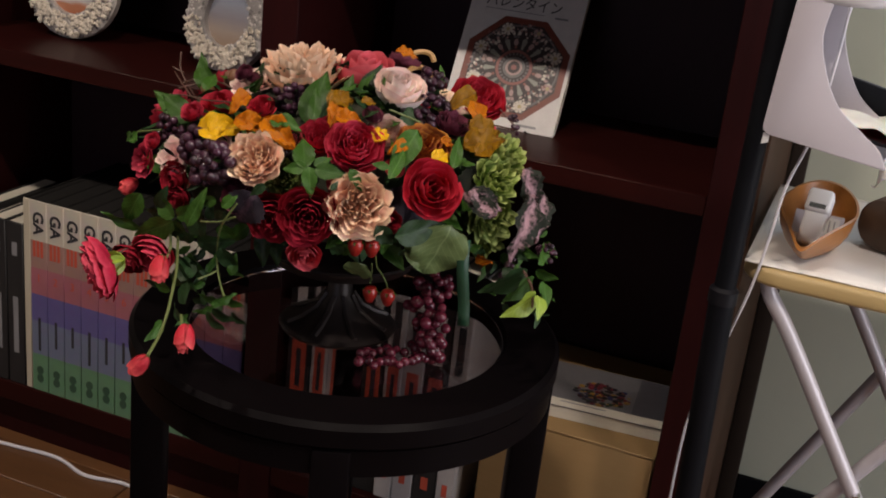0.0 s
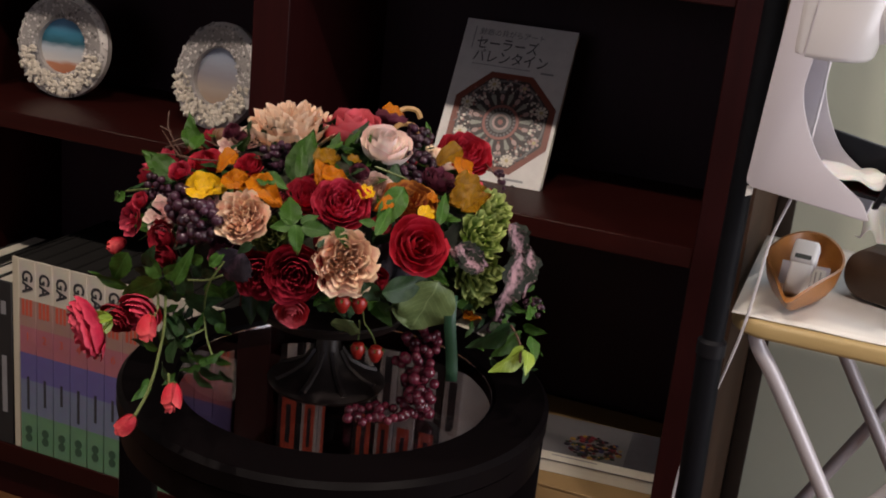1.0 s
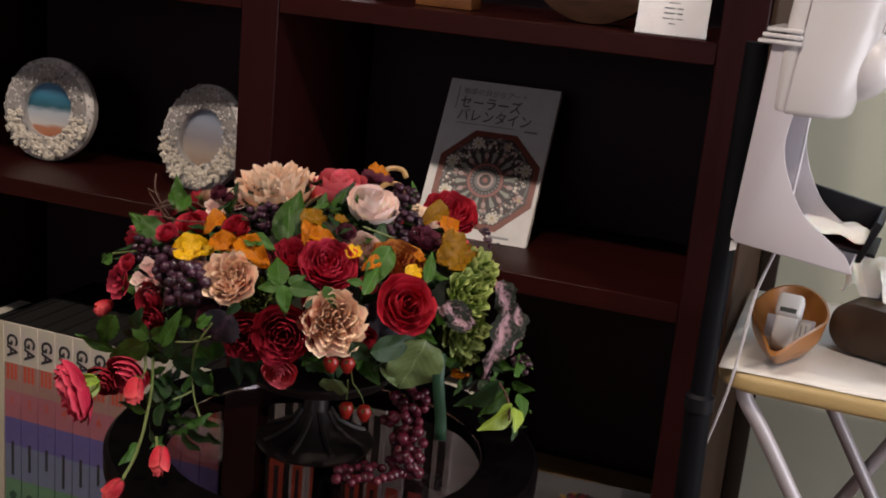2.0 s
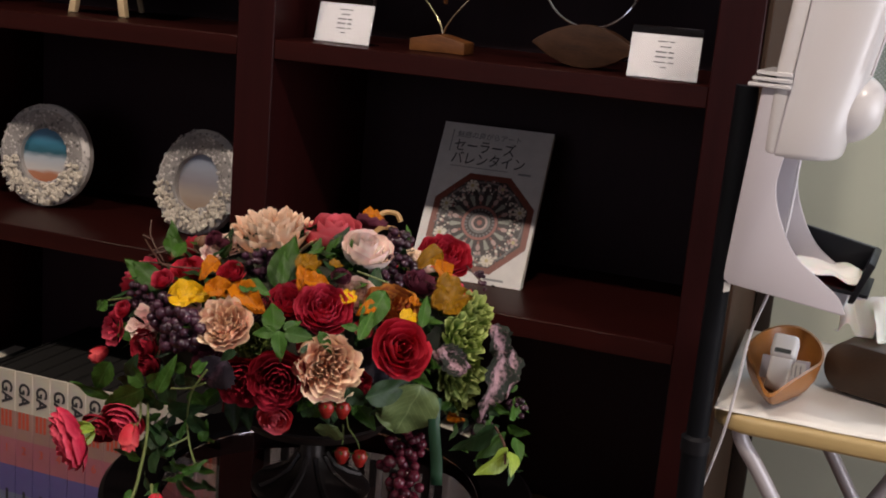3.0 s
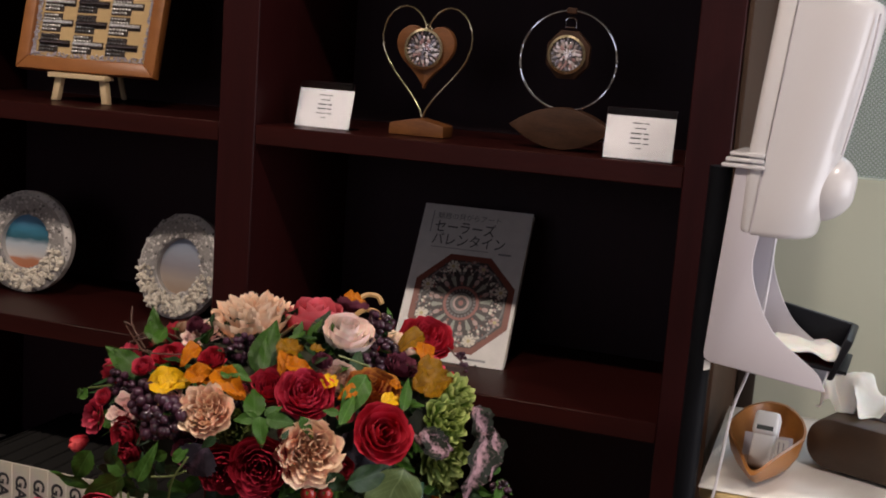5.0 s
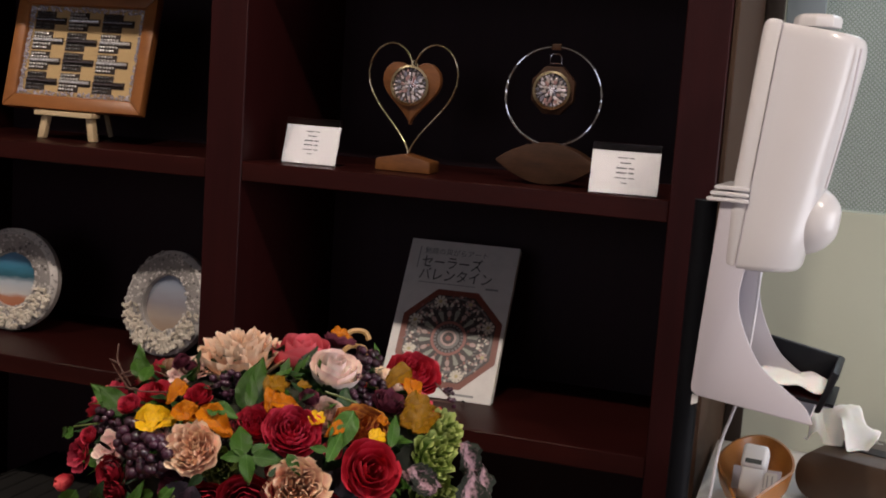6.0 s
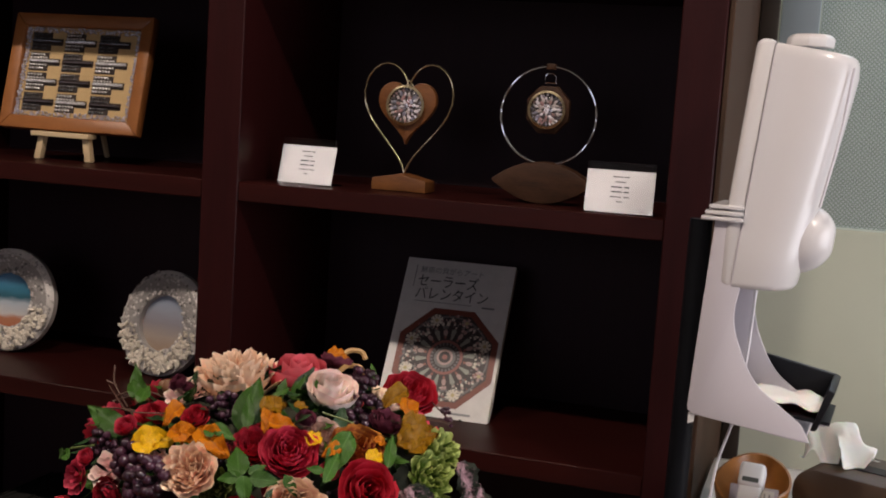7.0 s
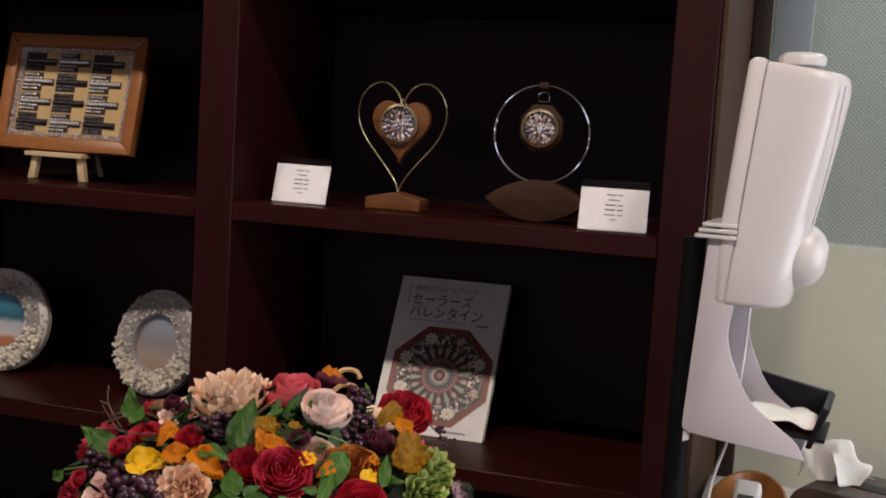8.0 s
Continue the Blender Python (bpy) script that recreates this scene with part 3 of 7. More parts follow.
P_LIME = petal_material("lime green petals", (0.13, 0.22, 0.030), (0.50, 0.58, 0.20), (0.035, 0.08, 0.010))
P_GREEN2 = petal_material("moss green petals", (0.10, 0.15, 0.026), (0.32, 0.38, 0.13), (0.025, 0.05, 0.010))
L_GREEN = leaf_material("green silk leaf", (0.038, 0.098, 0.011), 0.45, (0.014, 0.042, 0.006), 5, (5, 1, 1), 0.25, 12, per_object=0.25, spec=0.25)
L_DEEP = leaf_material("deep green leaf", (0.018, 0.046, 0.014), 0.45, (0.008, 0.020, 0.008), 5, (5, 1, 1), 0.25, 12, per_object=0.3, spec=0.25)
L_PALE = leaf_material("pale sage leaf", (0.12, 0.17, 0.060), 0.45, (0.070, 0.11, 0.034), 5, (5, 1, 1), 0.2, 12)
L_LIME = leaf_material("yellow green leaf", (0.26, 0.36, 0.035), 0.4, (0.13, 0.20, 0.025), 4, (4, 1, 1), 0.2, 12)
L_YELLOW = leaf_material("yellow autumn leaf", (0.70, 0.42, 0.006), 0.45, (0.48, 0.22, 0.004), 4, (4, 1, 1), 0.2, 12, spec=0.2, vein=0.6)
L_ORANGE = leaf_material("orange autumn leaf", (0.50, 0.165, 0.003), 0.42, (0.30, 0.055, 0.002), 4, (4, 1, 1), 0.2, 12, spec=0.15, vein=0.6)
L_OCHRE = leaf_material("ochre autumn leaf", (0.26, 0.125, 0.004), 0.42, (0.10, 0.038, 0.003), 4, (4, 1, 1), 0.2, 12, spec=0.15, vein=0.6)
L_KALE = kale_material("purple and silver kale leaf", (0.40, 0.24, 0.27), (0.020, 0.024, 0.016))
L_GREYK = kale_material("dusky kale leaf", (0.13, 0.085, 0.12), (0.045, 0.038, 0.052))
M_STEM = material("green plastic stem", (0.13, 0.17, 0.05), 0.5, (0.08, 0.10, 0.03), 20)
M_BROWNSTEM = material("brown twig", (0.10, 0.045, 0.03), 0.6, (0.06, 0.03, 0.02), 20)
M_GRAPE = material("dark red grape", (0.11, 0.012, 0.024), 0.26, (0.045, 0.007, 0.018), 3, bump=0.03, bump_scale=10, per_object=0.5, coat=0.2)
M_BERRY = material("purple black berry", (0.030, 0.009, 0.020), 0.28, (0.05, 0.015, 0.03), 3, bump=0.05, bump_scale=10, per_object=0.5, coat=0.2)
M_BERRYR = material("strawberry red", (0.32, 0.018, 0.012), 0.3, (0.17, 0.008, 0.008), 5, bump=0.5, bump_scale=14)
M_RIBBON = material("dark green satin ribbon", (0.014, 0.055, 0.028), 0.4, (0.010, 0.035, 0.018), 10, (12, 1, 1), 0.1, 60)
M_MOSS = material("dark florist foam and moss", (0.018, 0.024, 0.010), 0.9, (0.03, 0.02, 0.012), 30, bump=0.8, bump_scale=120)
LEAF = leaf_mesh("leaf", L_GREEN, 0.26, crinkle=0.04)
LEAF_SAW = leaf_mesh("leaf", L_GREEN, 0.30, 0.06)
LEAF_DEEP = leaf_mesh("leaf", L_DEEP, 0.28)
LEAF_LONG = leaf_mesh("leaf", L_GREEN, 0.17, 0, 0.3, 0.12)
LEAF_PALE = leaf_mesh("leaf", L_PALE, 0.46, 0, 0.12, 0.2, 1.0, crinkle=0.05)
LEAF_CALYX = leaf_mesh("leaf", L_LIME, 0.30, 0, 0.3, 0.1)
LEAF_LIME = leaf_mesh("leaf", L_LIME, 0.36, 0, 0.3, 0.3)
LEAF_YEL = leaf_mesh("leaf", L_YELLOW, 0.36, 0.0, 0.35, 0.2, crinkle=0.10)
LEAF_ORA = leaf_mesh("leaf", L_ORANGE, 0.34, 0.0, 0.4, 0.3, crinkle=0.13)
LEAF_OCH = leaf_mesh("leaf", L_OCHRE, 0.32, 0.0, 0.4, 0.3, crinkle=0.11)
LEAF_KALE = leaf_mesh("kale_leaf", L_KALE, 0.28, 0.09, 0.3, 0.3, crinkle=0.07)
LEAF_GREYK = leaf_mesh("kale_leaf", L_GREYK, 0.5, 0.08, 0.3, 0.3, 0.6)

tmp = bmesh.new()
bmesh.ops.create_icosphere(tmp, subdivisions=2, radius=1.0)
tmp = link("grape", tmp, M_GRAPE)
GRAPE = tmp.data
bpy.data.objects.remove(tmp)
tmp = bmesh.new()
bmesh.ops.create_icosphere(tmp, subdivisions=2, radius=1.0)
tmp = link("berry", tmp, M_BERRY)
BERRY = tmp.data
bpy.data.objects.remove(tmp)


def berries(centre, radius, count, size, seed, mesh=None, squash=0.6, name="berry"):
    r = random.Random(seed)
    for i in range(count):
        d = Vector((r.gauss(0, 1), r.gauss(0, 1), r.gauss(0, 1))).normalized() * radius * r.uniform(0.6, 1.0)
        ob = new(name, mesh or BERRY)
        ob.parent = FLOWERS
        s = size * r.uniform(0.75, 1.15)
        ob.matrix_local = FLOWERS.matrix_world.inverted() @ Matrix.Translation(Vector(centre) + Vector((d.x, d.y * squash, d.z))) @ Matrix.Scale(s, 4)


def stem(points, radius=0.0012, mat=None, name="stem"):
    w = FLOWERS.matrix_world.inverted()
    return part(name, tube([w @ p for p in smooth_path(points, 6)], radius, 6), mat or M_STEM, FLOWERS)


def bud_cup(place, facing, radius, under, mesh=None):
    """Green sepals clasping the base of a bud."""
    for k in range(5):
        a = 2 * math.pi * k / 5
        m = frame_for(facing, a)
        base = Vector(place) - Vector(facing).normalized() * radius * 1.0
        tip = Vector(place) + m.to_3x3() @ Vector((radius * 0.62, 0, radius * 0.25))
        leaf(mesh or LEAF_LONG, base, tip, m.to_3x3() @ Vector((1, 0, 0.2)), "sepal", "", under)


FLOWERS = thing("flower_arrangement", pose(0.03, 0.975, TZ + 0.10), "lavish silk flower arrangement of roses, berries and trailing leaves", "flower arrangement")
CENTRE = Vector((0.000, 0.985, 0.751))
ACROSS, AWAY = Vector((0.900, 0.436, 0.000)), Vector((-0.436, 0.900, 0.000))
L_TAN = material("tan curl", (0.50, 0.30, 0.12), 0.5, (0.38, 0.2, 0.07), 10)


def strawberry(place):
    prof = [(0, -0.011), (0.004, -0.009), (0.008, -0.001), (0.0085, 0.004), (0.006, 0.008), (0, 0.009)]
    bm = lathe(prof, 14)
    bmesh.ops.translate(bm, verts=bm.verts, vec=FLOWERS.matrix_world.inverted() @ Vector(place))
    fruit = part("strawberry", bm, M_BERRYR, FLOWERS, "small red strawberry")
    for k in range(5):
        a = 2 * math.pi * k / 5
        leaf(LEAF_LONG, Vector(place) + Vector((0, 0, 0.008)), Vector(place) + Vector((0.012 * math.cos(a), 0.012 * math.sin(a), 0.006)), (0, 0, 1), "sepal", "", fruit)


# core of the bunch, with small leaves filling the gaps
bm = bmesh.new()
bmesh.ops.create_icosphere(bm, subdivisions=4, radius=1.0)
for vert in bm.verts:
    q = vert.co * (1 + 0.06 * noise.noise(vert.co * 5))
    vert.co = FLOWERS.matrix_world.inverted() @ (CENTRE + ACROSS * q.x * 0.185 + AWAY * q.y * 0.155 + Vector((0, 0, q.z * 0.085)))
part("moss_core", bm, M_MOSS, FLOWERS, "dark moss core")
r = random.Random(17)
for i in range(300):
    a, e = r.uniform(0, 2 * math.pi), r.uniform(-0.55, 1.45)
    d = Vector((math.cos(a) * math.cos(e), math.sin(a) * math.cos(e), math.sin(e)))
    base = CENTRE + ACROSS * d.x * 0.19 + AWAY * d.y * 0.16 + Vector((0, 0, d.z * 0.088))
    grow = (ACROSS * d.x + AWAY * d.y + Vector((0, 0, d.z)) + 0.9 * Vector((r.uniform(-1, 1), r.uniform(-1, 1), r.uniform(-0.7, 0.6)))).normalized()
    leaf(r.choice((LEAF_DEEP, LEAF_DEEP, LEAF_SAW)), base, base + grow * r.uniform(0.024, 0.046), ACROSS * d.x + AWAY * d.y + Vector((0, 0, d.z + 0.4)))
# blooms on the side turned from the room
for i in range(14):
    a = math.pi * (0.08 + 0.84 * i / 13)
    e = 0.15 + 0.45 * (i % 3) / 2
    d = Vector((math.cos(a) * math.cos(e), math.sin(a) * math.cos(e), math.sin(e)))
    place = CENTRE + ACROSS * d.x * 0.22 + AWAY * d.y * 0.185 + Vector((0, 0, d.z * 0.10))
    bloom(("rose", "peony", "ruffled")[i % 3], place, ACROSS * d.x + AWAY * d.y + Vector((0, 0, d.z + 0.3)), 0.028, (P_RED, P_CRIM, P_ANTIQ, P_DARK)[i % 4], "rose", "", i % 3)
last = bloom("ruffled", (-0.044, 0.986, 0.853), (0.049, -0.256, 0.966), 0.0501, P_BEIGE, "ruffled_rose", "dusty peach ruffled rose", 0)
last = bloom("cup", (0.018, 1.027, 0.851), (0.104, -0.059, 0.993), 0.0397, P_CORAL, "rose", "coral red rose", 0)
last = bloom("cup", (0.084, 0.973, 0.854), (0.279, -0.324, 0.904), 0.0311, P_WHITE, "rose", "cream white rose with pink rims", 1)
last = bloom("antique", (0.006, 0.794, 0.799), (0.213, -0.796, 0.566), 0.0278, P_ANTIQ, "ruffled_rose", "antique pink ruffled rose", 1)
last = bloom("peony", (0.093, 0.848, 0.819), (0.353, -0.634, 0.688), 0.0305, P_CRIM, "peony", "crimson peony", 0)
last = bloom("peony", (0.050, 0.848, 0.819), (0.279, -0.638, 0.718), 0.0229, P_CRIM, "peony", "crimson peony", 1)
last = bloom("rose", (0.175, 0.870, 0.784), (0.567, -0.706, 0.425), 0.0315, P_RED, "rose", "large red rose", 2)
last = bloom("antique", (0.116, 0.818, 0.767), (0.475, -0.837, 0.273), 0.0339, P_ANTIQ, "ruffled_rose", "antique pink ruffled rose", 2)
last = bloom("peony", (0.072, 0.793, 0.752), (0.400, -0.907, 0.136), 0.0314, P_DARK, "peony", "dark crimson peony", 2)
last = bloom("peony", (0.027, 0.798, 0.738), (0.288, -0.953, -0.090), 0.0281, P_DARK, "peony", "dark crimson peony", 3)
last = bloom("peony", (0.119, 1.147, 0.822), (0.350, -0.520, 0.780), 0.0345, P_RED, "rose", "red rose", 0)
last = bloom("peony", (0.147, 0.906, 0.816), (0.467, -0.531, 0.707), 0.0300, P_BURG, "peony", "burgundy peony with orange rims", 0)
last = bloom("peony", (0.103, 0.910, 0.822), (0.376, -0.507, 0.775), 0.0235, P_PINK, "peony", "small pale pink bloom", 1)
last = bloom("rose", (0.062, 0.811, 0.701), (0.398, -0.887, -0.235), 0.0182, P_CORAL, "rose", "small coral rose", 1)
last = bloom("open", (-0.102, 0.805, 0.779), (0.051, -0.899, 0.435), 0.0210, P_PINK, "open_bloom", "small pale pink open bloom", 0)
last = bloom("rose", (-0.094, 0.801, 0.754), (-0.087, -0.988, 0.126), 0.0189, P_DARK, "rose", "small dark red rose", 2)
last = bloom("rose", (-0.086, 0.798, 0.736), (-0.050, -0.991, -0.123), 0.0154, P_DARK, "rose", "small dark red rose", 1)
last = bloom("bud", (-0.173, 0.829, 0.722), (-0.395, -0.845, -0.361), 0.0141, P_PINKRED, "rosebud", "pink red rosebud", 0)
bud_cup((-0.173, 0.829, 0.722), (-0.395, -0.845, -0.361), 0.0110, last)
last = bloom("open", (-0.155, 0.822, 0.759), (-0.362, -0.909, 0.209), 0.0204, P_CRIM, "open_bloom", "crimson open bloom", 1)
last = bloom("rose", (-0.095, 0.883, 0.821), (-0.057, -0.539, 0.841), 0.0218, P_RED, "rose", "small red rose", 1)
last = bloom("rose", (-0.034, 0.874, 0.832), (0.099, -0.540, 0.836), 0.0155, P_RED, "rose", "small red rose", 2)
last = bloom("open", (-0.085, 0.950, 0.841), (-0.055, -0.303, 0.951), 0.0196, P_PINK, "open_bloom", "small pink bloom with a dark heart", 1)
last = bloom("peony", (-0.087, 0.947, 0.843), (-0.052, -0.309, 0.950), 0.0098, P_PURP, "peony", "small dark purple bloom", 1)
last = bloom("peony", (0.010, 1.155, 0.849), (0.041, 0.282, 0.959), 0.0232, P_PURP, "peony", "dark purple bloom", 0)
last = bloom("peony", (0.148, 0.985, 0.826), (0.453, -0.294, 0.841), 0.0201, P_PURP, "peony", "dark purple bloom", 2)
last = bloom("peony", (-0.012, 0.796, 0.772), (0.192, -0.918, 0.347), 0.0202, P_PURP, "peony", "dark purple bloom", 1)
last = bloom("green", (0.207, 1.011, 0.796), (0.696, -0.303, 0.651), 0.0276, P_LIME, "hydrangea", "lime green ruffled hydrangea", 0)
last = bloom("green", (0.217, 0.949, 0.784), (0.696, -0.543, 0.470), 0.0278, P_LIME, "hydrangea", "lime green ruffled hydrangea", 1)
last = bloom("green", (0.219, 0.947, 0.740), (0.756, -0.654, 0.026), 0.0309, P_GREEN2, "hydrangea", "moss green ruffled hydrangea", 2)
last = bloom("green", (0.206, 0.977, 0.704), (0.687, -0.676, -0.268), 0.0261, P_GREEN2, "hydrangea", "moss green ruffled hydrangea", 3)
last = bloom("green", (0.027, 0.818, 0.778), (0.296, -0.864, 0.407), 0.0202, P_GREEN2, "moss_bloom", "small mossy green bloom", 1)
last = bloom("rose", (0.025, 0.836, 0.819), (0.242, -0.668, 0.704), 0.0108, P_CRIM, "rose", "", 1)
last = bloom("rose", (0.090, 0.823, 0.781), (0.418, -0.809, 0.413), 0.0119, P_DARK, "rose", "", 1)
last = bloom("rose", (0.132, 0.867, 0.799), (0.474, -0.668, 0.574), 0.0107, P_CRIM, "rose", "", 1)
last = bloom("open", (-0.042, 0.811, 0.805), (0.115, -0.760, 0.639), 0.0102, P_PINK, "open_bloom", "", 1)
last = bloom("rose", (-0.100, 0.840, 0.820), (-0.014, -0.649, 0.761), 0.0128, P_CRIM, "rose", "", 1)
last = bloom("peony", (0.084, 0.906, 0.840), (0.313, -0.498, 0.808), 0.0111, P_PURP, "peony", "", 1)
last = bloom("rose", (-0.132, 0.814, 0.786), (-0.142, -0.835, 0.531), 0.0100, P_CRIM, "rose", "", 1)
last = bloom("rose", (0.140, 0.846, 0.746), (0.574, -0.818, 0.041), 0.0133, P_DARK, "rose", "", 1)
last = bloom("peony", (-0.009, 0.784, 0.754), (0.207, -0.970, 0.130), 0.0147, P_PURP, "peony", "", 1)
last = bloom("rose", (0.053, 0.868, 0.832), (0.274, -0.578, 0.769), 0.0095, P_DARK, "rose", "", 1)
last = bloom("peony", (-0.133, 0.723, 0.666), (-0.640, -0.690, -0.340), 0.0345, P_CRIM, "rose", "red rose hanging over the table's rim", 1)
bud_cup((-0.133, 0.723, 0.666), (-0.640, -0.690, -0.340), 0.0300, last, LEAF_CALYX)
last = bloom("rose", (-0.102, 0.774, 0.675), (0.191, -0.912, -0.362), 0.0240, P_CRIM, "rose", "small crimson rose", 2)
last = bloom("rose", (-0.127, 0.769, 0.664), (0.102, -0.860, -0.500), 0.0200, P_DARK, "rose", "small dark red rose", 2)
last = bloom("bud", (-0.079, 0.756, 0.668), (0.052, -0.362, -0.931), 0.0171, P_PINKRED, "rosebud", "pink red rosebud hanging head down", 2)
bud_cup((-0.079, 0.756, 0.668), (0.052, -0.362, -0.931), 0.0171, last)
last = bloom("bud", (-0.010, 0.702, 0.627), (0.103, -0.361, -0.927), 0.0176, P_PINKRED, "rosebud", "pink red rosebud hanging head down", 1)
bud_cup((-0.010, 0.702, 0.627), (0.103, -0.361, -0.927), 0.0176, last)
last = bloom("bud", (-0.026, 0.648, 0.616), (-0.563, -0.307, -0.767), 0.0147, P_PINKRED, "rosebud", "pink red rosebud hanging head down", 0)
bud_cup((-0.026, 0.648, 0.616), (-0.563, -0.307, -0.767), 0.0147, last)
leaf(LEAF_KALE, (0.229, 1.007, 0.785), (0.256, 1.032, 0.726), (0.828, -0.533, 0.178), "kale_leaf", "purple and silver kale leaf")
leaf(LEAF_KALE, (0.243, 1.014, 0.755), (0.254, 0.966, 0.687), (0.752, -0.635, -0.180), "kale_leaf", "purple and silver kale leaf")
leaf(LEAF_KALE, (0.242, 1.055, 0.748), (0.264, 1.020, 0.704), (0.815, -0.576, -0.056), "kale_leaf", "purple and silver kale leaf")
leaf(LEAF_KALE, (0.232, 0.918, 0.754), (0.197, 0.899, 0.779), (0.628, -0.729, 0.273), "kale_leaf", "purple and silver kale leaf")
leaf(LEAF_KALE, (0.203, 0.903, 0.779), (0.240, 0.934, 0.756), (0.637, -0.713, 0.294), "kale_leaf", "purple and silver kale leaf")
leaf(LEAF_GREYK, (0.143, 0.872, 0.781), (0.178, 0.880, 0.738), (0.528, -0.797, 0.293), "kale_leaf", "dusky purple kale leaf")
leaf(LEAF_GREYK, (0.138, 0.877, 0.778), (0.150, 0.862, 0.740), (0.504, -0.810, 0.299), "kale_leaf", "dusky purple kale leaf")
leaf(LEAF_GREYK, (0.019, 0.779, 0.769), (-0.004, 0.777, 0.730), (0.324, -0.931, 0.169), "kale_leaf", "dusky purple kale leaf")
leaf(LEAF_YEL, (-0.069, 0.805, 0.814), (-0.022, 0.816, 0.825), (0.243, -0.769, 0.591), "autumn_leaf", "yellow autumn leaf")
leaf(LEAF_YEL, (-0.050, 0.823, 0.828), (-0.050, 0.796, 0.809), (0.239, -0.777, 0.582), "autumn_leaf", "yellow autumn leaf")
leaf(LEAF_ORA, (-0.043, 0.861, 0.847), (-0.049, 0.833, 0.834), (0.246, -0.705, 0.665), "autumn_leaf", "orange autumn leaf")
leaf(LEAF_ORA, (-0.034, 0.822, 0.829), (0.004, 0.819, 0.826), (0.273, -0.742, 0.612), "autumn_leaf", "orange autumn leaf")
leaf(LEAF_ORA, (-0.016, 0.834, 0.835), (-0.014, 0.811, 0.822), (0.277, -0.742, 0.610), "autumn_leaf", "orange autumn leaf")
leaf(LEAF_ORA, (-0.003, 0.827, 0.834), (0.039, 0.816, 0.815), (0.308, -0.746, 0.590), "autumn_leaf", "orange autumn leaf")
leaf(LEAF_OCH, (0.043, 0.877, 0.848), (0.060, 0.915, 0.857), (0.323, -0.652, 0.686), "autumn_leaf", "ochre autumn leaf")
leaf(LEAF_OCH, (0.042, 0.902, 0.859), (0.063, 0.881, 0.843), (0.325, -0.654, 0.683), "autumn_leaf", "ochre autumn leaf")
leaf(LEAF_ORA, (0.059, 0.863, 0.841), (0.090, 0.876, 0.839), (0.348, -0.685, 0.640), "autumn_leaf", "orange autumn leaf")
leaf(LEAF_ORA, (0.054, 0.881, 0.848), (0.060, 0.854, 0.837), (0.332, -0.685, 0.649), "autumn_leaf", "orange autumn leaf")
leaf(LEAF_OCH, (0.070, 0.902, 0.852), (0.084, 0.915, 0.852), (0.341, -0.644, 0.685), "autumn_leaf", "ochre autumn leaf")
leaf(LEAF_OCH, (0.145, 1.058, 0.848), (0.125, 1.021, 0.836), (0.412, -0.523, 0.746), "autumn_leaf", "ochre autumn leaf")
leaf(LEAF_ORA, (0.154, 1.031, 0.844), (0.173, 1.006, 0.822), (0.447, -0.551, 0.704), "autumn_leaf", "orange autumn leaf")
leaf(LEAF_OCH, (0.170, 0.962, 0.808), (0.209, 1.005, 0.822), (0.502, -0.598, 0.625), "autumn_leaf", "ochre autumn leaf")
leaf(LEAF_OCH, (0.165, 0.987, 0.825), (0.198, 1.023, 0.823), (0.482, -0.567, 0.669), "autumn_leaf", "ochre autumn leaf")
leaf(LEAF_OCH, (0.191, 0.946, 0.807), (0.203, 0.979, 0.817), (0.512, -0.621, 0.593), "autumn_leaf", "ochre autumn leaf")
leaf(LEAF_ORA, (0.030, 1.077, 0.875), (0.056, 1.087, 0.875), (0.300, -0.480, 0.824), "autumn_leaf", "orange autumn leaf")
leaf(LEAF_ORA, (0.137, 0.881, 0.823), (0.126, 0.860, 0.817), (0.416, -0.707, 0.572), "autumn_leaf", "orange autumn leaf")
leaf(LEAF_YEL, (0.164, 0.886, 0.809), (0.176, 0.913, 0.814), (0.470, -0.690, 0.551), "autumn_leaf", "yellow autumn leaf")
leaf(LEAF_ORA, (0.160, 0.915, 0.824), (0.174, 0.928, 0.820), (0.454, -0.657, 0.602), "autumn_leaf", "orange autumn leaf")
leaf(LEAF_YEL, (0.109, 0.859, 0.824), (0.111, 0.886, 0.836), (0.387, -0.693, 0.608), "autumn_leaf", "yellow autumn leaf")
leaf(LEAF_ORA, (0.200, 0.966, 0.685), (0.220, 0.962, 0.679), (0.602, -0.732, -0.319), "autumn_leaf", "orange autumn leaf")
leaf(LEAF, (-0.112, 0.858, 0.803), (-0.159, 0.865, 0.831), (0.147, -0.743, 0.653), "leaf")
leaf(LEAF, (0.021, 0.878, 0.820), (0.018, 0.920, 0.879), (0.304, -0.661, 0.686), "leaf")
leaf(LEAF_LONG, (0.039, 0.857, 0.832), (0.024, 0.886, 0.865), (0.309, -0.674, 0.671), "leaf")
leaf(LEAF, (0.008, 0.833, 0.838), (0.039, 0.827, 0.831), (0.305, -0.724, 0.619), "leaf")
leaf(LEAF, (0.017, 0.820, 0.829), (0.000, 0.841, 0.842), (0.296, -0.725, 0.622), "leaf")
leaf(LEAF_SAW, (0.063, 0.797, 0.800), (0.044, 0.824, 0.828), (0.345, -0.773, 0.532), "leaf")
leaf(LEAF_SAW, (0.065, 0.799, 0.801), (0.041, 0.789, 0.798), (0.353, -0.818, 0.455), "leaf")
leaf(LEAF_SAW, (0.066, 0.800, 0.802), (0.076, 0.788, 0.775), (0.378, -0.831, 0.408), "leaf")
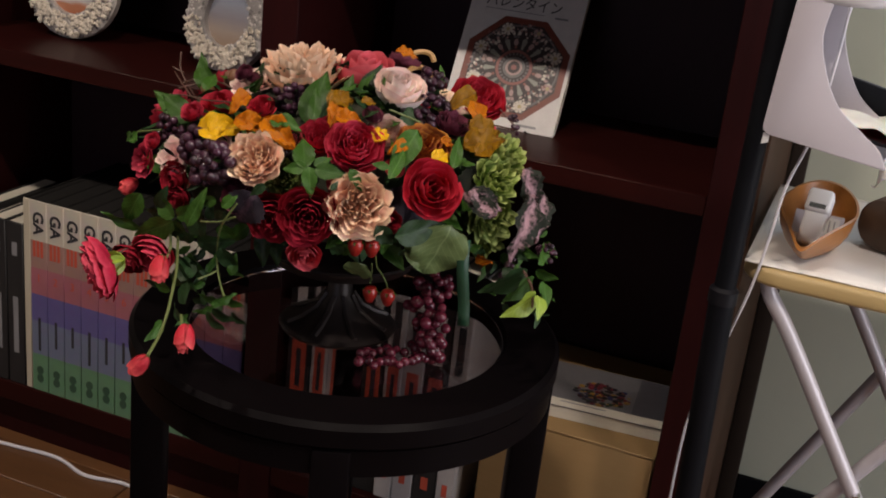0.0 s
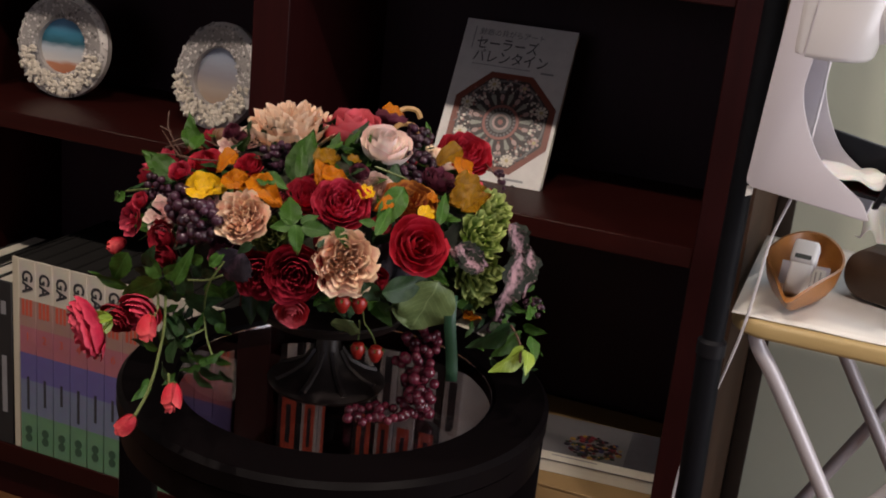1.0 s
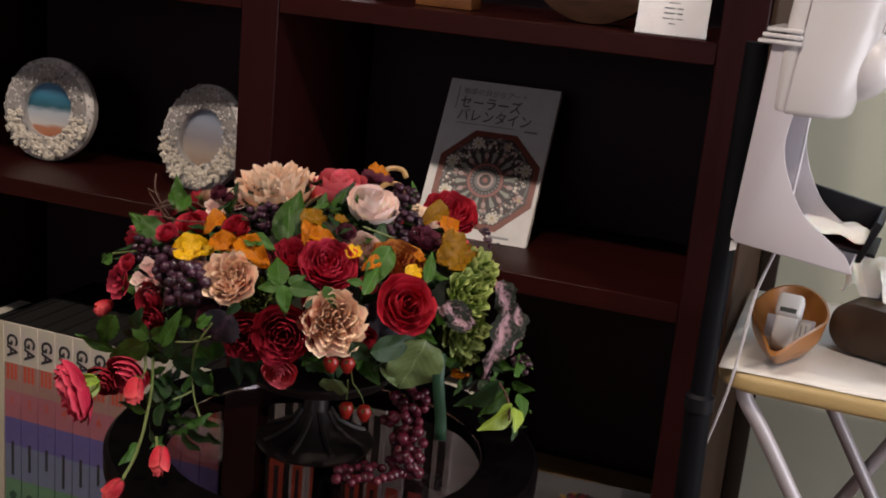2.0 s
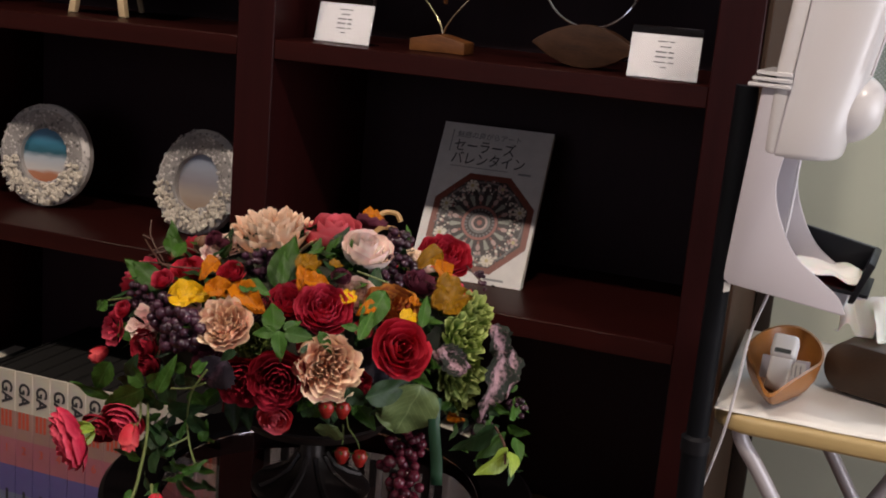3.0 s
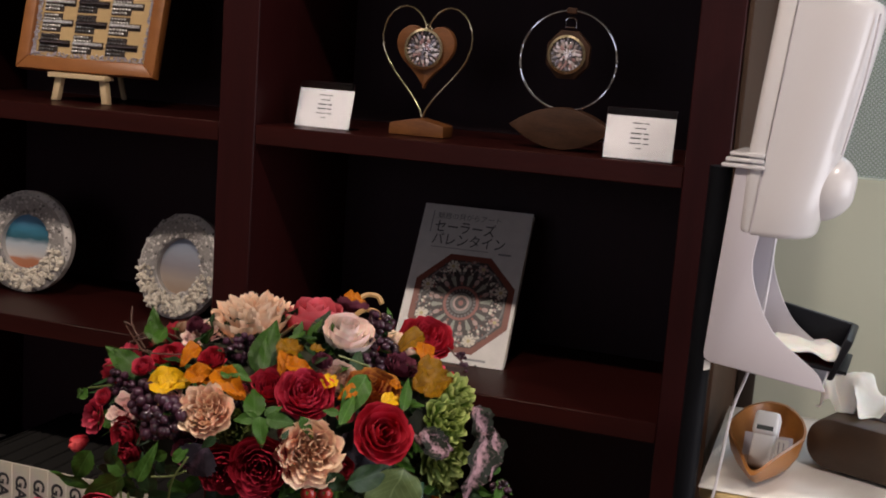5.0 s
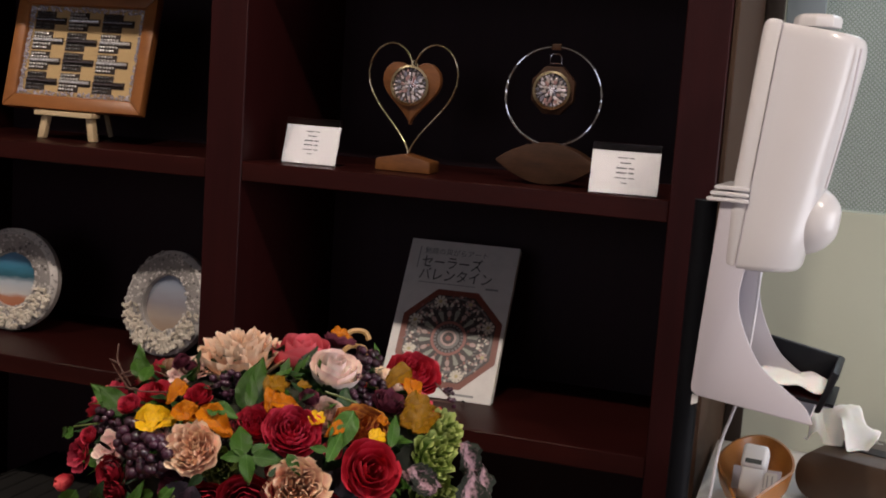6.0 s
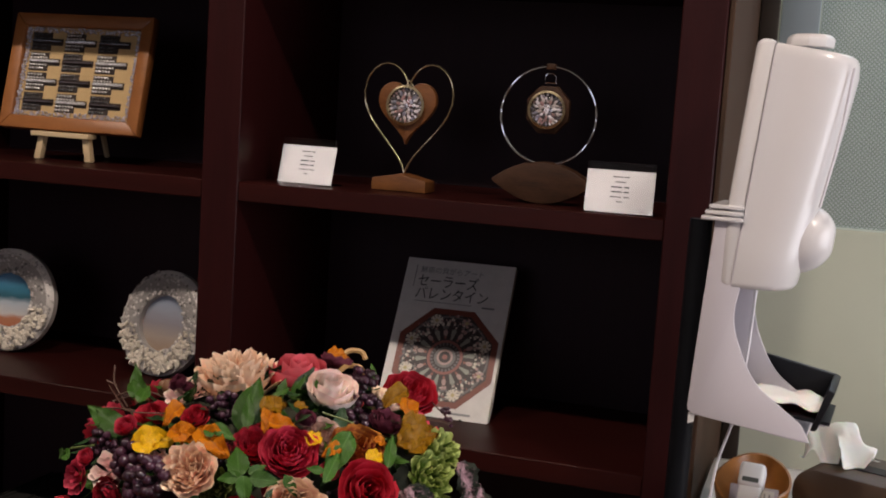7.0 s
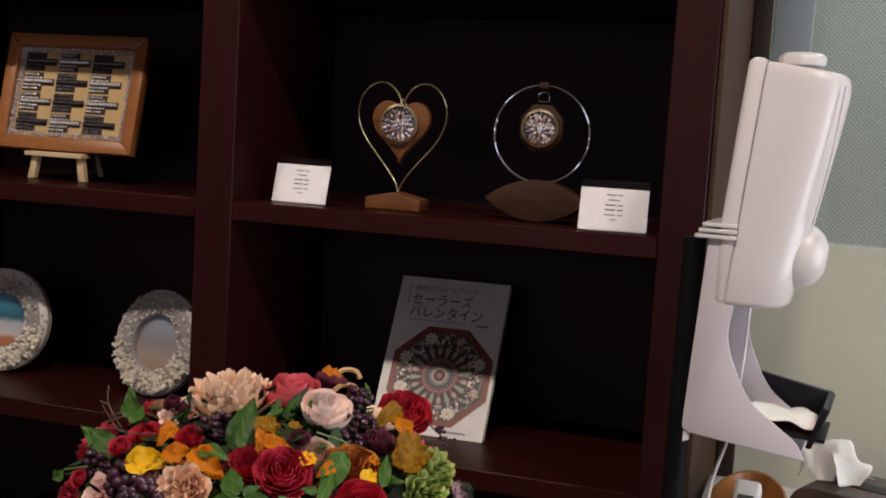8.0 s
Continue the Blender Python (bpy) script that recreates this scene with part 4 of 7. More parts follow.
leaf(LEAF_SAW, (0.070, 0.803, 0.803), (0.083, 0.817, 0.812), (0.371, -0.783, 0.499), "leaf")
leaf(LEAF_SAW, (0.072, 0.801, 0.800), (0.102, 0.813, 0.798), (0.389, -0.798, 0.461), "leaf")
leaf(LEAF_SAW, (-0.076, 0.778, 0.722), (-0.112, 0.782, 0.735), (0.165, -0.986, -0.031), "leaf")
leaf(LEAF_SAW, (-0.086, 0.789, 0.712), (-0.129, 0.776, 0.682), (0.179, -0.936, -0.305), "leaf")
leaf(LEAF_SAW, (-0.084, 0.790, 0.713), (-0.086, 0.806, 0.686), (0.211, -0.946, -0.247), "leaf")
leaf(LEAF_SAW, (-0.071, 0.774, 0.724), (-0.044, 0.769, 0.742), (0.233, -0.972, 0.008), "leaf")
leaf(LEAF_LONG, (-0.132, 0.798, 0.690), (-0.176, 0.781, 0.701), (0.124, -0.959, -0.253), "leaf")
leaf(LEAF_LONG, (-0.057, 0.772, 0.718), (-0.037, 0.773, 0.763), (0.244, -0.966, 0.086), "leaf")
leaf(LEAF_DEEP, (-0.066, 0.806, 0.688), (-0.021, 0.806, 0.693), (0.286, -0.924, -0.255), "leaf")
leaf(LEAF_DEEP, (-0.049, 0.785, 0.704), (-0.054, 0.769, 0.745), (0.244, -0.969, -0.033), "leaf")
leaf(LEAF_DEEP, (-0.034, 0.801, 0.690), (-0.020, 0.813, 0.656), (0.309, -0.877, -0.368), "leaf")
leaf(LEAF_DEEP, (0.153, 0.833, 0.737), (0.193, 0.874, 0.746), (0.554, -0.828, 0.081), "leaf")
leaf(LEAF_DEEP, (0.137, 0.820, 0.749), (0.151, 0.842, 0.719), (0.511, -0.859, 0.034), "leaf")
leaf(LEAF, (0.143, 0.892, 0.836), (0.134, 0.849, 0.796), (0.427, -0.711, 0.558), "leaf")
leaf(LEAF_LONG, (0.183, 0.902, 0.800), (0.176, 0.935, 0.830), (0.485, -0.666, 0.567), "leaf")
leaf(LEAF_LONG, (0.139, 0.838, 0.795), (0.140, 0.874, 0.823), (0.434, -0.736, 0.520), "leaf")
leaf(LEAF, (-0.127, 0.901, 0.834), (-0.148, 0.922, 0.854), (0.124, -0.630, 0.767), "leaf")
leaf(LEAF, (-0.111, 0.885, 0.833), (-0.120, 0.914, 0.852), (0.169, -0.655, 0.736), "leaf")
leaf(LEAF, (0.103, 0.819, 0.803), (0.120, 0.815, 0.784), (0.420, -0.800, 0.429), "leaf")
leaf(LEAF_LONG, (0.095, 1.079, 0.847), (0.085, 1.089, 0.868), (0.350, -0.455, 0.819), "leaf")
leaf(LEAF_SAW, (0.135, 0.843, 0.805), (0.119, 0.836, 0.809), (0.424, -0.756, 0.498), "leaf")
leaf(LEAF_DEEP, (0.262, 0.966, 0.683), (0.231, 0.920, 0.656), (0.576, -0.757, -0.309), "leaf")
leaf(LEAF, (0.271, 0.961, 0.679), (0.259, 0.921, 0.654), (0.576, -0.760, -0.300), "leaf")
leaf(LEAF_SAW, (0.270, 0.978, 0.688), (0.273, 1.005, 0.707), (0.693, -0.686, -0.224), "leaf")
leaf(LEAF_SAW, (0.270, 0.970, 0.683), (0.297, 0.965, 0.678), (0.634, -0.728, -0.262), "leaf")
leaf(LEAF, (0.283, 0.960, 0.676), (0.301, 0.934, 0.660), (0.593, -0.756, -0.278), "leaf")
leaf(LEAF_PALE, (0.113, 0.857, 0.687), (0.087, 0.865, 0.666), (0.451, -0.838, -0.308), "leaf")
leaf(LEAF_SAW, (-0.129, 0.791, 0.733), (-0.150, 0.786, 0.692), (0.091, -0.966, -0.241), "leaf")
leaf(LEAF, (-0.150, 0.813, 0.783), (-0.175, 0.827, 0.786), (0.017, -0.875, 0.484), "leaf")
leaf(LEAF, (-0.161, 0.819, 0.786), (-0.183, 0.830, 0.775), (-0.022, -0.890, 0.455), "leaf")
leaf(LEAF_DEEP, (-0.065, 0.776, 0.651), (-0.074, 0.814, 0.678), (0.281, -0.895, -0.345), "leaf")
leaf(LEAF_DEEP, (-0.078, 0.789, 0.664), (-0.049, 0.767, 0.645), (0.301, -0.891, -0.340), "leaf")
leaf(LEAF_DEEP, (-0.045, 0.756, 0.637), (-0.070, 0.783, 0.661), (0.314, -0.888, -0.337), "leaf")
leaf(LEAF, (-0.023, 0.769, 0.638), (-0.003, 0.793, 0.642), (0.349, -0.871, -0.346), "leaf")
leaf(LEAF, (-0.017, 0.768, 0.636), (-0.029, 0.748, 0.632), (0.347, -0.877, -0.332), "leaf")
leaf(LEAF_DEEP, (-0.018, 0.764, 0.635), (0.010, 0.761, 0.626), (0.360, -0.871, -0.334), "leaf")
leaf(LEAF_DEEP, (-0.021, 0.758, 0.633), (0.005, 0.744, 0.622), (0.360, -0.873, -0.328), "leaf")
leaf(LEAF, (-0.016, 0.777, 0.639), (-0.039, 0.768, 0.642), (0.339, -0.877, -0.340), "leaf")
leaf(LEAF_DEEP, (-0.097, 0.799, 0.676), (-0.068, 0.788, 0.660), (0.265, -0.903, -0.339), "leaf")
leaf(LEAF_DEEP, (0.031, 0.776, 0.781), (0.016, 0.769, 0.768), (0.328, -0.893, 0.308), "leaf")
leaf(LEAF_DEEP, (0.093, 0.799, 0.783), (0.097, 0.806, 0.792), (0.407, -0.823, 0.397), "leaf")
leaf(LEAF_PALE, (0.196, 0.882, 0.745), (0.175, 0.876, 0.681), (0.575, -0.803, -0.153), "leaf", "large round sage green leaf")
leaf(LEAF_PALE, (0.160, 0.867, 0.733), (0.189, 0.896, 0.694), (0.569, -0.816, -0.100), "leaf", "large round sage green leaf")
leaf(LEAF_LIME, (0.283, 0.935, 0.671), (0.270, 0.895, 0.649), (0.554, -0.777, -0.299), "leaf", "yellow green leaf")
leaf(LEAF_LIME, (0.287, 0.934, 0.669), (0.300, 0.912, 0.656), (0.572, -0.770, -0.285), "leaf", "yellow green leaf")
leaf(LEAF_DEEP, (-0.101, 0.784, 0.724), (-0.088, 0.774, 0.751), (0.159, -0.986, 0.050), "leaf")
leaf(LEAF_SAW, (-0.079, 0.808, 0.670), (-0.057, 0.797, 0.657), (0.283, -0.894, -0.348), "leaf")
leaf(LEAF, (-0.090, 0.831, 0.668), (-0.100, 0.811, 0.662), (0.255, -0.904, -0.343), "leaf")
leaf(LEAF_DEEP, (-0.040, 0.741, 0.625), (-0.063, 0.751, 0.635), (0.338, -0.884, -0.322), "leaf")
leaf(LEAF_DEEP, (-0.012, 0.788, 0.755), (-0.016, 0.787, 0.738), (0.306, -0.936, 0.174), "leaf")
leaf(LEAF_SAW, (-0.072, 0.803, 0.649), (-0.080, 0.818, 0.659), (0.287, -0.893, -0.346), "leaf")
leaf(LEAF, (-0.117, 0.792, 0.674), (-0.140, 0.802, 0.690), (0.189, -0.934, -0.303), "leaf")
leaf(LEAF_DEEP, (-0.072, 0.777, 0.651), (-0.088, 0.799, 0.666), (0.281, -0.899, -0.337), "leaf")
leaf(LEAF_DEEP, (-0.033, 0.777, 0.633), (-0.055, 0.791, 0.645), (0.331, -0.880, -0.341), "leaf")
leaf(LEAF_SAW, (-0.024, 0.794, 0.638), (0.001, 0.791, 0.630), (0.354, -0.869, -0.346), "leaf")
leaf(LEAF, (-0.109, 0.801, 0.657), (-0.125, 0.812, 0.668), (0.236, -0.916, -0.324), "leaf")
leaf(LEAF_DEEP, (-0.068, 0.799, 0.699), (-0.091, 0.805, 0.678), (0.229, -0.911, -0.342), "leaf")
leaf(LEAF_DEEP, (-0.041, 0.790, 0.723), (-0.039, 0.786, 0.745), (0.276, -0.957, 0.088), "leaf")
leaf(LEAF_SAW, (-0.024, 0.784, 0.724), (-0.018, 0.802, 0.696), (0.307, -0.947, -0.097), "leaf")
leaf(LEAF, (-0.026, 0.812, 0.656), (-0.022, 0.814, 0.681), (0.317, -0.874, -0.369), "leaf")
leaf(LEAF_DEEP, (-0.128, 0.808, 0.668), (-0.114, 0.798, 0.658), (0.233, -0.918, -0.320), "leaf")
leaf(LEAF_DEEP, (-0.116, 0.818, 0.705), (-0.149, 0.822, 0.696), (0.123, -0.956, -0.266), "leaf")
leaf(LEAF_SAW, (-0.067, 0.760, 0.646), (-0.089, 0.754, 0.651), (0.300, -0.897, -0.325), "leaf")
leaf(LEAF, (-0.070, 0.787, 0.642), (-0.093, 0.786, 0.649), (0.297, -0.894, -0.334), "leaf")
leaf(LEAF_DEEP, (-0.065, 0.801, 0.662), (-0.048, 0.788, 0.650), (0.303, -0.887, -0.349), "leaf")
leaf(LEAF_DEEP, (-0.069, 0.803, 0.667), (-0.078, 0.821, 0.679), (0.261, -0.900, -0.350), "leaf")
leaf(LEAF_SAW, (-0.095, 0.789, 0.659), (-0.107, 0.805, 0.672), (0.255, -0.908, -0.332), "leaf")
leaf(LEAF, (-0.042, 0.756, 0.626), (-0.040, 0.736, 0.619), (0.349, -0.881, -0.320), "leaf")
leaf(LEAF_DEEP, (-0.062, 0.785, 0.730), (-0.041, 0.782, 0.746), (0.245, -0.963, 0.114), "leaf")
leaf(LEAF_DEEP, (-0.016, 0.778, 0.619), (-0.033, 0.801, 0.633), (0.353, -0.872, -0.339), "leaf")
leaf(LEAF_SAW, (-0.083, 0.809, 0.695), (-0.100, 0.819, 0.675), (0.219, -0.916, -0.337), "leaf")
leaf(LEAF, (-0.063, 0.804, 0.694), (-0.075, 0.801, 0.698), (0.241, -0.943, -0.228), "leaf")
leaf(LEAF_DEEP, (-0.071, 0.835, 0.669), (-0.054, 0.836, 0.664), (0.279, -0.889, -0.363), "leaf")
leaf(LEAF_DEEP, (-0.079, 0.842, 0.664), (-0.078, 0.825, 0.655), (0.275, -0.894, -0.354), "leaf")
leaf(LEAF_SAW, (-0.128, 0.810, 0.688), (-0.119, 0.793, 0.675), (0.196, -0.930, -0.311), "leaf")
leaf(LEAF, (-0.043, 0.835, 0.656), (-0.024, 0.829, 0.647), (0.328, -0.871, -0.365), "leaf")
leaf(LEAF_DEEP, (-0.012, 0.793, 0.622), (0.008, 0.785, 0.614), (0.369, -0.866, -0.337), "leaf")
leaf(LEAF_DEEP, (-0.061, 0.787, 0.738), (-0.052, 0.794, 0.715), (0.251, -0.967, 0.029), "leaf")
leaf(LEAF_SAW, (-0.114, 0.786, 0.653), (-0.095, 0.790, 0.647), (0.275, -0.904, -0.327), "leaf")
leaf(LEAF, (-0.055, 0.803, 0.706), (-0.078, 0.811, 0.689), (0.254, -0.954, -0.160), "leaf")
leaf(LEAF_DEEP, (-0.103, 0.819, 0.680), (-0.093, 0.808, 0.707), (0.205, -0.951, -0.231), "leaf")
leaf(LEAF_DEEP, (-0.100, 0.790, 0.657), (-0.114, 0.769, 0.653), (0.266, -0.908, -0.322), "leaf")
leaf(LEAF_SAW, (-0.061, 0.737, 0.620), (-0.056, 0.709, 0.609), (0.348, -0.887, -0.304), "leaf")
leaf(LEAF, (-0.058, 0.812, 0.653), (-0.055, 0.838, 0.665), (0.294, -0.886, -0.359), "leaf")
leaf(LEAF_DEEP, (-0.060, 0.815, 0.653), (-0.056, 0.790, 0.641), (0.313, -0.884, -0.348), "leaf")
leaf(LEAF_DEEP, (-0.055, 0.783, 0.631), (-0.035, 0.791, 0.628), (0.339, -0.878, -0.338), "leaf")
leaf(LEAF_SAW, (-0.054, 0.806, 0.644), (-0.060, 0.788, 0.638), (0.317, -0.884, -0.343), "leaf")
leaf(LEAF, (-0.013, 0.768, 0.749), (0.003, 0.771, 0.770), (0.300, -0.924, 0.235), "leaf")
leaf(LEAF_DEEP, (-0.013, 0.774, 0.743), (-0.032, 0.778, 0.727), (0.288, -0.956, 0.061), "leaf")
leaf(LEAF_DEEP, (-0.086, 0.779, 0.643), (-0.104, 0.764, 0.643), (0.294, -0.900, -0.323), "leaf")
leaf(LEAF_SAW, (-0.027, 0.778, 0.753), (-0.047, 0.778, 0.741), (0.264, -0.950, 0.168), "leaf")
leaf(LEAF_DEEP, (0.249, 0.929, 0.651), (0.269, 0.919, 0.644), (0.539, -0.784, -0.307), "leaf")
leaf(LEAF_SAW, (0.270, 0.951, 0.647), (0.266, 0.935, 0.638), (0.545, -0.783, -0.300), "leaf")
leaf(LEAF, (0.259, 1.029, 0.695), (0.274, 1.012, 0.681), (0.693, -0.686, -0.223), "leaf")
leaf(LEAF_DEEP, (0.246, 0.973, 0.661), (0.252, 0.954, 0.649), (0.575, -0.760, -0.304), "leaf")
leaf(LEAF_DEEP, (0.261, 0.963, 0.661), (0.269, 0.947, 0.650), (0.573, -0.764, -0.297), "leaf")
leaf(LEAF_SAW, (0.260, 1.035, 0.695), (0.273, 1.031, 0.690), (0.719, -0.667, -0.196), "leaf")
leaf(LEAF, (0.269, 1.024, 0.694), (0.281, 1.016, 0.687), (0.704, -0.679, -0.207), "leaf")
leaf(LEAF_DEEP, (0.259, 0.949, 0.651), (0.283, 0.937, 0.643), (0.556, -0.776, -0.297), "leaf")
leaf(LEAF_DEEP, (0.278, 0.964, 0.654), (0.273, 0.947, 0.645), (0.568, -0.770, -0.292), "leaf")
leaf(LEAF_SAW, (0.233, 1.026, 0.689), (0.245, 1.005, 0.673), (0.671, -0.695, -0.257), "leaf")
leaf(LEAF, (0.224, 0.944, 0.663), (0.236, 0.934, 0.656), (0.552, -0.769, -0.322), "leaf")
leaf(LEAF_DEEP, (0.285, 0.944, 0.646), (0.293, 0.927, 0.636), (0.550, -0.784, -0.287), "leaf")
leaf(LEAF_DEEP, (0.276, 0.978, 0.654), (0.290, 0.977, 0.653), (0.589, -0.758, -0.280), "leaf")
leaf(LEAF_SAW, (0.251, 0.976, 0.659), (0.248, 0.952, 0.646), (0.568, -0.764, -0.305), "leaf")
leaf(LEAF, (0.242, 0.994, 0.697), (0.266, 0.986, 0.689), (0.679, -0.692, -0.247), "leaf")
leaf(LEAF_DEEP, (0.275, 0.946, 0.651), (0.288, 0.941, 0.647), (0.560, -0.776, -0.291), "leaf")
leaf(LEAF_DEEP, (0.235, 0.971, 0.679), (0.253, 0.950, 0.664), (0.594, -0.745, -0.303), "leaf")
leaf(LEAF_SAW, (0.258, 1.043, 0.706), (0.248, 1.031, 0.698), (0.746, -0.642, -0.174), "leaf")
leaf(LEAF, (0.206, 0.984, 0.668), (0.210, 0.964, 0.655), (0.575, -0.751, -0.324), "leaf")
leaf(LEAF_DEEP, (0.214, 0.995, 0.673), (0.218, 0.981, 0.663), (0.601, -0.736, -0.312), "leaf")
leaf(LEAF_DEEP, (0.233, 0.991, 0.695), (0.254, 0.982, 0.686), (0.660, -0.702, -0.268), "leaf")
leaf(LEAF_SAW, (0.219, 0.998, 0.682), (0.240, 0.987, 0.672), (0.631, -0.719, -0.291), "leaf")
leaf(LEAF, (0.284, 0.961, 0.667), (0.299, 0.950, 0.660), (0.593, -0.756, -0.276), "leaf")
leaf(LEAF_DEEP, (0.233, 0.963, 0.667), (0.233, 0.944, 0.655), (0.568, -0.760, -0.315), "leaf")
leaf(LEAF_DEEP, (0.285, 0.952, 0.642), (0.298, 0.951, 0.641), (0.559, -0.779, -0.285), "leaf")
leaf(LEAF_SAW, (0.247, 0.976, 0.683), (0.251, 0.954, 0.668), (0.607, -0.738, -0.295), "leaf")
leaf(LEAF_DEEP, (0.202, 0.964, 0.697), (0.207, 0.972, 0.675), (0.612, -0.724, -0.318), "leaf")
leaf(LEAF_DEEP, (0.161, 0.869, 0.739), (0.156, 0.881, 0.706), (0.548, -0.836, 0.005), "leaf")
leaf(LEAF, (0.195, 0.899, 0.737), (0.187, 0.892, 0.729), (0.599, -0.798, 0.068), "leaf")
leaf(LEAF_DEEP, (0.176, 0.897, 0.730), (0.184, 0.912, 0.719), (0.592, -0.806, 0.021), "leaf")
leaf(LEAF_DEEP, (0.078, 0.807, 0.741), (0.058, 0.802, 0.726), (0.415, -0.906, 0.087), "leaf")
leaf(LEAF, (0.102, 0.832, 0.717), (0.084, 0.841, 0.691), (0.454, -0.884, -0.115), "leaf")
leaf(LEAF_DEEP, (0.155, 0.859, 0.717), (0.148, 0.875, 0.696), (0.529, -0.836, -0.142), "leaf")
leaf(LEAF_DEEP, (0.163, 0.873, 0.724), (0.152, 0.884, 0.694), (0.541, -0.832, -0.120), "leaf")
leaf(LEAF, (0.126, 0.851, 0.734), (0.130, 0.859, 0.717), (0.503, -0.863, 0.047), "leaf")
leaf(LEAF_DEEP, (0.100, 0.817, 0.739), (0.089, 0.818, 0.720), (0.450, -0.892, 0.034), "leaf")
leaf(LEAF_DEEP, (0.202, 0.970, 0.697), (0.210, 0.990, 0.679), (0.634, -0.711, -0.305), "leaf")
leaf(LEAF, (0.157, 0.876, 0.731), (0.148, 0.884, 0.703), (0.544, -0.839, -0.016), "leaf")
leaf(LEAF_DEEP, (0.117, 0.821, 0.730), (0.126, 0.832, 0.721), (0.480, -0.877, 0.002), "leaf")
leaf(LEAF_DEEP, (0.090, 0.823, 0.717), (0.090, 0.841, 0.693), (0.451, -0.886, -0.109), "leaf")
leaf(LEAF, (0.108, 0.822, 0.744), (0.122, 0.836, 0.724), (0.476, -0.876, 0.076), "leaf")
leaf(LEAF_DEEP, (0.139, 0.845, 0.740), (0.127, 0.845, 0.715), (0.503, -0.864, 0.019), "leaf")
leaf(LEAF_DEEP, (0.148, 0.861, 0.732), (0.143, 0.870, 0.707), (0.529, -0.848, -0.015), "leaf")
leaf(LEAF, (0.198, 0.942, 0.704), (0.209, 0.967, 0.690), (0.618, -0.719, -0.319), "leaf")
berries((-0.073, 0.807, 0.790), 0.0220, 26, 0.0061, 1)
berries((-0.033, 0.785, 0.791), 0.0214, 26, 0.0065, 2)
berries((-0.054, 0.794, 0.773), 0.0181, 20, 0.0060, 3)
berries((-0.124, 0.834, 0.796), 0.0165, 30, 0.0041, 4)
berries((-0.015, 0.899, 0.841), 0.0201, 34, 0.0041, 5)
berries((0.081, 1.077, 0.845), 0.0206, 26, 0.0055, 6)
berries((0.122, 0.992, 0.837), 0.0206, 24, 0.0051, 7)
berries((0.270, 1.002, 0.695), 0.0142, 18, 0.0032, 8)
berries((0.117, 0.962, 0.828), 0.0164, 16, 0.0051, 9)
berries((0.236, 0.996, 0.665), 0.0157, 16, 0.0039, 10)
berries((0.015, 0.837, 0.804), 0.0084, 6, 0.0060, 11)
berries((0.142, 0.992, 0.625), 0.0228, 20, 0.0068, 21, GRAPE, 0.7, "grape")
berries((0.142, 0.976, 0.605), 0.0241, 22, 0.0068, 22, GRAPE, 0.7, "grape")
berries((0.157, 0.971, 0.585), 0.0227, 20, 0.0068, 23, GRAPE, 0.7, "grape")
berries((0.162, 0.955, 0.567), 0.0199, 16, 0.0068, 24, GRAPE, 0.7, "grape")
berries((0.094, 0.906, 0.557), 0.0003, 1, 0.0064, 100, GRAPE, 1.0, "grape")
berries((0.099, 0.914, 0.557), 0.0003, 1, 0.0064, 101, GRAPE, 1.0, "grape")
berries((0.105, 0.914, 0.557), 0.0003, 1, 0.0064, 102, GRAPE, 1.0, "grape")
berries((0.110, 0.926, 0.557), 0.0003, 1, 0.0064, 103, GRAPE, 1.0, "grape")
berries((0.115, 0.934, 0.557), 0.0003, 1, 0.0064, 104, GRAPE, 1.0, "grape")
berries((0.123, 0.927, 0.557), 0.0003, 1, 0.0064, 105, GRAPE, 1.0, "grape")
berries((0.125, 0.940, 0.557), 0.0003, 1, 0.0064, 106, GRAPE, 1.0, "grape")
berries((0.136, 0.937, 0.557), 0.0003, 1, 0.0064, 107, GRAPE, 1.0, "grape")
berries((0.134, 0.962, 0.557), 0.0003, 1, 0.0064, 108, GRAPE, 1.0, "grape")
berries((0.143, 0.956, 0.557), 0.0003, 1, 0.0064, 109, GRAPE, 1.0, "grape")
berries((0.146, 0.968, 0.557), 0.0003, 1, 0.0064, 110, GRAPE, 1.0, "grape")
berries((0.102, 0.886, 0.557), 0.0003, 1, 0.0064, 111, GRAPE, 1.0, "grape")
berries((0.110, 0.895, 0.557), 0.0003, 1, 0.0064, 112, GRAPE, 1.0, "grape")
berries((0.120, 0.887, 0.557), 0.0003, 1, 0.0064, 113, GRAPE, 1.0, "grape")
berries((0.122, 0.900, 0.557), 0.0003, 1, 0.0064, 114, GRAPE, 1.0, "grape")
berries((0.127, 0.906, 0.557), 0.0003, 1, 0.0064, 115, GRAPE, 1.0, "grape")
berries((0.133, 0.908, 0.557), 0.0003, 1, 0.0064, 116, GRAPE, 1.0, "grape")
berries((0.144, 0.905, 0.557), 0.0003, 1, 0.0064, 117, GRAPE, 1.0, "grape")
berries((0.147, 0.915, 0.557), 0.0003, 1, 0.0064, 118, GRAPE, 1.0, "grape")
berries((0.152, 0.922, 0.557), 0.0003, 1, 0.0064, 119, GRAPE, 1.0, "grape")
berries((0.154, 0.931, 0.557), 0.0003, 1, 0.0064, 120, GRAPE, 1.0, "grape")
berries((0.157, 0.940, 0.557), 0.0003, 1, 0.0064, 121, GRAPE, 1.0, "grape")
strawberry((0.132, 0.825, 0.722))
strawberry((0.118, 0.815, 0.723))
strawberry((0.115, 0.870, 0.650))
strawberry((0.134, 0.875, 0.649))
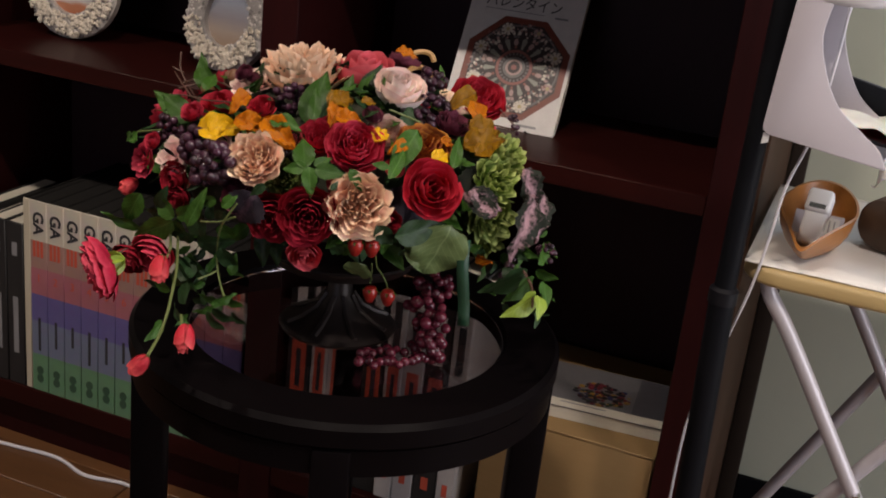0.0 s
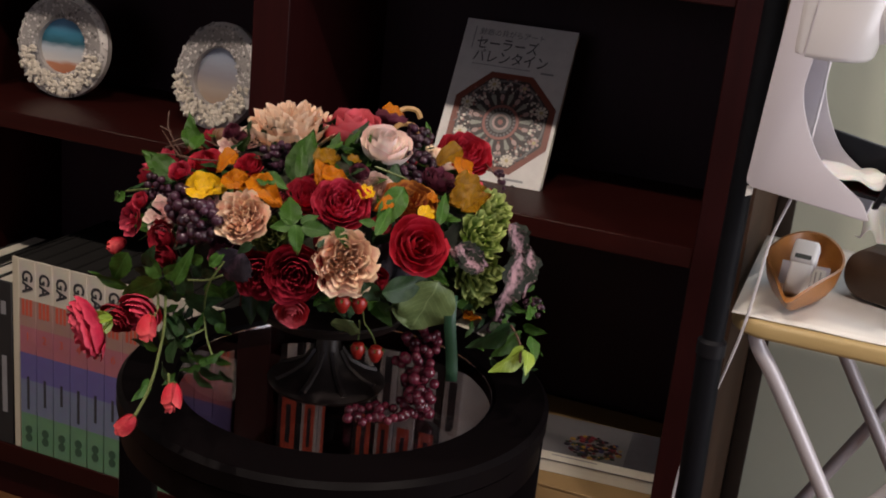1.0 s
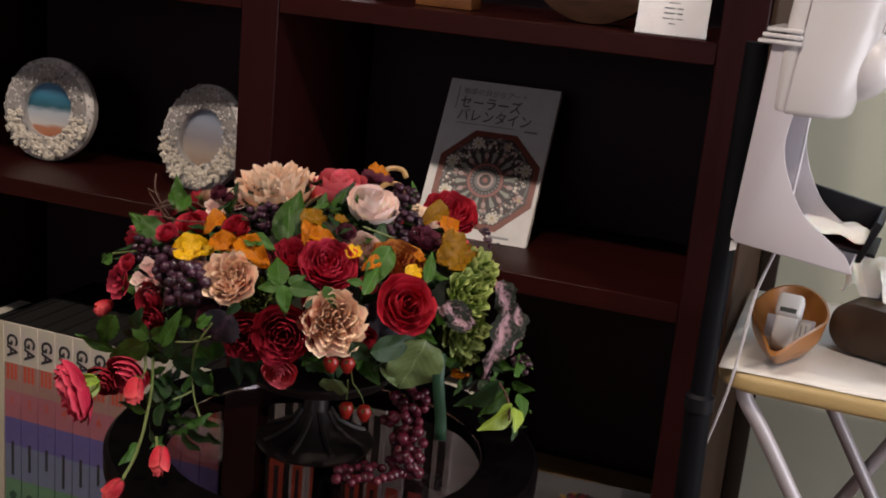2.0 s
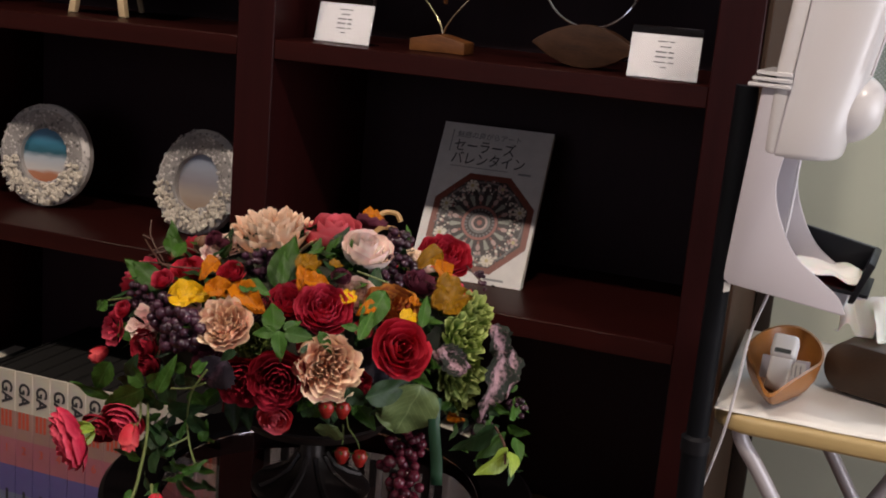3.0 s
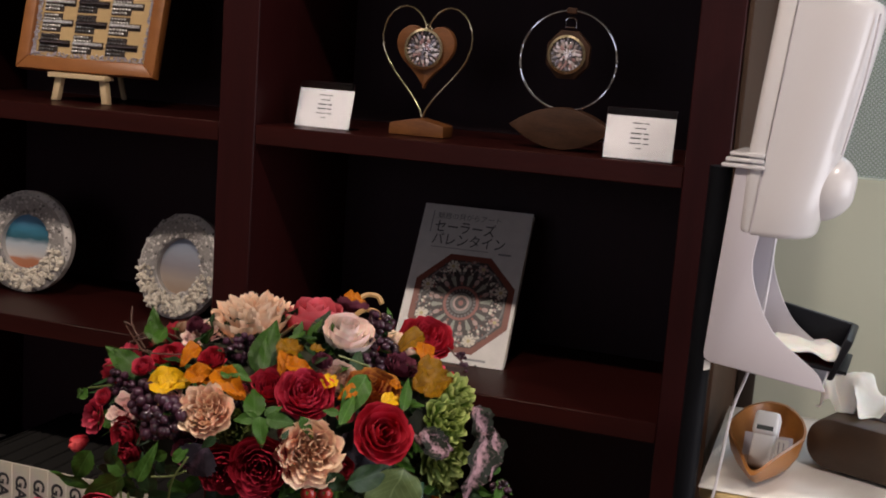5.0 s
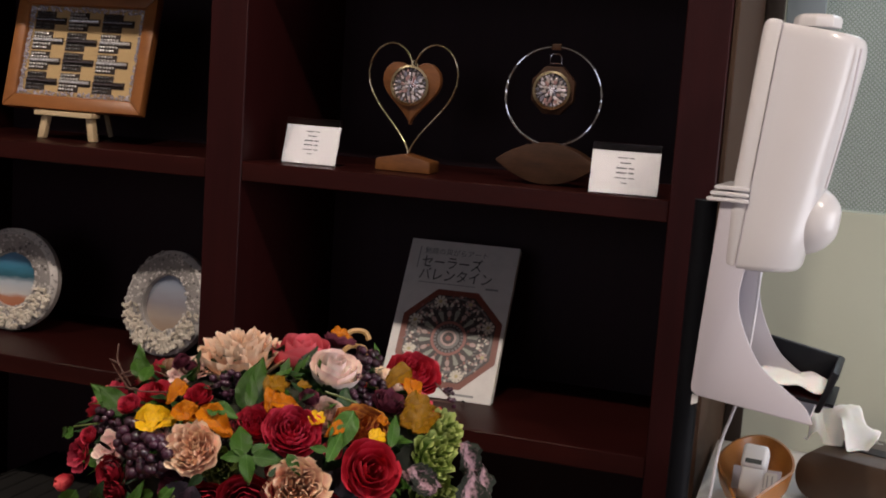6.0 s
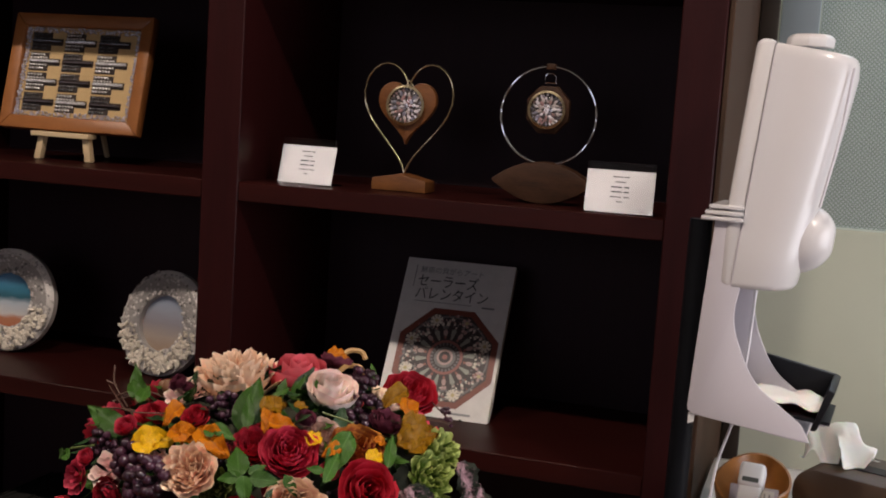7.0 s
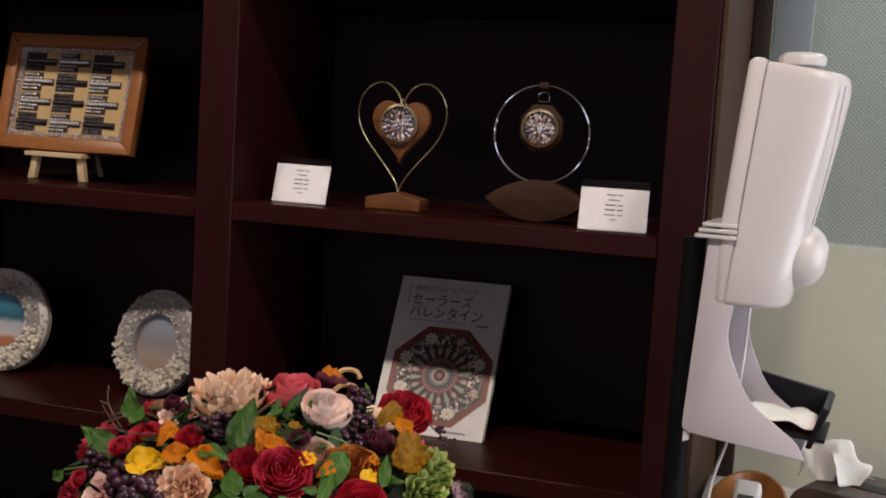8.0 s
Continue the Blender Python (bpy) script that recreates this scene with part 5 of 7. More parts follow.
stem([(-0.045, 0.725, 0.645), (-0.034, 0.695, 0.631), (-0.026, 0.662, 0.620)], 0.0016, M_STEM)
stem([(-0.091, 0.807, 0.687), (-0.070, 0.774, 0.664), (-0.050, 0.732, 0.641)], 0.0016, M_STEM)
stem([(-0.030, 0.725, 0.640), (-0.018, 0.709, 0.632)], 0.0016, M_STEM)
stem([(-0.092, 0.792, 0.704), (-0.085, 0.784, 0.683), (-0.081, 0.767, 0.673)], 0.0016, M_STEM)
stem([(0.005, 0.766, 0.758), (-0.014, 0.770, 0.729), (-0.042, 0.808, 0.685), (-0.035, 0.802, 0.656), (-0.014, 0.783, 0.641)], 0.0011, M_STEM)
stem([(-0.051, 0.787, 0.654), (-0.044, 0.800, 0.657), (-0.040, 0.808, 0.660)], 0.0011, M_STEM)
stem([(-0.040, 0.771, 0.727), (-0.016, 0.768, 0.733), (0.003, 0.767, 0.743)], 0.0011, M_STEM)
stem([(-0.168, 0.839, 0.784), (-0.130, 0.828, 0.796)], 0.0013, M_STEM)
stem([(-0.200, 0.955, 0.828), (-0.139, 0.889, 0.828), (-0.111, 0.868, 0.827), (-0.059, 0.865, 0.833)], 0.0009, M_BROWNSTEM)
stem([(-0.166, 0.919, 0.826), (-0.152, 0.923, 0.833)], 0.0009, M_BROWNSTEM)
stem([(0.258, 0.958, 0.686), (0.276, 0.941, 0.674), (0.286, 0.918, 0.661)], 0.0014, M_BROWNSTEM)
stem([(0.125, 0.845, 0.696), (0.106, 0.890, 0.662), (0.109, 0.882, 0.657)], 0.0010, M_STEM)
stem([(0.122, 0.873, 0.679), (0.123, 0.892, 0.659), (0.131, 0.882, 0.653)], 0.0010, M_STEM)
stem([(0.135, 0.826, 0.723), (0.128, 0.851, 0.693), (0.122, 0.873, 0.679)], 0.0010, M_STEM)
stem([(0.147, 1.149, 0.812), (0.164, 1.146, 0.800), (0.173, 1.145, 0.795)], 0.0010, M_BROWNSTEM)
stem([(0.154, 1.038, 0.819), (0.171, 1.074, 0.810), (0.176, 1.129, 0.795)], 0.0010, M_BROWNSTEM)
stem([(0.102, 0.907, 0.848), (0.119, 0.910, 0.844), (0.136, 0.915, 0.839)], 0.0012, M_STEM)
stem([(-0.122, 0.779, 0.686), (-0.125, 0.762, 0.679), (-0.131, 0.746, 0.674)], 0.0014, M_BROWNSTEM)
berries((0.166, 1.149, 0.803), 0.006, 7, 0.0032, 61)
berries((0.176, 1.129, 0.795), 0.006, 6, 0.0032, 62)
stem([(0.017, 1.149, 0.855), (0.028, 1.156, 0.863), (0.042, 1.161, 0.862), (0.049, 1.160, 0.853)], 0.0035, L_TAN, 'curl')
stem([(0.037, 1.096, 0.845), (0.028, 1.149, 0.844), (0.044, 1.154, 0.843), (0.049, 1.152, 0.834)], 0.0035, L_TAN, 'curl')
# dried bits, a pale bloom and two upright leaves behind the peach rose
last = bloom("open", (-0.096, 0.945, 0.842), (-0.10, -0.62, 0.78), 0.0225, P_PINK, "open_bloom", "pale pink bloom with a dark heart", 2)
last = bloom("peony", (-0.096, 0.938, 0.849), (-0.10, -0.62, 0.78), 0.0110, P_PURP, "peony", "", 2)
M_HIP = material("dried rosehip", (0.20, 0.095, 0.045), 0.45, (0.11, 0.04, 0.022), 40, bump=0.3, bump_scale=120)
for x, y, z, q in ((-0.137, 0.980, 0.826, 0.0105), (-0.126, 0.968, 0.833, 0.0085), (-0.157, 0.960, 0.812, 0.0085)):
    hip = lathe([(0, -1.1), (0.45, -1.0), (0.9, -0.3), (1.0, 0.2), (0.8, 0.75), (0.35, 1.0), (0.22, 1.25), (0, 1.2)], 12)
    bmesh.ops.scale(hip, verts=hip.verts, vec=(q, q, q))
    bmesh.ops.rotate(hip, verts=hip.verts, cent=(0, 0, 0), matrix=Matrix.Rotation(0.5 + 30 * x, 3, "Y"))
    bmesh.ops.translate(hip, verts=hip.verts, vec=FLOWERS.matrix_world.inverted() @ Vector((x, y, z)))
    part("rosehip", hip, M_HIP, FLOWERS, "dried brown rosehip")
leaf(LEAF, (-0.163, 0.970, 0.806), (-0.178, 0.970, 0.852), (0.10, -0.85, 0.40), "leaf")
leaf(LEAF, (-0.130, 0.895, 0.786), (-0.183, 0.885, 0.823), (0.10, -0.80, 0.55), "leaf")
for points in (((-0.150, 0.92, 0.815), (-0.175, 0.93, 0.838), (-0.182, 0.94, 0.857)), ((-0.172, 0.93, 0.836), (-0.186, 0.93, 0.840)), ((-0.190, 0.90, 0.812), (-0.150, 0.90, 0.818), (-0.110, 0.89, 0.822)), ((-0.165, 0.91, 0.822), (-0.130, 0.93, 0.833), (-0.100, 0.92, 0.832))):
    stem(list(points), 0.0010, M_BROWNSTEM, "twig")
RIB = ((0.206, 0.900, 0.726), (0.215, 0.900, 0.626))
a, b = Vector(RIB[0]), Vector(RIB[1])
bm = bmesh.new()
w = FLOWERS.matrix_world.inverted()
rows = []
for i in range(9):
    p = a.lerp(b, i / 8) + Vector((0, -0.004 * math.sin(i * 0.7), 0))
    rows.append([bm.verts.new(w @ (p + ACROSS * s)) for s in (-0.0065, 0.0, 0.0065)])
for i in range(8):
    for j in range(2):
        bm.faces.new((rows[i][j], rows[i][j + 1], rows[i + 1][j + 1], rows[i + 1][j]))
part("ribbon", bm, M_RIBBON, FLOWERS, "dark green satin ribbon").modifiers.new("thick", "SOLIDIFY").thickness = 0.0006


# ---- tall folio volumes ----
def bands(name, spec):
    """Printed bands up a spine: a list of (height, colour)."""
    m = bpy.data.materials.new(name)
    m.use_nodes = True
    n, k = m.node_tree.nodes, m.node_tree.links
    b = n["Principled BSDF"]
    tc, se, ramp = n.new("ShaderNodeTexCoord"), n.new("ShaderNodeSeparateXYZ"), n.new("ShaderNodeValToRGB")
    k.new(tc.outputs["Object"], se.inputs["Vector"])
    mr = n.new("ShaderNodeMapRange")
    mr.inputs["From Max"].default_value = 0.365
    k.new(se.outputs["Z"], mr.inputs["Value"])
    k.new(mr.outputs["Result"], ramp.inputs["Fac"])
    ramp.color_ramp.interpolation = "CONSTANT"
    el = ramp.color_ramp.elements
    while len(el) < len(spec):
        el.new(0.5)
    for e, (pos, col) in zip(el, spec):
        e.position, e.color = pos, (*col, 1)
    no, mx = n.new("ShaderNodeTexNoise"), n.new("ShaderNodeMixRGB")
    no.inputs["Scale"].default_value = 45
    k.new(tc.outputs["Object"], no.inputs["Vector"])
    mx.blend_type, mx.inputs["Fac"].default_value = "MULTIPLY", 0.25
    k.new(ramp.outputs["Color"], mx.inputs["Color1"])
    k.new(no.outputs["Color"], mx.inputs["Color2"])
    k.new(mx.outputs["Color"], b.inputs["Base Color"])
    b.inputs["Roughness"].default_value = 0.5
    return m


# Near-black base colour stands in for the shade over the book tops.
M_SHADEBOARD = material("board with shade in its colour", (0.018, 0.017, 0.016), 0.8, (0.011, 0.010, 0.010), 15, bump=0.2, spec=0.08)
M_SPINE = bands("banded spine", [(0.0, (0.13, 0.27, 0.15)), (0.20, (0.17, 0.20, 0.29)), (0.38, (0.13, 0.11, 0.30)), (0.52, (0.40, 0.14, 0.17)), (0.66, (0.36, 0.21, 0.18)), (0.80, (0.58, 0.53, 0.45)), (0.99, (0.56, 0.51, 0.43))])
M_SEAL = material("dark green print", (0.035, 0.085, 0.050), 0.5, bump=0)
M_RED = material("red print", (0.55, 0.09, 0.05), 0.5, bump=0)
FX = -0.722
VOLUMES = 12
FW = (-0.292 - FX) / VOLUMES
for i in range(VOLUMES):
    x = FX + i * FW
    vol = thing("folio_volume", pose(x, FRONT + 0.003, 0.094), "tall folio volume with a banded pastel spine", "book", "folio volumes on the base shelf")
    sp = part("spine", box(0.0002, FW - 0.0002, 0.0, 0.004, 0, 0.365, 0.0012, 1), M_SPINE, vol, "spine with cream, pink, blue and green bands")
    part("page_block", box(0.0022, FW - 0.0022, 0.004, 0.27, 0.004, 0.3635), M_SHADEBOARD, vol)
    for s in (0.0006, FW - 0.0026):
        part("cover", box(s, s + 0.002, 0.004, 0.275, 0, 0.365), M_SHADEBOARD, vol)
    writing("GA", 0.030, sp, pose(FW / 2, -0.0006, 0.325, 90, 90, 0), M_INK, weight=0.0009)
    writing(str(i + 1), 0.021, sp, pose(FW / 2, -0.0006, 0.222, 90, 0, 0), M_RED)
    for j in range(3):
        part("print_bar", box(FW / 2 - 0.011 + j * 0.008, FW / 2 - 0.006 + j * 0.008, -0.0006, 0.0, 0.262, 0.292), M_RED, sp)
    part("print_bar", box(FW / 2 - 0.0025, FW / 2 + 0.0025, -0.0006, 0.0, 0.082 + 0.012 * (i % 3), 0.146), M_INK, sp)
    for z in (0.026, 0.042):
        bm = slab([(FW / 2 + 0.0075 * math.cos(a * math.pi / 6), z + 0.0085 * math.sin(a * math.pi / 6)) for a in range(12)], -0.0006, 0.0)
        part("print_mark", bm, M_SEAL, sp)
M_BLACKBOOK = material("black cloth binding", (0.012, 0.012, 0.013), 0.6, (0.02, 0.02, 0.02), 20, bump=0.1, bump_scale=300)
M_CREAMBOOK = material("cream slipcase", (0.52, 0.47, 0.36), 0.6, (0.44, 0.40, 0.30), 10)


def plain_book(x, w, h, d, mat, label, y=FRONT + 0.004, z=0.094, group="books on the base shelf"):
    bk = thing("book", pose(x, y, z), label, "book", group)
    part("spine", box(0, w, 0, 0.004, 0, h, 0.0015, 1), mat, bk)
    # Pages and boards of the cream book carry the same painted shade.
    muted = mat is M_CREAMBOOK
    part("page_block", box(0.002, w - 0.002, 0.004, d - 0.004, 0.003, h - 0.003), M_SHADEBOARD if muted else M_PAGES, bk)
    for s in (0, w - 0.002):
        part("cover", box(s, s + 0.002, 0.004, d, 0, h), M_SHADEBOARD if muted else mat, bk)
    return bk


plain_book(-0.737, 0.0145, 0.365, 0.27, M_CREAMBOOK, "tall cream bound book beside the folio volumes")
for x, w, h in ((-0.775, 0.036, 0.315), (-0.812, 0.035, 0.315), (-0.85, 0.036, 0.30), (-0.888, 0.036, 0.31)):
    bk = plain_book(x, w, h, 0.24, M_BLACKBOOK, "black cloth bound book on the base shelf")
    part("print_bar", box(w * 0.35, w * 0.65, -0.0006, 0, h * 0.2, h * 0.55), M_GREYINK, bk)
    part("print_bar", box(w * 0.35, w * 0.65, -0.0006, 0, h * 0.8, h * 0.88), M_GREYINK, bk)

# ---- slipcased books with red labels ----
M_SLIP = material("pale grey slipcase", (0.46, 0.44, 0.43), 0.6, (0.38, 0.36, 0.36), 10, per_object=0.15)
x = -0.215
rng = random.Random(5)
for i in range(9):
    w = (0.042, 0.03, 0.034, 0.026, 0.038, 0.03, 0.034, 0.04, 0.03)[i]
    h = 0.375 + rng.uniform(-0.008, 0.012)
    mat = M_BLACKBOOK if i in (0, 4, 7) else M_SLIP
    bk = plain_book(x, w, h, 0.20, mat, "black bound art book with a red label" if mat is M_BLACKBOOK else "pale grey slipcased art book with a red label", FRONT + 0.012 + rng.uniform(0, 0.006), group="art books on the base shelf")
    part("label_patch", box(w * 0.2, w * 0.8, -0.0006, 0, h * 0.36, h * 0.62), M_RED, bk, "red paper label")
    part("print_bar", box(w * 0.4, w * 0.6, -0.0012, -0.0007, h * 0.4, h * 0.58), M_INK, bk)
    part("print_bar", box(w * 0.3, w * 0.7, -0.0006, 0, h * 0.68, h * 0.9), M_INK if mat is M_SLIP else M_PAPER, bk)
    part("print_bar", box(w * 0.35, w * 0.65, -0.0006, 0, h * 0.1, h * 0.16), M_RED, bk)
    x += w + 0.001

# ---- carton with a magazine ----
carton = thing("cardboard_box", pose(0.262, 1.47, 0.094), "brown cardboard box on the base shelf", "box")
part("wall", box(-0.130, 0.134, -0.155, 0.155, 0, 0.205, 0.003), M_CARTON, carton)
part("flap", box(-0.131, 0.135, -0.156, -0.001, 0.2055, 0.209, 0.001, 1), M_CARTON, carton)
part("flap", box(-0.131, 0.135, 0.001, 0.156, 0.2055, 0.209, 0.001, 1), M_CARTON, carton)
mag = thing("magazine", pose(0.288, 1.435, 0.304, 0, 0, 5), "grey booklet with a dark bouquet cover lying on a box", "magazine")
part("page_block", box(-0.102, 0.102, -0.076, 0.076, 0.0, 0.020), M_PAGES, mag)
mag_cover = part("cover", box(-0.104, 0.104, -0.078, 0.078, 0.0202, 0.0212), material("grey printed cover", (0.13, 0.125, 0.13), 0.4, (0.10, 0.095, 0.10), 8), mag, "pale grey printed cover")
part("print_strip", box(0.048, 0.103, -0.077, 0.077, 0.0213, 0.0215), material("dark grey print", (0.07, 0.066, 0.075), 0.4, (0.05, 0.048, 0.055), 8), mag_cover)
part("print_strip", box(-0.103, 0.103, -0.0775, -0.052, 0.0216, 0.0217), M_PAGES, mag_cover, "white lower border")
PRINTS = [material("cover print", c, 0.5, bump=0) for c in ((0.015, 0.010, 0.02), (0.12, 0.012, 0.02), (0.26, 0.15, 0.02), (0.02, 0.035, 0.02), (0.03, 0.03, 0.10), (0.02, 0.012, 0.012))]
for i in range(130):
    a, r = rng.uniform(0, 6.28), 0.044 * math.sqrt(rng.random())
    bm = lathe([(0, 0.0216), (rng.uniform(0.0025, 0.0065), 0.0216), (0, 0.0218 + i * 0.00001)], 7, centre=(r * math.cos(a) - 0.004, 0.85 * r * math.sin(a) - 0.010, 0))
    part("print_mark", bm, rng.choice(PRINTS), mag_cover)
part("print_bar", box(-0.060, 0.010, -0.062, -0.059, 0.0218, 0.0219), M_GREYINK, mag_cover)

# ---- standing craft book ----
M_COVER = material("speckled pale cover", (0.70, 0.68, 0.66), 0.42, (0.56, 0.54, 0.53), 45, bump=0.03, mix=0.8)
M_OCTW = material("printed dark red wood", (0.20, 0.05, 0.03), 0.4, (0.12, 0.03, 0.02), 40, bump=0)
M_OCTB = material("printed dark ground", (0.028, 0.02, 0.02), 0.4, (0.055, 0.035, 0.035), 60, bump=0)
M_PRINTW = material("printed shell white", (0.68, 0.63, 0.54), 0.4, (0.48, 0.43, 0.37), 90, bump=0)
M_PRINTR = material("printed shell rose", (0.26, 0.10, 0.08), 0.4, (0.28, 0.10, 0.09), 90, bump=0)
M_PRINTG = material("printed shell grey", (0.17, 0.16, 0.16), 0.4, (0.10, 0.095, 0.095), 90, bump=0)
M_PRINTP = material("printed shell pink", (0.46, 0.32, 0.29), 0.4, (0.34, 0.21, 0.20), 90, bump=0)
M_PRINTT = material("printed shell sage", (0.30, 0.31, 0.26), 0.4, (0.22, 0.23, 0.20), 90, bump=0)
M_PRINTY = material("printed shell straw", (0.50, 0.42, 0.22), 0.4, (0.38, 0.30, 0.15), 90, bump=0)
BW, BH = 0.182, 0.264
book = thing("craft_book", pose(0.051, 1.437, 0.7125, -31, 0, 2.5), "pale softcover craft book with an octagonal shell mosaic cover", "book")
part("page_block", box(-BW / 2 + 0.001, BW / 2 - 0.001, 0.0012, 0.0115, 0.001, BH - 0.001), M_PAGES, book)
book_cover = part("cover", box(-BW / 2, BW / 2, 0, 0.001, 0, BH), M_COVER, book, "pale speckled printed cover")
part("cover", box(-BW / 2, BW / 2, 0.0118, 0.0128, 0, BH), M_COVER, book)


def disc(name, cx, cz, rx, rz, mat, parent, lift, n=12, turn=0.0, inner=0.0):
    """A printed patch lying on a front cover: an ellipse, or a ring."""
    bm = bmesh.new()
    c, s = math.cos(turn), math.sin(turn)
    pts = []
    for i in range(n):
        a = 2 * math.pi * (i + 0.5) / n
        u, v = rx * math.cos(a), rz * math.sin(a)
        pts.append((u * c - v * s, u * s + v * c))
    outer = [bm.verts.new((cx + u, -lift, cz + v)) for u, v in pts]
    if inner:
        ins = [bm.verts.new((cx + u * inner, -lift, cz + v * inner)) for u, v in pts]
        for i in range(n):
            bm.faces.new((outer[i], outer[(i + 1) % n], ins[(i + 1) % n], ins[i]))
    else:
        bm.faces.new(outer)
    bmesh.ops.recalc_face_normals(bm, faces=bm.faces)
    return part(name, bm, mat, parent)


OC, OR = (0.004, 0.098), 0.088
disc("octagon_frame", *OC, OR, OR, M_OCTW, book_cover, 0.0004, 8)
disc("octagon_ground", *OC, OR * 0.88, OR * 0.88, M_OCTB, book_cover, 0.0007, 8)
def wedge(cx, cz, a, r0, r1, w0, w1, mat, lift):
    """A tapered printed petal pointing away from a centre."""
    c, q = math.cos(a), math.sin(a)
    bm = bmesh.new()
    bm.faces.new([bm.verts.new((cx + r * c - w * q, -lift, cz + r * q + w * c)) for r, w in ((r0, -w0), (r1 * 0.93, -w1), (r1, 0), (r1 * 0.93, w1), (r0, w0))])
    bmesh.ops.recalc_face_normals(bm, faces=bm.faces)
    return part("print_petal", bm, mat, book_cover)


disc("print_ring", *OC, OR * 0.80, OR * 0.80, M_PRINTG, book_cover, 0.0009, 40, inner=0.955)
disc("print_ring", *OC, OR * 0.33, OR * 0.33, M_PRINTR, book_cover, 0.0009, 32, inner=0.84)
for k in range(24):
    a = 2 * math.pi * k / 24
    disc("print_dot", OC[0] + OR * 0.25 * math.cos(a), OC[1] + OR * 0.25 * math.sin(a), 0.0024, 0.0018, M_PRINTG, book_cover, 0.0010, 8, a)
for k in range(10):
    a = 2 * math.pi * k / 10 + 0.16
    wedge(*OC, a, OR * 0.34, OR * 0.56, 0.0015, 0.0042, M_PRINTT, 0.0011)
    b = a + math.pi / 10
    disc("print_petal", OC[0] + OR * 0.47 * math.cos(b), OC[1] + OR * 0.47 * math.sin(b), 0.0058, 0.0036, M_PRINTP, book_cover, 0.00115, 10, b)
    disc("print_dot", OC[0] + OR * 0.38 * math.cos(b), OC[1] + OR * 0.38 * math.sin(b), 0.0026, 0.0022, M_PRINTR, book_cover, 0.0012, 8, b)
    for side in (-1, 1):
        for step in range(9):
            g = b + side * (0.05 + 0.030 * step)
            q = OR * (0.58 + 0.15 * math.sin(math.pi * step / 8))
            sz = 0.0034 - 0.0002 * step
            disc("print_dot", OC[0] + q * math.cos(g), OC[1] + q * math.sin(g), sz, sz * 0.75, (M_PRINTW, M_PRINTP, M_PRINTG)[(step + k) % 3], book_cover, 0.00122 + 0.000003 * step, 8, g)
for k, kind in enumerate("swssfsfw"):
    a = 2 * math.pi * (k + 0.5) / 8
    cx, cz = OC[0] + OR * 0.74 * math.cos(a), OC[1] + OR * 0.74 * math.sin(a)
    n = {"s": 8, "w": 5, "f": 9}[kind]
    for j in range(n):
        wedge(cx, cz, 2 * math.pi * j / n + a, 0.0015, 0.0105 if kind != "w" else 0.0085, 0.0012, 0.0026, M_PRINTW if kind != "w" else M_PRINTP, 0.0014)
    disc("print_dot", cx, cz, 0.0032, 0.0032, M_PRINTY, book_cover, 0.0016, 9)
for r, ml, n in ((0.20, M_PRINTG, 20), (0.15, M_PRINTP, 20), (0.11, M_OCTB, 16), (0.05, M_PRINTR, 10)):
    disc("print_dot", *OC, OR * r, OR * r, ml, book_cover, 0.0011 + (0.2 - r) * 0.004, n)
for k in range(240):
    a, q = rng.uniform(0, 6.28), OR * math.sqrt(rng.uniform(0.30, 0.70))
    sz = rng.uniform(0.0010, 0.0026)
    disc("print_dot", OC[0] + q * math.cos(a), OC[1] + q * math.sin(a), sz, sz * rng.uniform(0.4, 1), rng.choice((M_PRINTG, M_PRINTR, M_PRINTP, M_PRINTW, M_OCTB)), book_cover, 0.00126 + k * 0.0000004, 7, rng.uniform(0, 3))
writing("セーラーズ", 0.024, book_cover, pose(-0.068, -0.0004, 0.224, 90, 0, 0), M_INK, "LEFT", 0.86)
writing("バレンタイン", 0.024, book_cover, pose(-0.068, -0.0004, 0.202, 90, 0, 0), M_INK, "LEFT", 0.86)
writing("魅惑の貝がらアート", 0.012, book_cover, pose(-0.066, -0.0004, 0.244, 90, 0, 0), M_GREYINK, "LEFT", 1.0)
part("print_bar", box(-0.074, -0.0725, -0.0004, 0, 0.214, 0.252), M_GREYINK, book_cover)
part("print_bar", box(0.047, 0.068, -0.0004, 0, 0.186, 0.189), M_GREYINK, book_cover)
part("print_bar", box(-0.066, 0.030, -0.0004, 0, 0.1885, 0.1895), M_GREYINK, book_cover)
part("print_bar", box(0.03, 0.062, -0.0004, 0, 0.007, 0.0105), M_GREYINK, book_cover)
easel = thing("book_stand", pose(0.051, 1.437, 0.712, 0, 0, 2.5), "small black wire book stand behind a craft book", "book stand")
part("wire", tube(smooth_path([(-0.05, -0.012, 0.004), (-0.05, 0.032, 0.002), (-0.05, 0.088, 0.10), (0.05, 0.088, 0.10), (0.05, 0.032, 0.002), (0.05, -0.012, 0.004)], 6), 0.0016, 6), M_BLACKMETAL, easel)


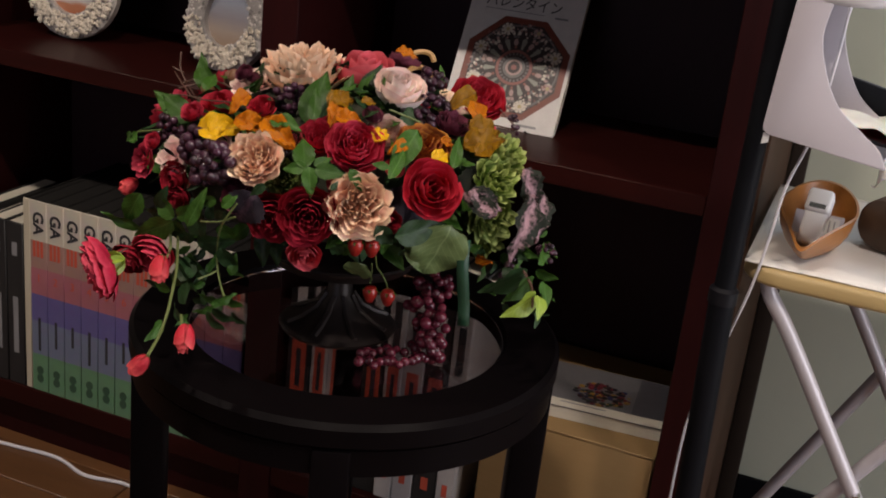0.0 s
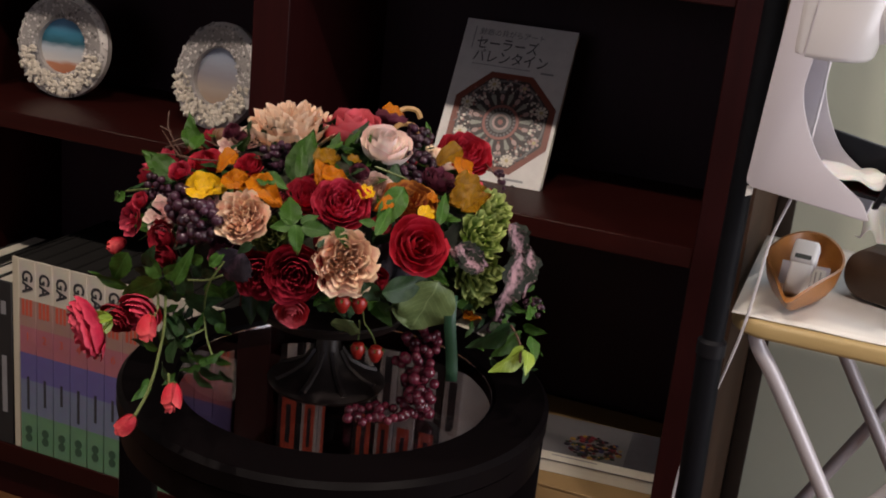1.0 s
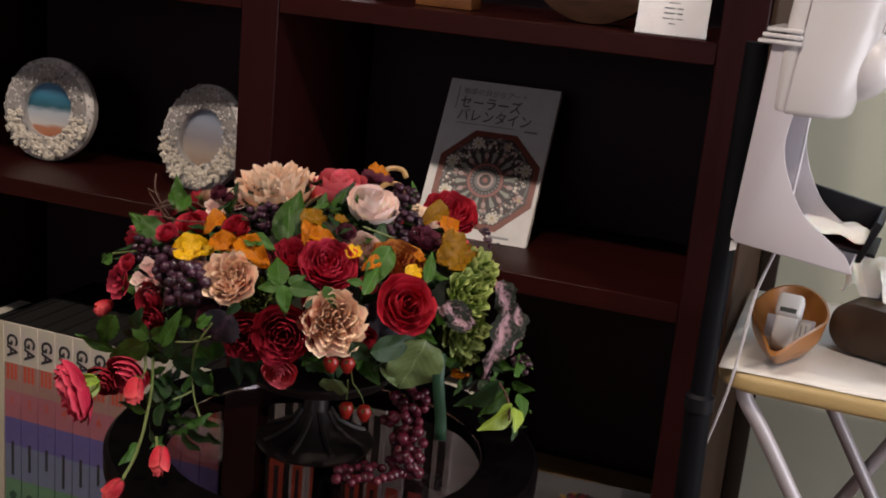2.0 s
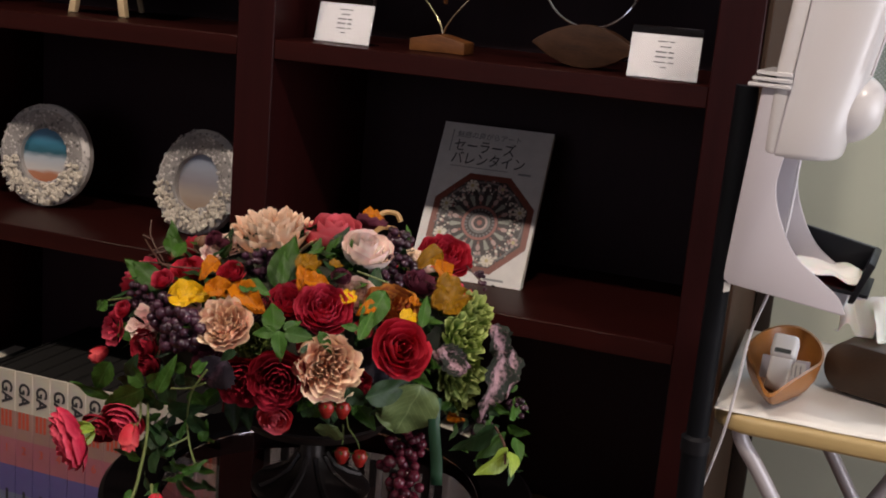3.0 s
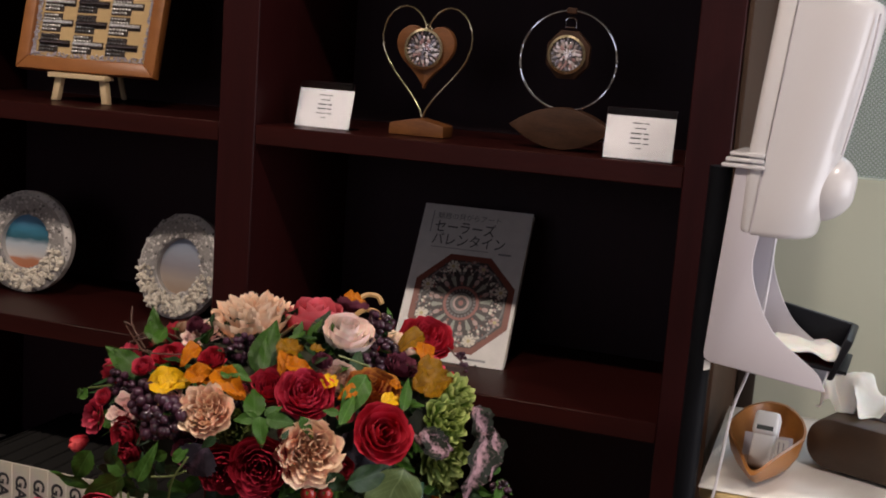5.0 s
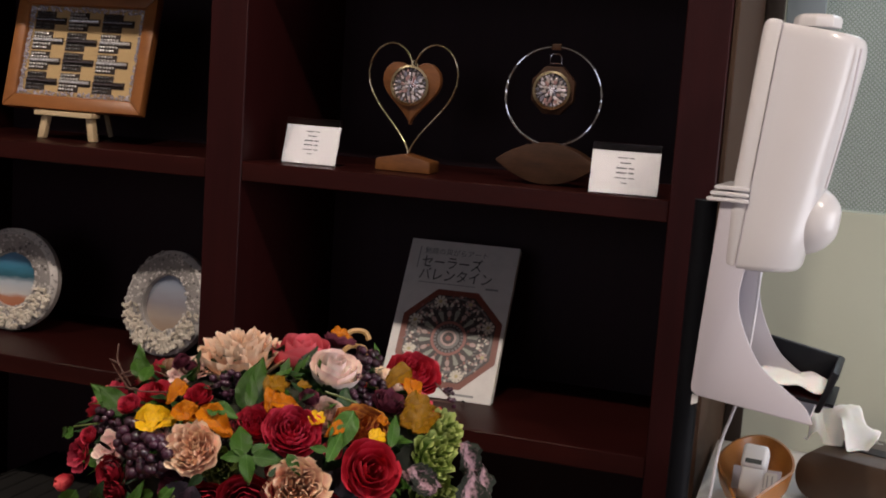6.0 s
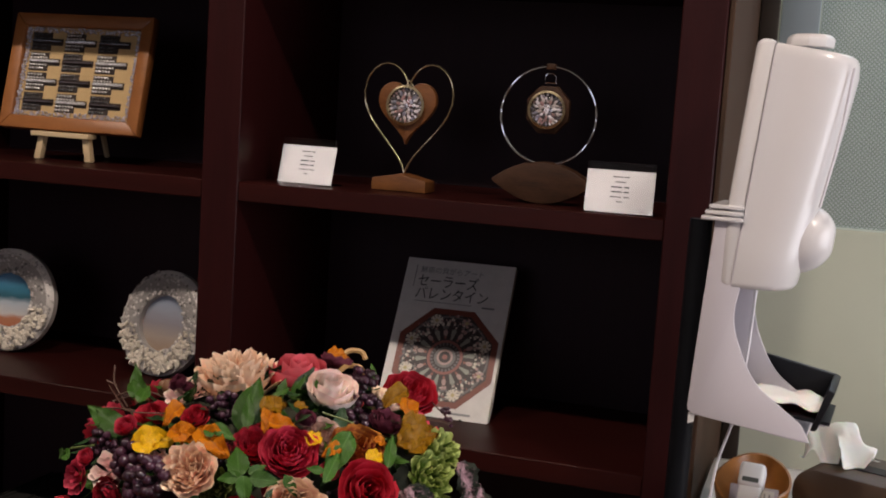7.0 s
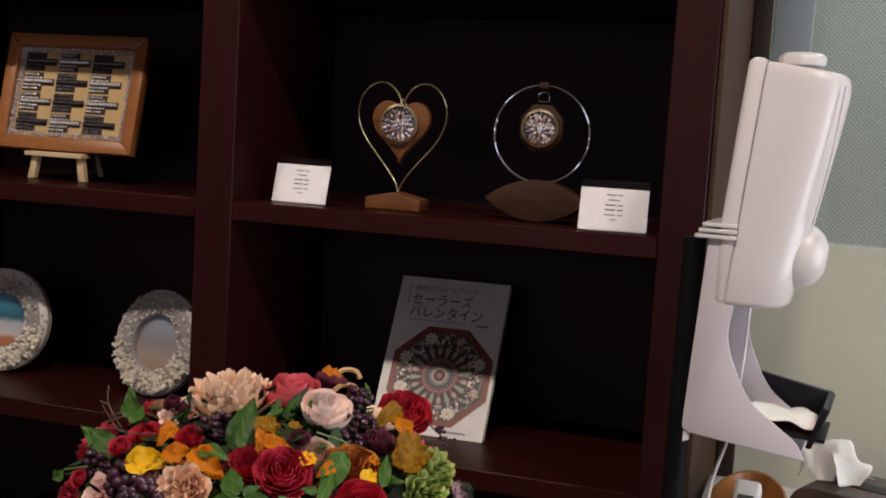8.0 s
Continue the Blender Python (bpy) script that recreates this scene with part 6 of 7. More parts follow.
# ---- round shell frames ----
def picture(name, rows):
    """A small print with soft horizontal bands: rows of (height, colour)."""
    m = bpy.data.materials.new(name)
    m.use_nodes = True
    n, k = m.node_tree.nodes, m.node_tree.links
    b = n["Principled BSDF"]
    tc, se, ramp, no, ad = n.new("ShaderNodeTexCoord"), n.new("ShaderNodeSeparateXYZ"), n.new("ShaderNodeValToRGB"), n.new("ShaderNodeTexNoise"), n.new("ShaderNodeMath")
    no.inputs["Scale"].default_value = 60
    mp = n.new("ShaderNodeMapping")
    mp.inputs["Scale"].default_value = (0.5, 1, 2)
    k.new(tc.outputs["Object"], mp.inputs["Vector"])
    k.new(mp.outputs["Vector"], no.inputs["Vector"])
    k.new(tc.outputs["Object"], se.inputs["Vector"])
    mr = n.new("ShaderNodeMapRange")
    mr.inputs["From Min"].default_value, mr.inputs["From Max"].default_value = 0.045, 0.135
    k.new(se.outputs["Z"], mr.inputs["Value"])
    ad.operation = "MULTIPLY_ADD"
    k.new(no.outputs["Fac"], ad.inputs[0])
    ad.inputs[1].default_value = 0.14
    k.new(mr.outputs["Result"], ad.inputs[2])
    k.new(ad.outputs[0], ramp.inputs["Fac"])
    el = ramp.color_ramp.elements
    while len(el) < len(rows):
        el.new(0.5)
    for e, (pos, col) in zip(el, rows):
        e.position, e.color = pos, (*col, 1)
    k.new(ramp.outputs["Color"], b.inputs["Base Color"])
    b.inputs["Roughness"].default_value = 0.3
    return m


M_SEA = picture("sea print", [(0.0, (0.35, 0.12, 0.06)), (0.2, (0.42, 0.18, 0.10)), (0.28, (0.55, 0.52, 0.50)), (0.5, (0.42, 0.47, 0.52)), (0.62, (0.03, 0.11, 0.15)), (0.8, (0.05, 0.20, 0.30)), (1.0, (0.10, 0.25, 0.42))])
M_SHORE = picture("shore print", [(0.0, (0.30, 0.20, 0.14)), (0.3, (0.36, 0.29, 0.24)), (0.55, (0.26, 0.24, 0.26)), (0.8, (0.30, 0.32, 0.38)), (1.0, (0.28, 0.33, 0.42))])


def shell_bm(seed):
    """One small shell: a ribbed, pinched half-shell."""
    r = random.Random(seed)
    bm = bmesh.new()
    bmesh.ops.create_icosphere(bm, subdivisions=1, radius=1.0)
    for v in bm.verts:
        v.co.x *= 1.25
        v.co.z *= 0.75
        v.co *= 1 + 0.12 * r.uniform(-1, 1)
        v.co.y *= 1.0 - 0.3 * max(0, v.co.x)
    return bm


SHELLS = []
for s in range(5):
    tmp = link("shell", shell_bm(s), M_SHELL)
    SHELLS.append(tmp.data)
    bpy.data.objects.remove(tmp)


def shell_frame(m, print_mat, label, seed, turn=0):
    r = random.Random(seed)
    fr = thing("shell_frame", m, label, "picture frame", "round shell frames")
    R, IN, C = 0.089, 0.047, 0.089
    ring = lathe([(IN, 0.0), (IN, 0.010), (IN + 0.01, 0.014), (R - 0.01, 0.014), (R, 0.006), (R, -0.006), (IN, -0.006), (IN, 0.0)], 56)
    for bmx in (ring,):
        bmesh.ops.rotate(bmx, verts=bmx.verts, cent=(0, 0, 0), matrix=Matrix.Rotation(radians(90), 3, "X"))
        bmesh.ops.translate(bmx, verts=bmx.verts, vec=(0, 0, C))
    part("rim", ring, M_SHELLG, fr, "grey shell-grit rim")
    pic = lathe([(0, 0.0), (IN, 0.0), (IN, -0.004), (0, -0.004)], 40)
    bmesh.ops.rotate(pic, verts=pic.verts, cent=(0, 0, 0), matrix=Matrix.Rotation(radians(90), 3, "X"))
    bmesh.ops.translate(pic, verts=pic.verts, vec=(0, 0, C))
    part("print", pic, print_mat, fr, "small seaside print")
    grit = bmesh.new()
    for i in range(520):
        a, q = r.uniform(0, 2 * math.pi), r.uniform(IN + 0.001, R - 0.001)
        s = r.uniform(0.0014, 0.0038)
        g = bmesh.ops.create_icosphere(grit, subdivisions=1, radius=s)
        bmesh.ops.scale(grit, verts=g["verts"], vec=(1, 0.6, 1))
        bmesh.ops.translate(grit, verts=g["verts"], vec=(q * math.cos(a), -0.0135 + 0.006 * max(0, (q - R + 0.012) / 0.012), C + q * math.sin(a)))
    part("shell_grit", grit, M_SHELLG, fr)["kind"] = "stuff"
    for i in range(210):
        a = radians(r.uniform(188, 352))
        q = r.uniform(IN + 0.004, R - 0.004)
        s = r.uniform(0.0028, 0.0058)
        sh = new("shell", r.choice(SHELLS))
        sh.parent = fr
        sh.matrix_local = pose(q * math.cos(a), -0.016, C + q * math.sin(a), r.uniform(0, 360), r.uniform(0, 360), r.uniform(0, 360)) @ Matrix.Scale(s, 4)
    prop = part("prop", box(-0.012, 0.012, 0.004, 0.030, 0.0, 0.10, 0.002), M_SHELLG, fr)
    return fr


shell_frame(pose(-0.752, 1.452, 0.7125, -8, 0, 4) @ Matrix.Scale(1.015, 4), M_SEA, "round shell-covered frame with a blue sea print", 1)
shell_frame(pose(-0.435, 1.431, 0.7125, -14, 0, -10), M_SHORE, "round shell-covered frame with a grey shore print", 2)

# ---- framed bead panel on a small easel ----
SH3 = 1.03 + T + 0.001
pan = thing("bead_picture", pose(-0.607, 1.424, SH3 + 0.046, -13, 0, 0), "cherry wood framed picture of beaded tassels on a small easel", "picture")
PW, PH = 0.270, 0.199
FB = 0.022
for k, (w, h) in enumerate(((PW, PH), (PH, PW), (PW, PH), (PH, PW))):
    bar = slab([(-w / 2 + 0.0002, -h / 2), (w / 2 - 0.0002, -h / 2), (w / 2 - FB, -h / 2 + FB), (-w / 2 + FB, -h / 2 + FB)], -0.016, 0.004, 0.0022)
    bmesh.ops.rotate(bar, verts=bar.verts, cent=(0, 0, 0), matrix=Matrix.Rotation(radians(-90 * k), 3, "Y"))
    bmesh.ops.translate(bar, verts=bar.verts, vec=(0, 0, PH / 2))
    part("frame_bar", bar, M_FRAMEWOOD, pan)
part("backing", box(-PW / 2 + 0.02, PW / 2 - 0.02, -0.006, 0.002, 0.02, PH - 0.02), M_STRAWB, pan, "straw-coloured woven ground")
edge = bmesh.new()
r = random.Random(9)
for i in range(700):
    side = i % 4
    u, w = r.uniform(-1, 1), r.uniform(0, 0.008)
    hx, hz = PW / 2 - 0.023 - w, PH / 2 - 0.023 - w
    px, pz = ((u * hx, hz), (u * hx, -hz), (hx, u * hz), (-hx, u * hz))[side]
    g = bmesh.ops.create_icosphere(edge, subdivisions=1, radius=r.uniform(0.0012, 0.0024))
    bmesh.ops.translate(edge, verts=g["verts"], vec=(px, -0.0085, PH / 2 + pz))
part("shell_edging", edge, M_NACRE, pan, "glittering crushed shell edging")["kind"] = "stuff"
for row in range(4):
    for col in range(3):
        dark = (row + col) % 2 == 0 if row in (0, 1) else (row + col) % 2 == 1
        cx = -0.066 + col * 0.066 - 0.012
        cz = PH / 2 + 0.0525 - row * 0.0348
        part("bead_ground", box(cx - 0.0225, cx + 0.0155, -0.0072, -0.006, cz - 0.0158, cz + 0.0158), M_BEADG, pan, "dark recess")
        bm = bmesh.new()
        for a in range(6):
            for b in range(5):
                if b == 2 or (a == 5 and b in (0, 4)):
                    continue
                g = bmesh.ops.create_icosphere(bm, subdivisions=1, radius=0.0027)
                bmesh.ops.scale(bm, verts=g["verts"], vec=(1.12, 0.8, 0.92))
                bmesh.ops.translate(bm, verts=g["verts"], vec=(cx - 0.0188 + a * 0.0060, -0.0082, cz - 0.0120 + b * 0.0060))
        part("bead_block", bm, M_BEADK if dark else M_BEADS, pan, "rows of dark glass beads" if dark else "rows of silver beads")["kind"] = "stuff"
        part("string_ground", box(cx + 0.0157, cx + 0.038, -0.0072, -0.006, cz - 0.0062, cz + 0.0055), M_BEADG, pan)
        bm = bmesh.new()
        for a in range(22):
            g = bmesh.ops.create_icosphere(bm, subdivisions=1, radius=0.0036)
            bmesh.ops.scale(bm, verts=g["verts"], vec=(0.7, 0.8, 0.95))
            bmesh.ops.translate(bm, verts=g["verts"], vec=(cx - 0.0185 + a * 0.0026, -0.0105, cz + 0.0004))
        part("bead_string", bm, M_BEADD if dark else M_BEADS, pan, "dark brown bead string" if dark else "pale bead string")["kind"] = "stuff"
es = thing("mini_easel", pose(-0.607, 1.422, SH3), "small raw pine easel on the bookcase shelf", "easel")
part("ledge", box(-0.062, 0.050, -0.022, 0.004, 0.038, 0.046, 0.001, 1), M_PINE, es)
for sx in (-0.048, 0.038):
    bm = slab([(sx - 0.006, 0.038), (sx + 0.006, 0.038), (sx + 0.006 + (0.006 if sx > 0 else -0.008), 0), (sx - 0.006 + (0.006 if sx > 0 else -0.008), 0)], -0.012, 0.0, 0.0008)
    part("leg", bm, M_PINE, es)
part("rear_leg", tube([Vector((-0.005, 0.052, 0.17)), Vector((-0.005, 0.115, 0.004))], 0.005, 6), M_PINE, es)


# ---- hanging pendants ----
def pearl_dial(cx, cz, rad, parent, y):
    """A domed dial with a rosette of tiny shells."""
    bezel = lathe([(rad - 0.001, 0.002), (rad + 0.003, 0.002), (rad + 0.0035, 0.008), (rad, 0.009), (rad - 0.001, 0.002)], 36)
    bmesh.ops.rotate(bezel, verts=bezel.verts, cent=(0, 0, 0), matrix=Matrix.Rotation(radians(90), 3, "X"))
    bmesh.ops.translate(bezel, verts=bezel.verts, vec=(cx, y, cz))
    part("bezel", bezel, M_BRASS, parent, "brass bezel")
    ground = lathe([(0, 0.0025), (rad - 0.001, 0.0025), (rad - 0.001, 0.001), (0, 0.001)], 30)
    bmesh.ops.rotate(ground, verts=ground.verts, cent=(0, 0, 0), matrix=Matrix.Rotation(radians(90), 3, "X"))
    bmesh.ops.translate(ground, verts=ground.verts, vec=(cx, y, cz))
    part("dial", ground, M_OCTB, parent)
    pick = random.Random(int(rad * 1e4) + int(abs(cx + cz) * 1000))
    for n, q, s in ((1, 0.0, 0.0034), (7, 0.24, 0.0030), (11, 0.46, 0.0033), (15, 0.68, 0.0030), (24, 0.88, 0.0020)):
        for i in range(n):
            a = 2 * math.pi * (i + pick.uniform(-0.25, 0.25)) / n
            qq, k = q + pick.uniform(-0.05, 0.05) * (q > 0), pick.uniform(0.75, 1.2)
            sh = new("shell_petal", pick.choice(PEARLS))
            sh.parent = parent
            sh.matrix_local = pose(cx + rad * qq * math.cos(a), y - 0.0040, cz + rad * qq * math.sin(a), 0, -math.degrees(a) + pick.uniform(-25, 25), 0) @ Matrix.Diagonal((s * 1.15 * k, s * 0.5, s * 0.75 * k, 1))
    dome = lathe([(rad - 0.0012, 0.0062), (rad * 0.86, 0.0086), (rad * 0.6, 0.0106), (rad * 0.3, 0.0116), (0, 0.0120), (0, 0.0112), (rad * 0.3, 0.0108), (rad * 0.6, 0.0098), (rad * 0.85, 0.0078), (rad - 0.0012, 0.0056), (rad - 0.0012, 0.0062)], 32)
    bmesh.ops.rotate(dome, verts=dome.verts, cent=(0, 0, 0), matrix=Matrix.Rotation(radians(90), 3, "X"))
    bmesh.ops.translate(dome, verts=dome.verts, vec=(cx, y, cz))
    part("glass_dome", dome, M_GLASS, parent, "clear domed glass").visible_shadow = False


tmp = bmesh.new()
bmesh.ops.create_icosphere(tmp, subdivisions=2, radius=1.0)
tmp = link("shell_petal", tmp, M_NACRE)
PEARLS = [tmp.data]
bpy.data.objects.remove(tmp)
for colour in ((0.34, 0.28, 0.27), (0.26, 0.14, 0.14), (0.15, 0.14, 0.19)):
    me = PEARLS[0].copy()
    me.materials[0] = material("pearly shell", colour, 0.28, tuple(c * 0.6 for c in colour), 40, bump=0.2, coat=0.2)
    PEARLS.append(me)


def heart(scale, n=48):
    """A heart's outline about its dip, as (x, z)."""
    out = []
    for i in range(n):
        t = 2 * math.pi * i / n
        out.append((scale * 16 * math.sin(t) ** 3 / 16, scale * (13 * math.cos(t) - 5 * math.cos(2 * t) - 2 * math.cos(3 * t) - math.cos(4 * t)) / 16))
    return out


hp = thing("heart_pendant", pose(0.0, 1.395, SH3), "wire heart stand with a hanging wooden heart set with shells", "ornament", "shell pendants on stands")
part("base", slab([(-0.043, 0), (0.042, 0), (0.042, 0.017), (0.0, 0.026), (-0.043, 0.017)], -0.022, 0.022, 0.0015), M_OAKB, hp, "honey-coloured wooden block")
wire = [Vector((x * 0.98, 0, 0.115 + z * 1.27)) for x, z in heart(0.071)]
zmin = min(v.z for v in wire)
wire = [v + Vector((0, 0, 0.024 - zmin)) for v in wire]
part("wire_heart", tube(wire, 0.0016, 8, True), M_BRASS, hp, "pale wire heart")
ztop = max(v.z for v in wire if abs(v.x) < 0.004)
part("hook", tube(smooth_path([(0, 0, ztop), (0.006, 0, ztop - 0.008), (0, 0, ztop - 0.018), (-0.005, 0, ztop - 0.010), (0, 0, ztop)], 5), 0.0012, 6), M_BRASS, hp)
hs = [(x * 1.0, 0.122 + z * 1.12) for x, z in heart(0.045)]
part("wooden_heart", slab(hs, -0.006, 0.006, 0.0012), M_OAKB, hp, "honey-coloured wooden heart")
pearl_dial(0.0, 0.126, 0.026, hp, -0.006)

rp = thing("ring_pendant", pose(0.214, 1.388, SH3), "steel ring on a leaf-shaped walnut foot with a hanging shell medallion", "ornament", "shell pendants on stands")
lens = [(0.074 - 0.148 * i / 20, 0.030 + 0.029 * (1 - (1 - i / 10) ** 2)) for i in range(21)]
lens += [(-0.074 + 0.148 * i / 20, 0.030 - 0.030 * (1 - (1 - i / 10) ** 2)) for i in range(1, 20)]
part("foot", slab(lens, -0.016, 0.016, 0.0015), M_WALNUT, rp, "leaf-shaped walnut foot")
part("steel_ring", tube([Vector((0.069 * math.sin(2 * math.pi * i / 64), 0, 0.124 + 0.069 * math.cos(2 * math.pi * i / 64))) for i in range(64)], 0.0019, 8, True), M_CHROME, rp, "polished steel ring")
part("clasp", box(-0.007, 0.007, -0.004, 0.004, 0.188, 0.197, 0.002), M_WALNUT, rp)
part("hanger", tube([Vector(p) for p in ((-0.008, 0, 0.170), (-0.008, 0, 0.179), (-0.004, 0, 0.183), (0.004, 0, 0.183), (0.008, 0, 0.179), (0.008, 0, 0.170))], 0.001, 6, True), M_CHROME, rp)
octa = [(0.033 * math.cos(math.pi * (2 * i + 1) / 8), 0.132 + 0.036 * math.sin(math.pi * (2 * i + 1) / 8)) for i in range(8)]
part("medallion", slab(octa, -0.006, 0.006, 0.0015), M_WALNUT, rp, "octagonal walnut medallion")
pearl_dial(0.0, 0.132, 0.0235, rp, -0.006)


# ---- price cards in acrylic stands ----
def price_card(m, label):
    c = thing("card_holder", m, label, "card holder", "card holders on the shelf")
    tilt = Matrix.Rotation(radians(-14), 4, "X")
    for name, bm, mat, lab in (("acrylic_front", box(-0.046, 0.046, 0.0, 0.0012, 0.001, 0.070, 0.0005, 1), M_ACRYL, "clear acrylic sleeve"),
                               ("card", box(-0.0455, 0.0455, 0.0016, 0.0021, 0.001, 0.059), M_CARD, "white printed card")):
        ob = part(name, bm, mat, c, lab)
        ob.matrix_local = tilt
        ob.visible_shadow = name == "card"
    fo = part("acrylic_foot", box(-0.046, 0.046, 0.002, 0.035, 0.0, 0.0015), M_ACRYL, c)
    fo.visible_shadow = False
    for z, w, wd in ((0.050, 0.022, 0.0014), (0.043, 0.015, 0.0014), (0.036, 0.024, 0.0018), (0.0295, 0.024, 0.0018), (0.0225, 0.026, 0.0013), (0.016, 0.008, 0.0012)):
        for x0, x1 in (((-w / 2, w * 0.1), (w * 0.2, w / 2)) if w > 0.02 else ((-w / 2, w / 2),)):
            ob = part("print_bar", box(x0, x1, 0.0013, 0.00155, z - wd / 2, z + wd / 2), M_INK, c)
            ob.matrix_local = tilt
    return c


price_card(pose(-0.143, 1.352, SH3, 0, 0, -4), "white printed card in a clear acrylic holder beside the heart pendant")
price_card(pose(0.335, 1.318, SH3, 0, 0, 4), "white printed card in a clear acrylic holder beside the ring pendant")

# ---- hand sanitiser dispenser on its pole ----
TURNED = pose(0.53, 1.135, 0) @ pose(0, 0, 0, 0, 0, -4) @ pose(-0.53, -1.135, 0)
dsp = thing("sanitiser_dispenser", TURNED, "white automatic hand sanitiser dispenser on a black pole", "dispenser")
Y0, Y1 = 1.135, 1.235
def dispenser_cover(x0):
    """The bulging front cover: rounded plan, tapering towards its foot, rounded rims."""
    bm = bmesh.new()
    rings = []
    yc, half = (Y0 + Y1) / 2, (Y1 - Y0) / 2
    for z, k in ((1.000, 0.86), (1.002, 0.95), (1.007, 1.0), (1.05, 1.0), (1.12, 1.0), (1.20, 1.0), (1.255, 1.0), (1.268, 0.985), (1.276, 0.95), (1.280, 0.88)):
        reach = (0.589 + (0.613 - 0.589) * min(1.0, max(0.0, (z - 1.0) / 0.24))) - x0
        ring = []
        for i in range(25):
            a = math.pi * (i / 24 - 0.5)
            c, q = max(math.cos(a), 0.0) ** (2 / 3.0), math.copysign(abs(math.sin(a)) ** (2 / 2.6), math.sin(a))
            ring.append(bm.verts.new((x0 + reach * c * k, yc + half * q * (0.5 + 0.5 * k), z - 0.010 * c * (z - 1.0) / 0.28)))
        rings.append(ring)
    for a, b in zip(rings, rings[1:]):
        for i in range(24):
            bm.faces.new((a[i], a[i + 1], b[i + 1], b[i]))
        bm.faces.new((a[24], a[0], b[0], b[24]))
    bm.faces.new(rings[0])
    bm.faces.new(rings[-1])
    bmesh.ops.recalc_face_normals(bm, faces=bm.faces)
    return bm


house = part("housing", dispenser_cover(0.5222), M_WHITE, dsp, "glossy white rounded housing")
part("back_plate", slab([(0.509, 1.004), (0.5210, 1.001), (0.5210, 1.283), (0.506, 1.285), (0.500, 1.279), (0.501, 1.10)], Y0, Y1, 0.0045), M_WHITE, house, "white back plate")
part("seam", box(0.5195, 0.5235, Y0 + 0.0035, Y1 - 0.0035, 1.006, 1.278), M_GREYP, house)
part("edge_groove", tube(smooth_path([(0.6075, 1.152, 1.256), (0.6065, 1.152, 1.18), (0.600, 1.152, 1.10)], 6), 0.0016, 6), M_GREYP, house)
part("back_knob", lathe([(0, 0), (0.003, 0), (0.003, 0.005), (0, 0.006)], 10, centre=(0.5015, Y0 + 0.03, 1.242)), M_WHITE, house)
cap = lathe([(0, 0), (0.027, 0), (0.027, 0.010), (0.022, 0.0145), (0, 0.0150)], 8, centre=(0.553, 1.185, 1.279))
bmesh.ops.bevel(cap, geom=[e for e in cap.edges if e.calc_face_angle(0) > 0.3], offset=0.0015, segments=2, affect="EDGES", profile=0.5)
part("cap", cap, M_WHITE, house, "eight-sided white cap")
nose = bmesh.new()
bmesh.ops.create_uvsphere(nose, u_segments=36, v_segments=20, radius=1.0)
for vert in nose.verts:
    vert.co = Vector((0.585 + 0.038 * min(vert.co.x, 0.93), 1.186 + 0.0330 * vert.co.y, 1.060 + 0.040 * vert.co.z))
part("sensor_nose", nose, M_WHITE, house, "round bulging sensor cover")
for ob in (house, *house.children):  # the housing leans out over its bracket
    for vert in ob.data.vertices:
        vert.co.x += 0.090 * (vert.co.z - 1.215)
arc = smooth_path([(0.5125, 0, 1.000), (0.509, 0, 0.965), (0.519, 0, 0.930), (0.540, 0, 0.893), (0.572, 0, 0.868), (0.594, 0, 0.852), (0.605, 0, 0.833)], 5)
cheek = [(p.x, p.z) for p in arc] + [(0.600, 0.832), (0.472, 0.846), (0.466, 0.850), (0.465, 0.856), (0.469, 0.93), (0.478, 1.075), (0.484, 1.082), (0.512, 1.082)]
for a, b, dx in ((Y0 + 0.002, Y0 + 0.006, 0.0), (Y1 - 0.006, Y1 - 0.002, 0.012)):
    part("cheek", slab([(x + dx * (x > 0.5), z) for x, z in cheek], a, b, 0.001), M_GREYP, dsp, "curved lilac-white side cheek")
part("bracket_back", slab([(0.466, 0.850), (0.471, 0.850), (0.484, 1.08), (0.479, 1.08)], Y0 + 0.0065, Y1 - 0.0065), M_GREYP, dsp)
part("bracket_floor", slab([(0.472, 0.847), (0.600, 0.833), (0.600, 0.837), (0.472, 0.851)], Y0 + 0.0065, Y1 - 0.0065), M_GREYP, dsp)
for k in range(3):
    part("hook", box(0.4625 + 0.004 * k, 0.510, Y0 - 0.005, Y1 + 0.005, 1.076 + 0.0068 * k, 1.0808 + 0.0068 * k, 0.001, 1), M_WHITE, dsp, "moulded white clip")
part("hook_lip", slab([(0.462, 1.074), (0.484, 1.083), (0.484, 1.089), (0.474, 1.089), (0.462, 1.078)], Y0 + 0.02, Y1 - 0.02, 0.0008), M_WHITE, dsp)
part("drip_tray", box(0.0, 0.11, 0.0, 0.1, 0.0, 0.004), M_BLACKP, dsp).matrix_local = pose(0.515, Y0 + 0.008, 0.862, 0, 4, 0)
part("tray_rim", slab([(0.604, 0.846), (0.611, 0.846), (0.628, 0.893), (0.620, 0.897)], Y0 + 0.006, Y1 + 0.014, 0.002), M_BLACKP, dsp, "black drip tray lip")
part("tray_wall", slab([(0.513, 0.915), (0.620, 0.896), (0.628, 0.893), (0.611, 0.846), (0.513, 0.858)], Y1 + 0.004, Y1 + 0.014, 0.002), M_BLACKP, dsp)
pole = part("pole", tube([Vector((0.470, 1.188, FLOOR)), Vector((0.452, 1.188, 0.62))], 0.0165, 20), M_BLACKMETAL, dsp, "black tubular pole")
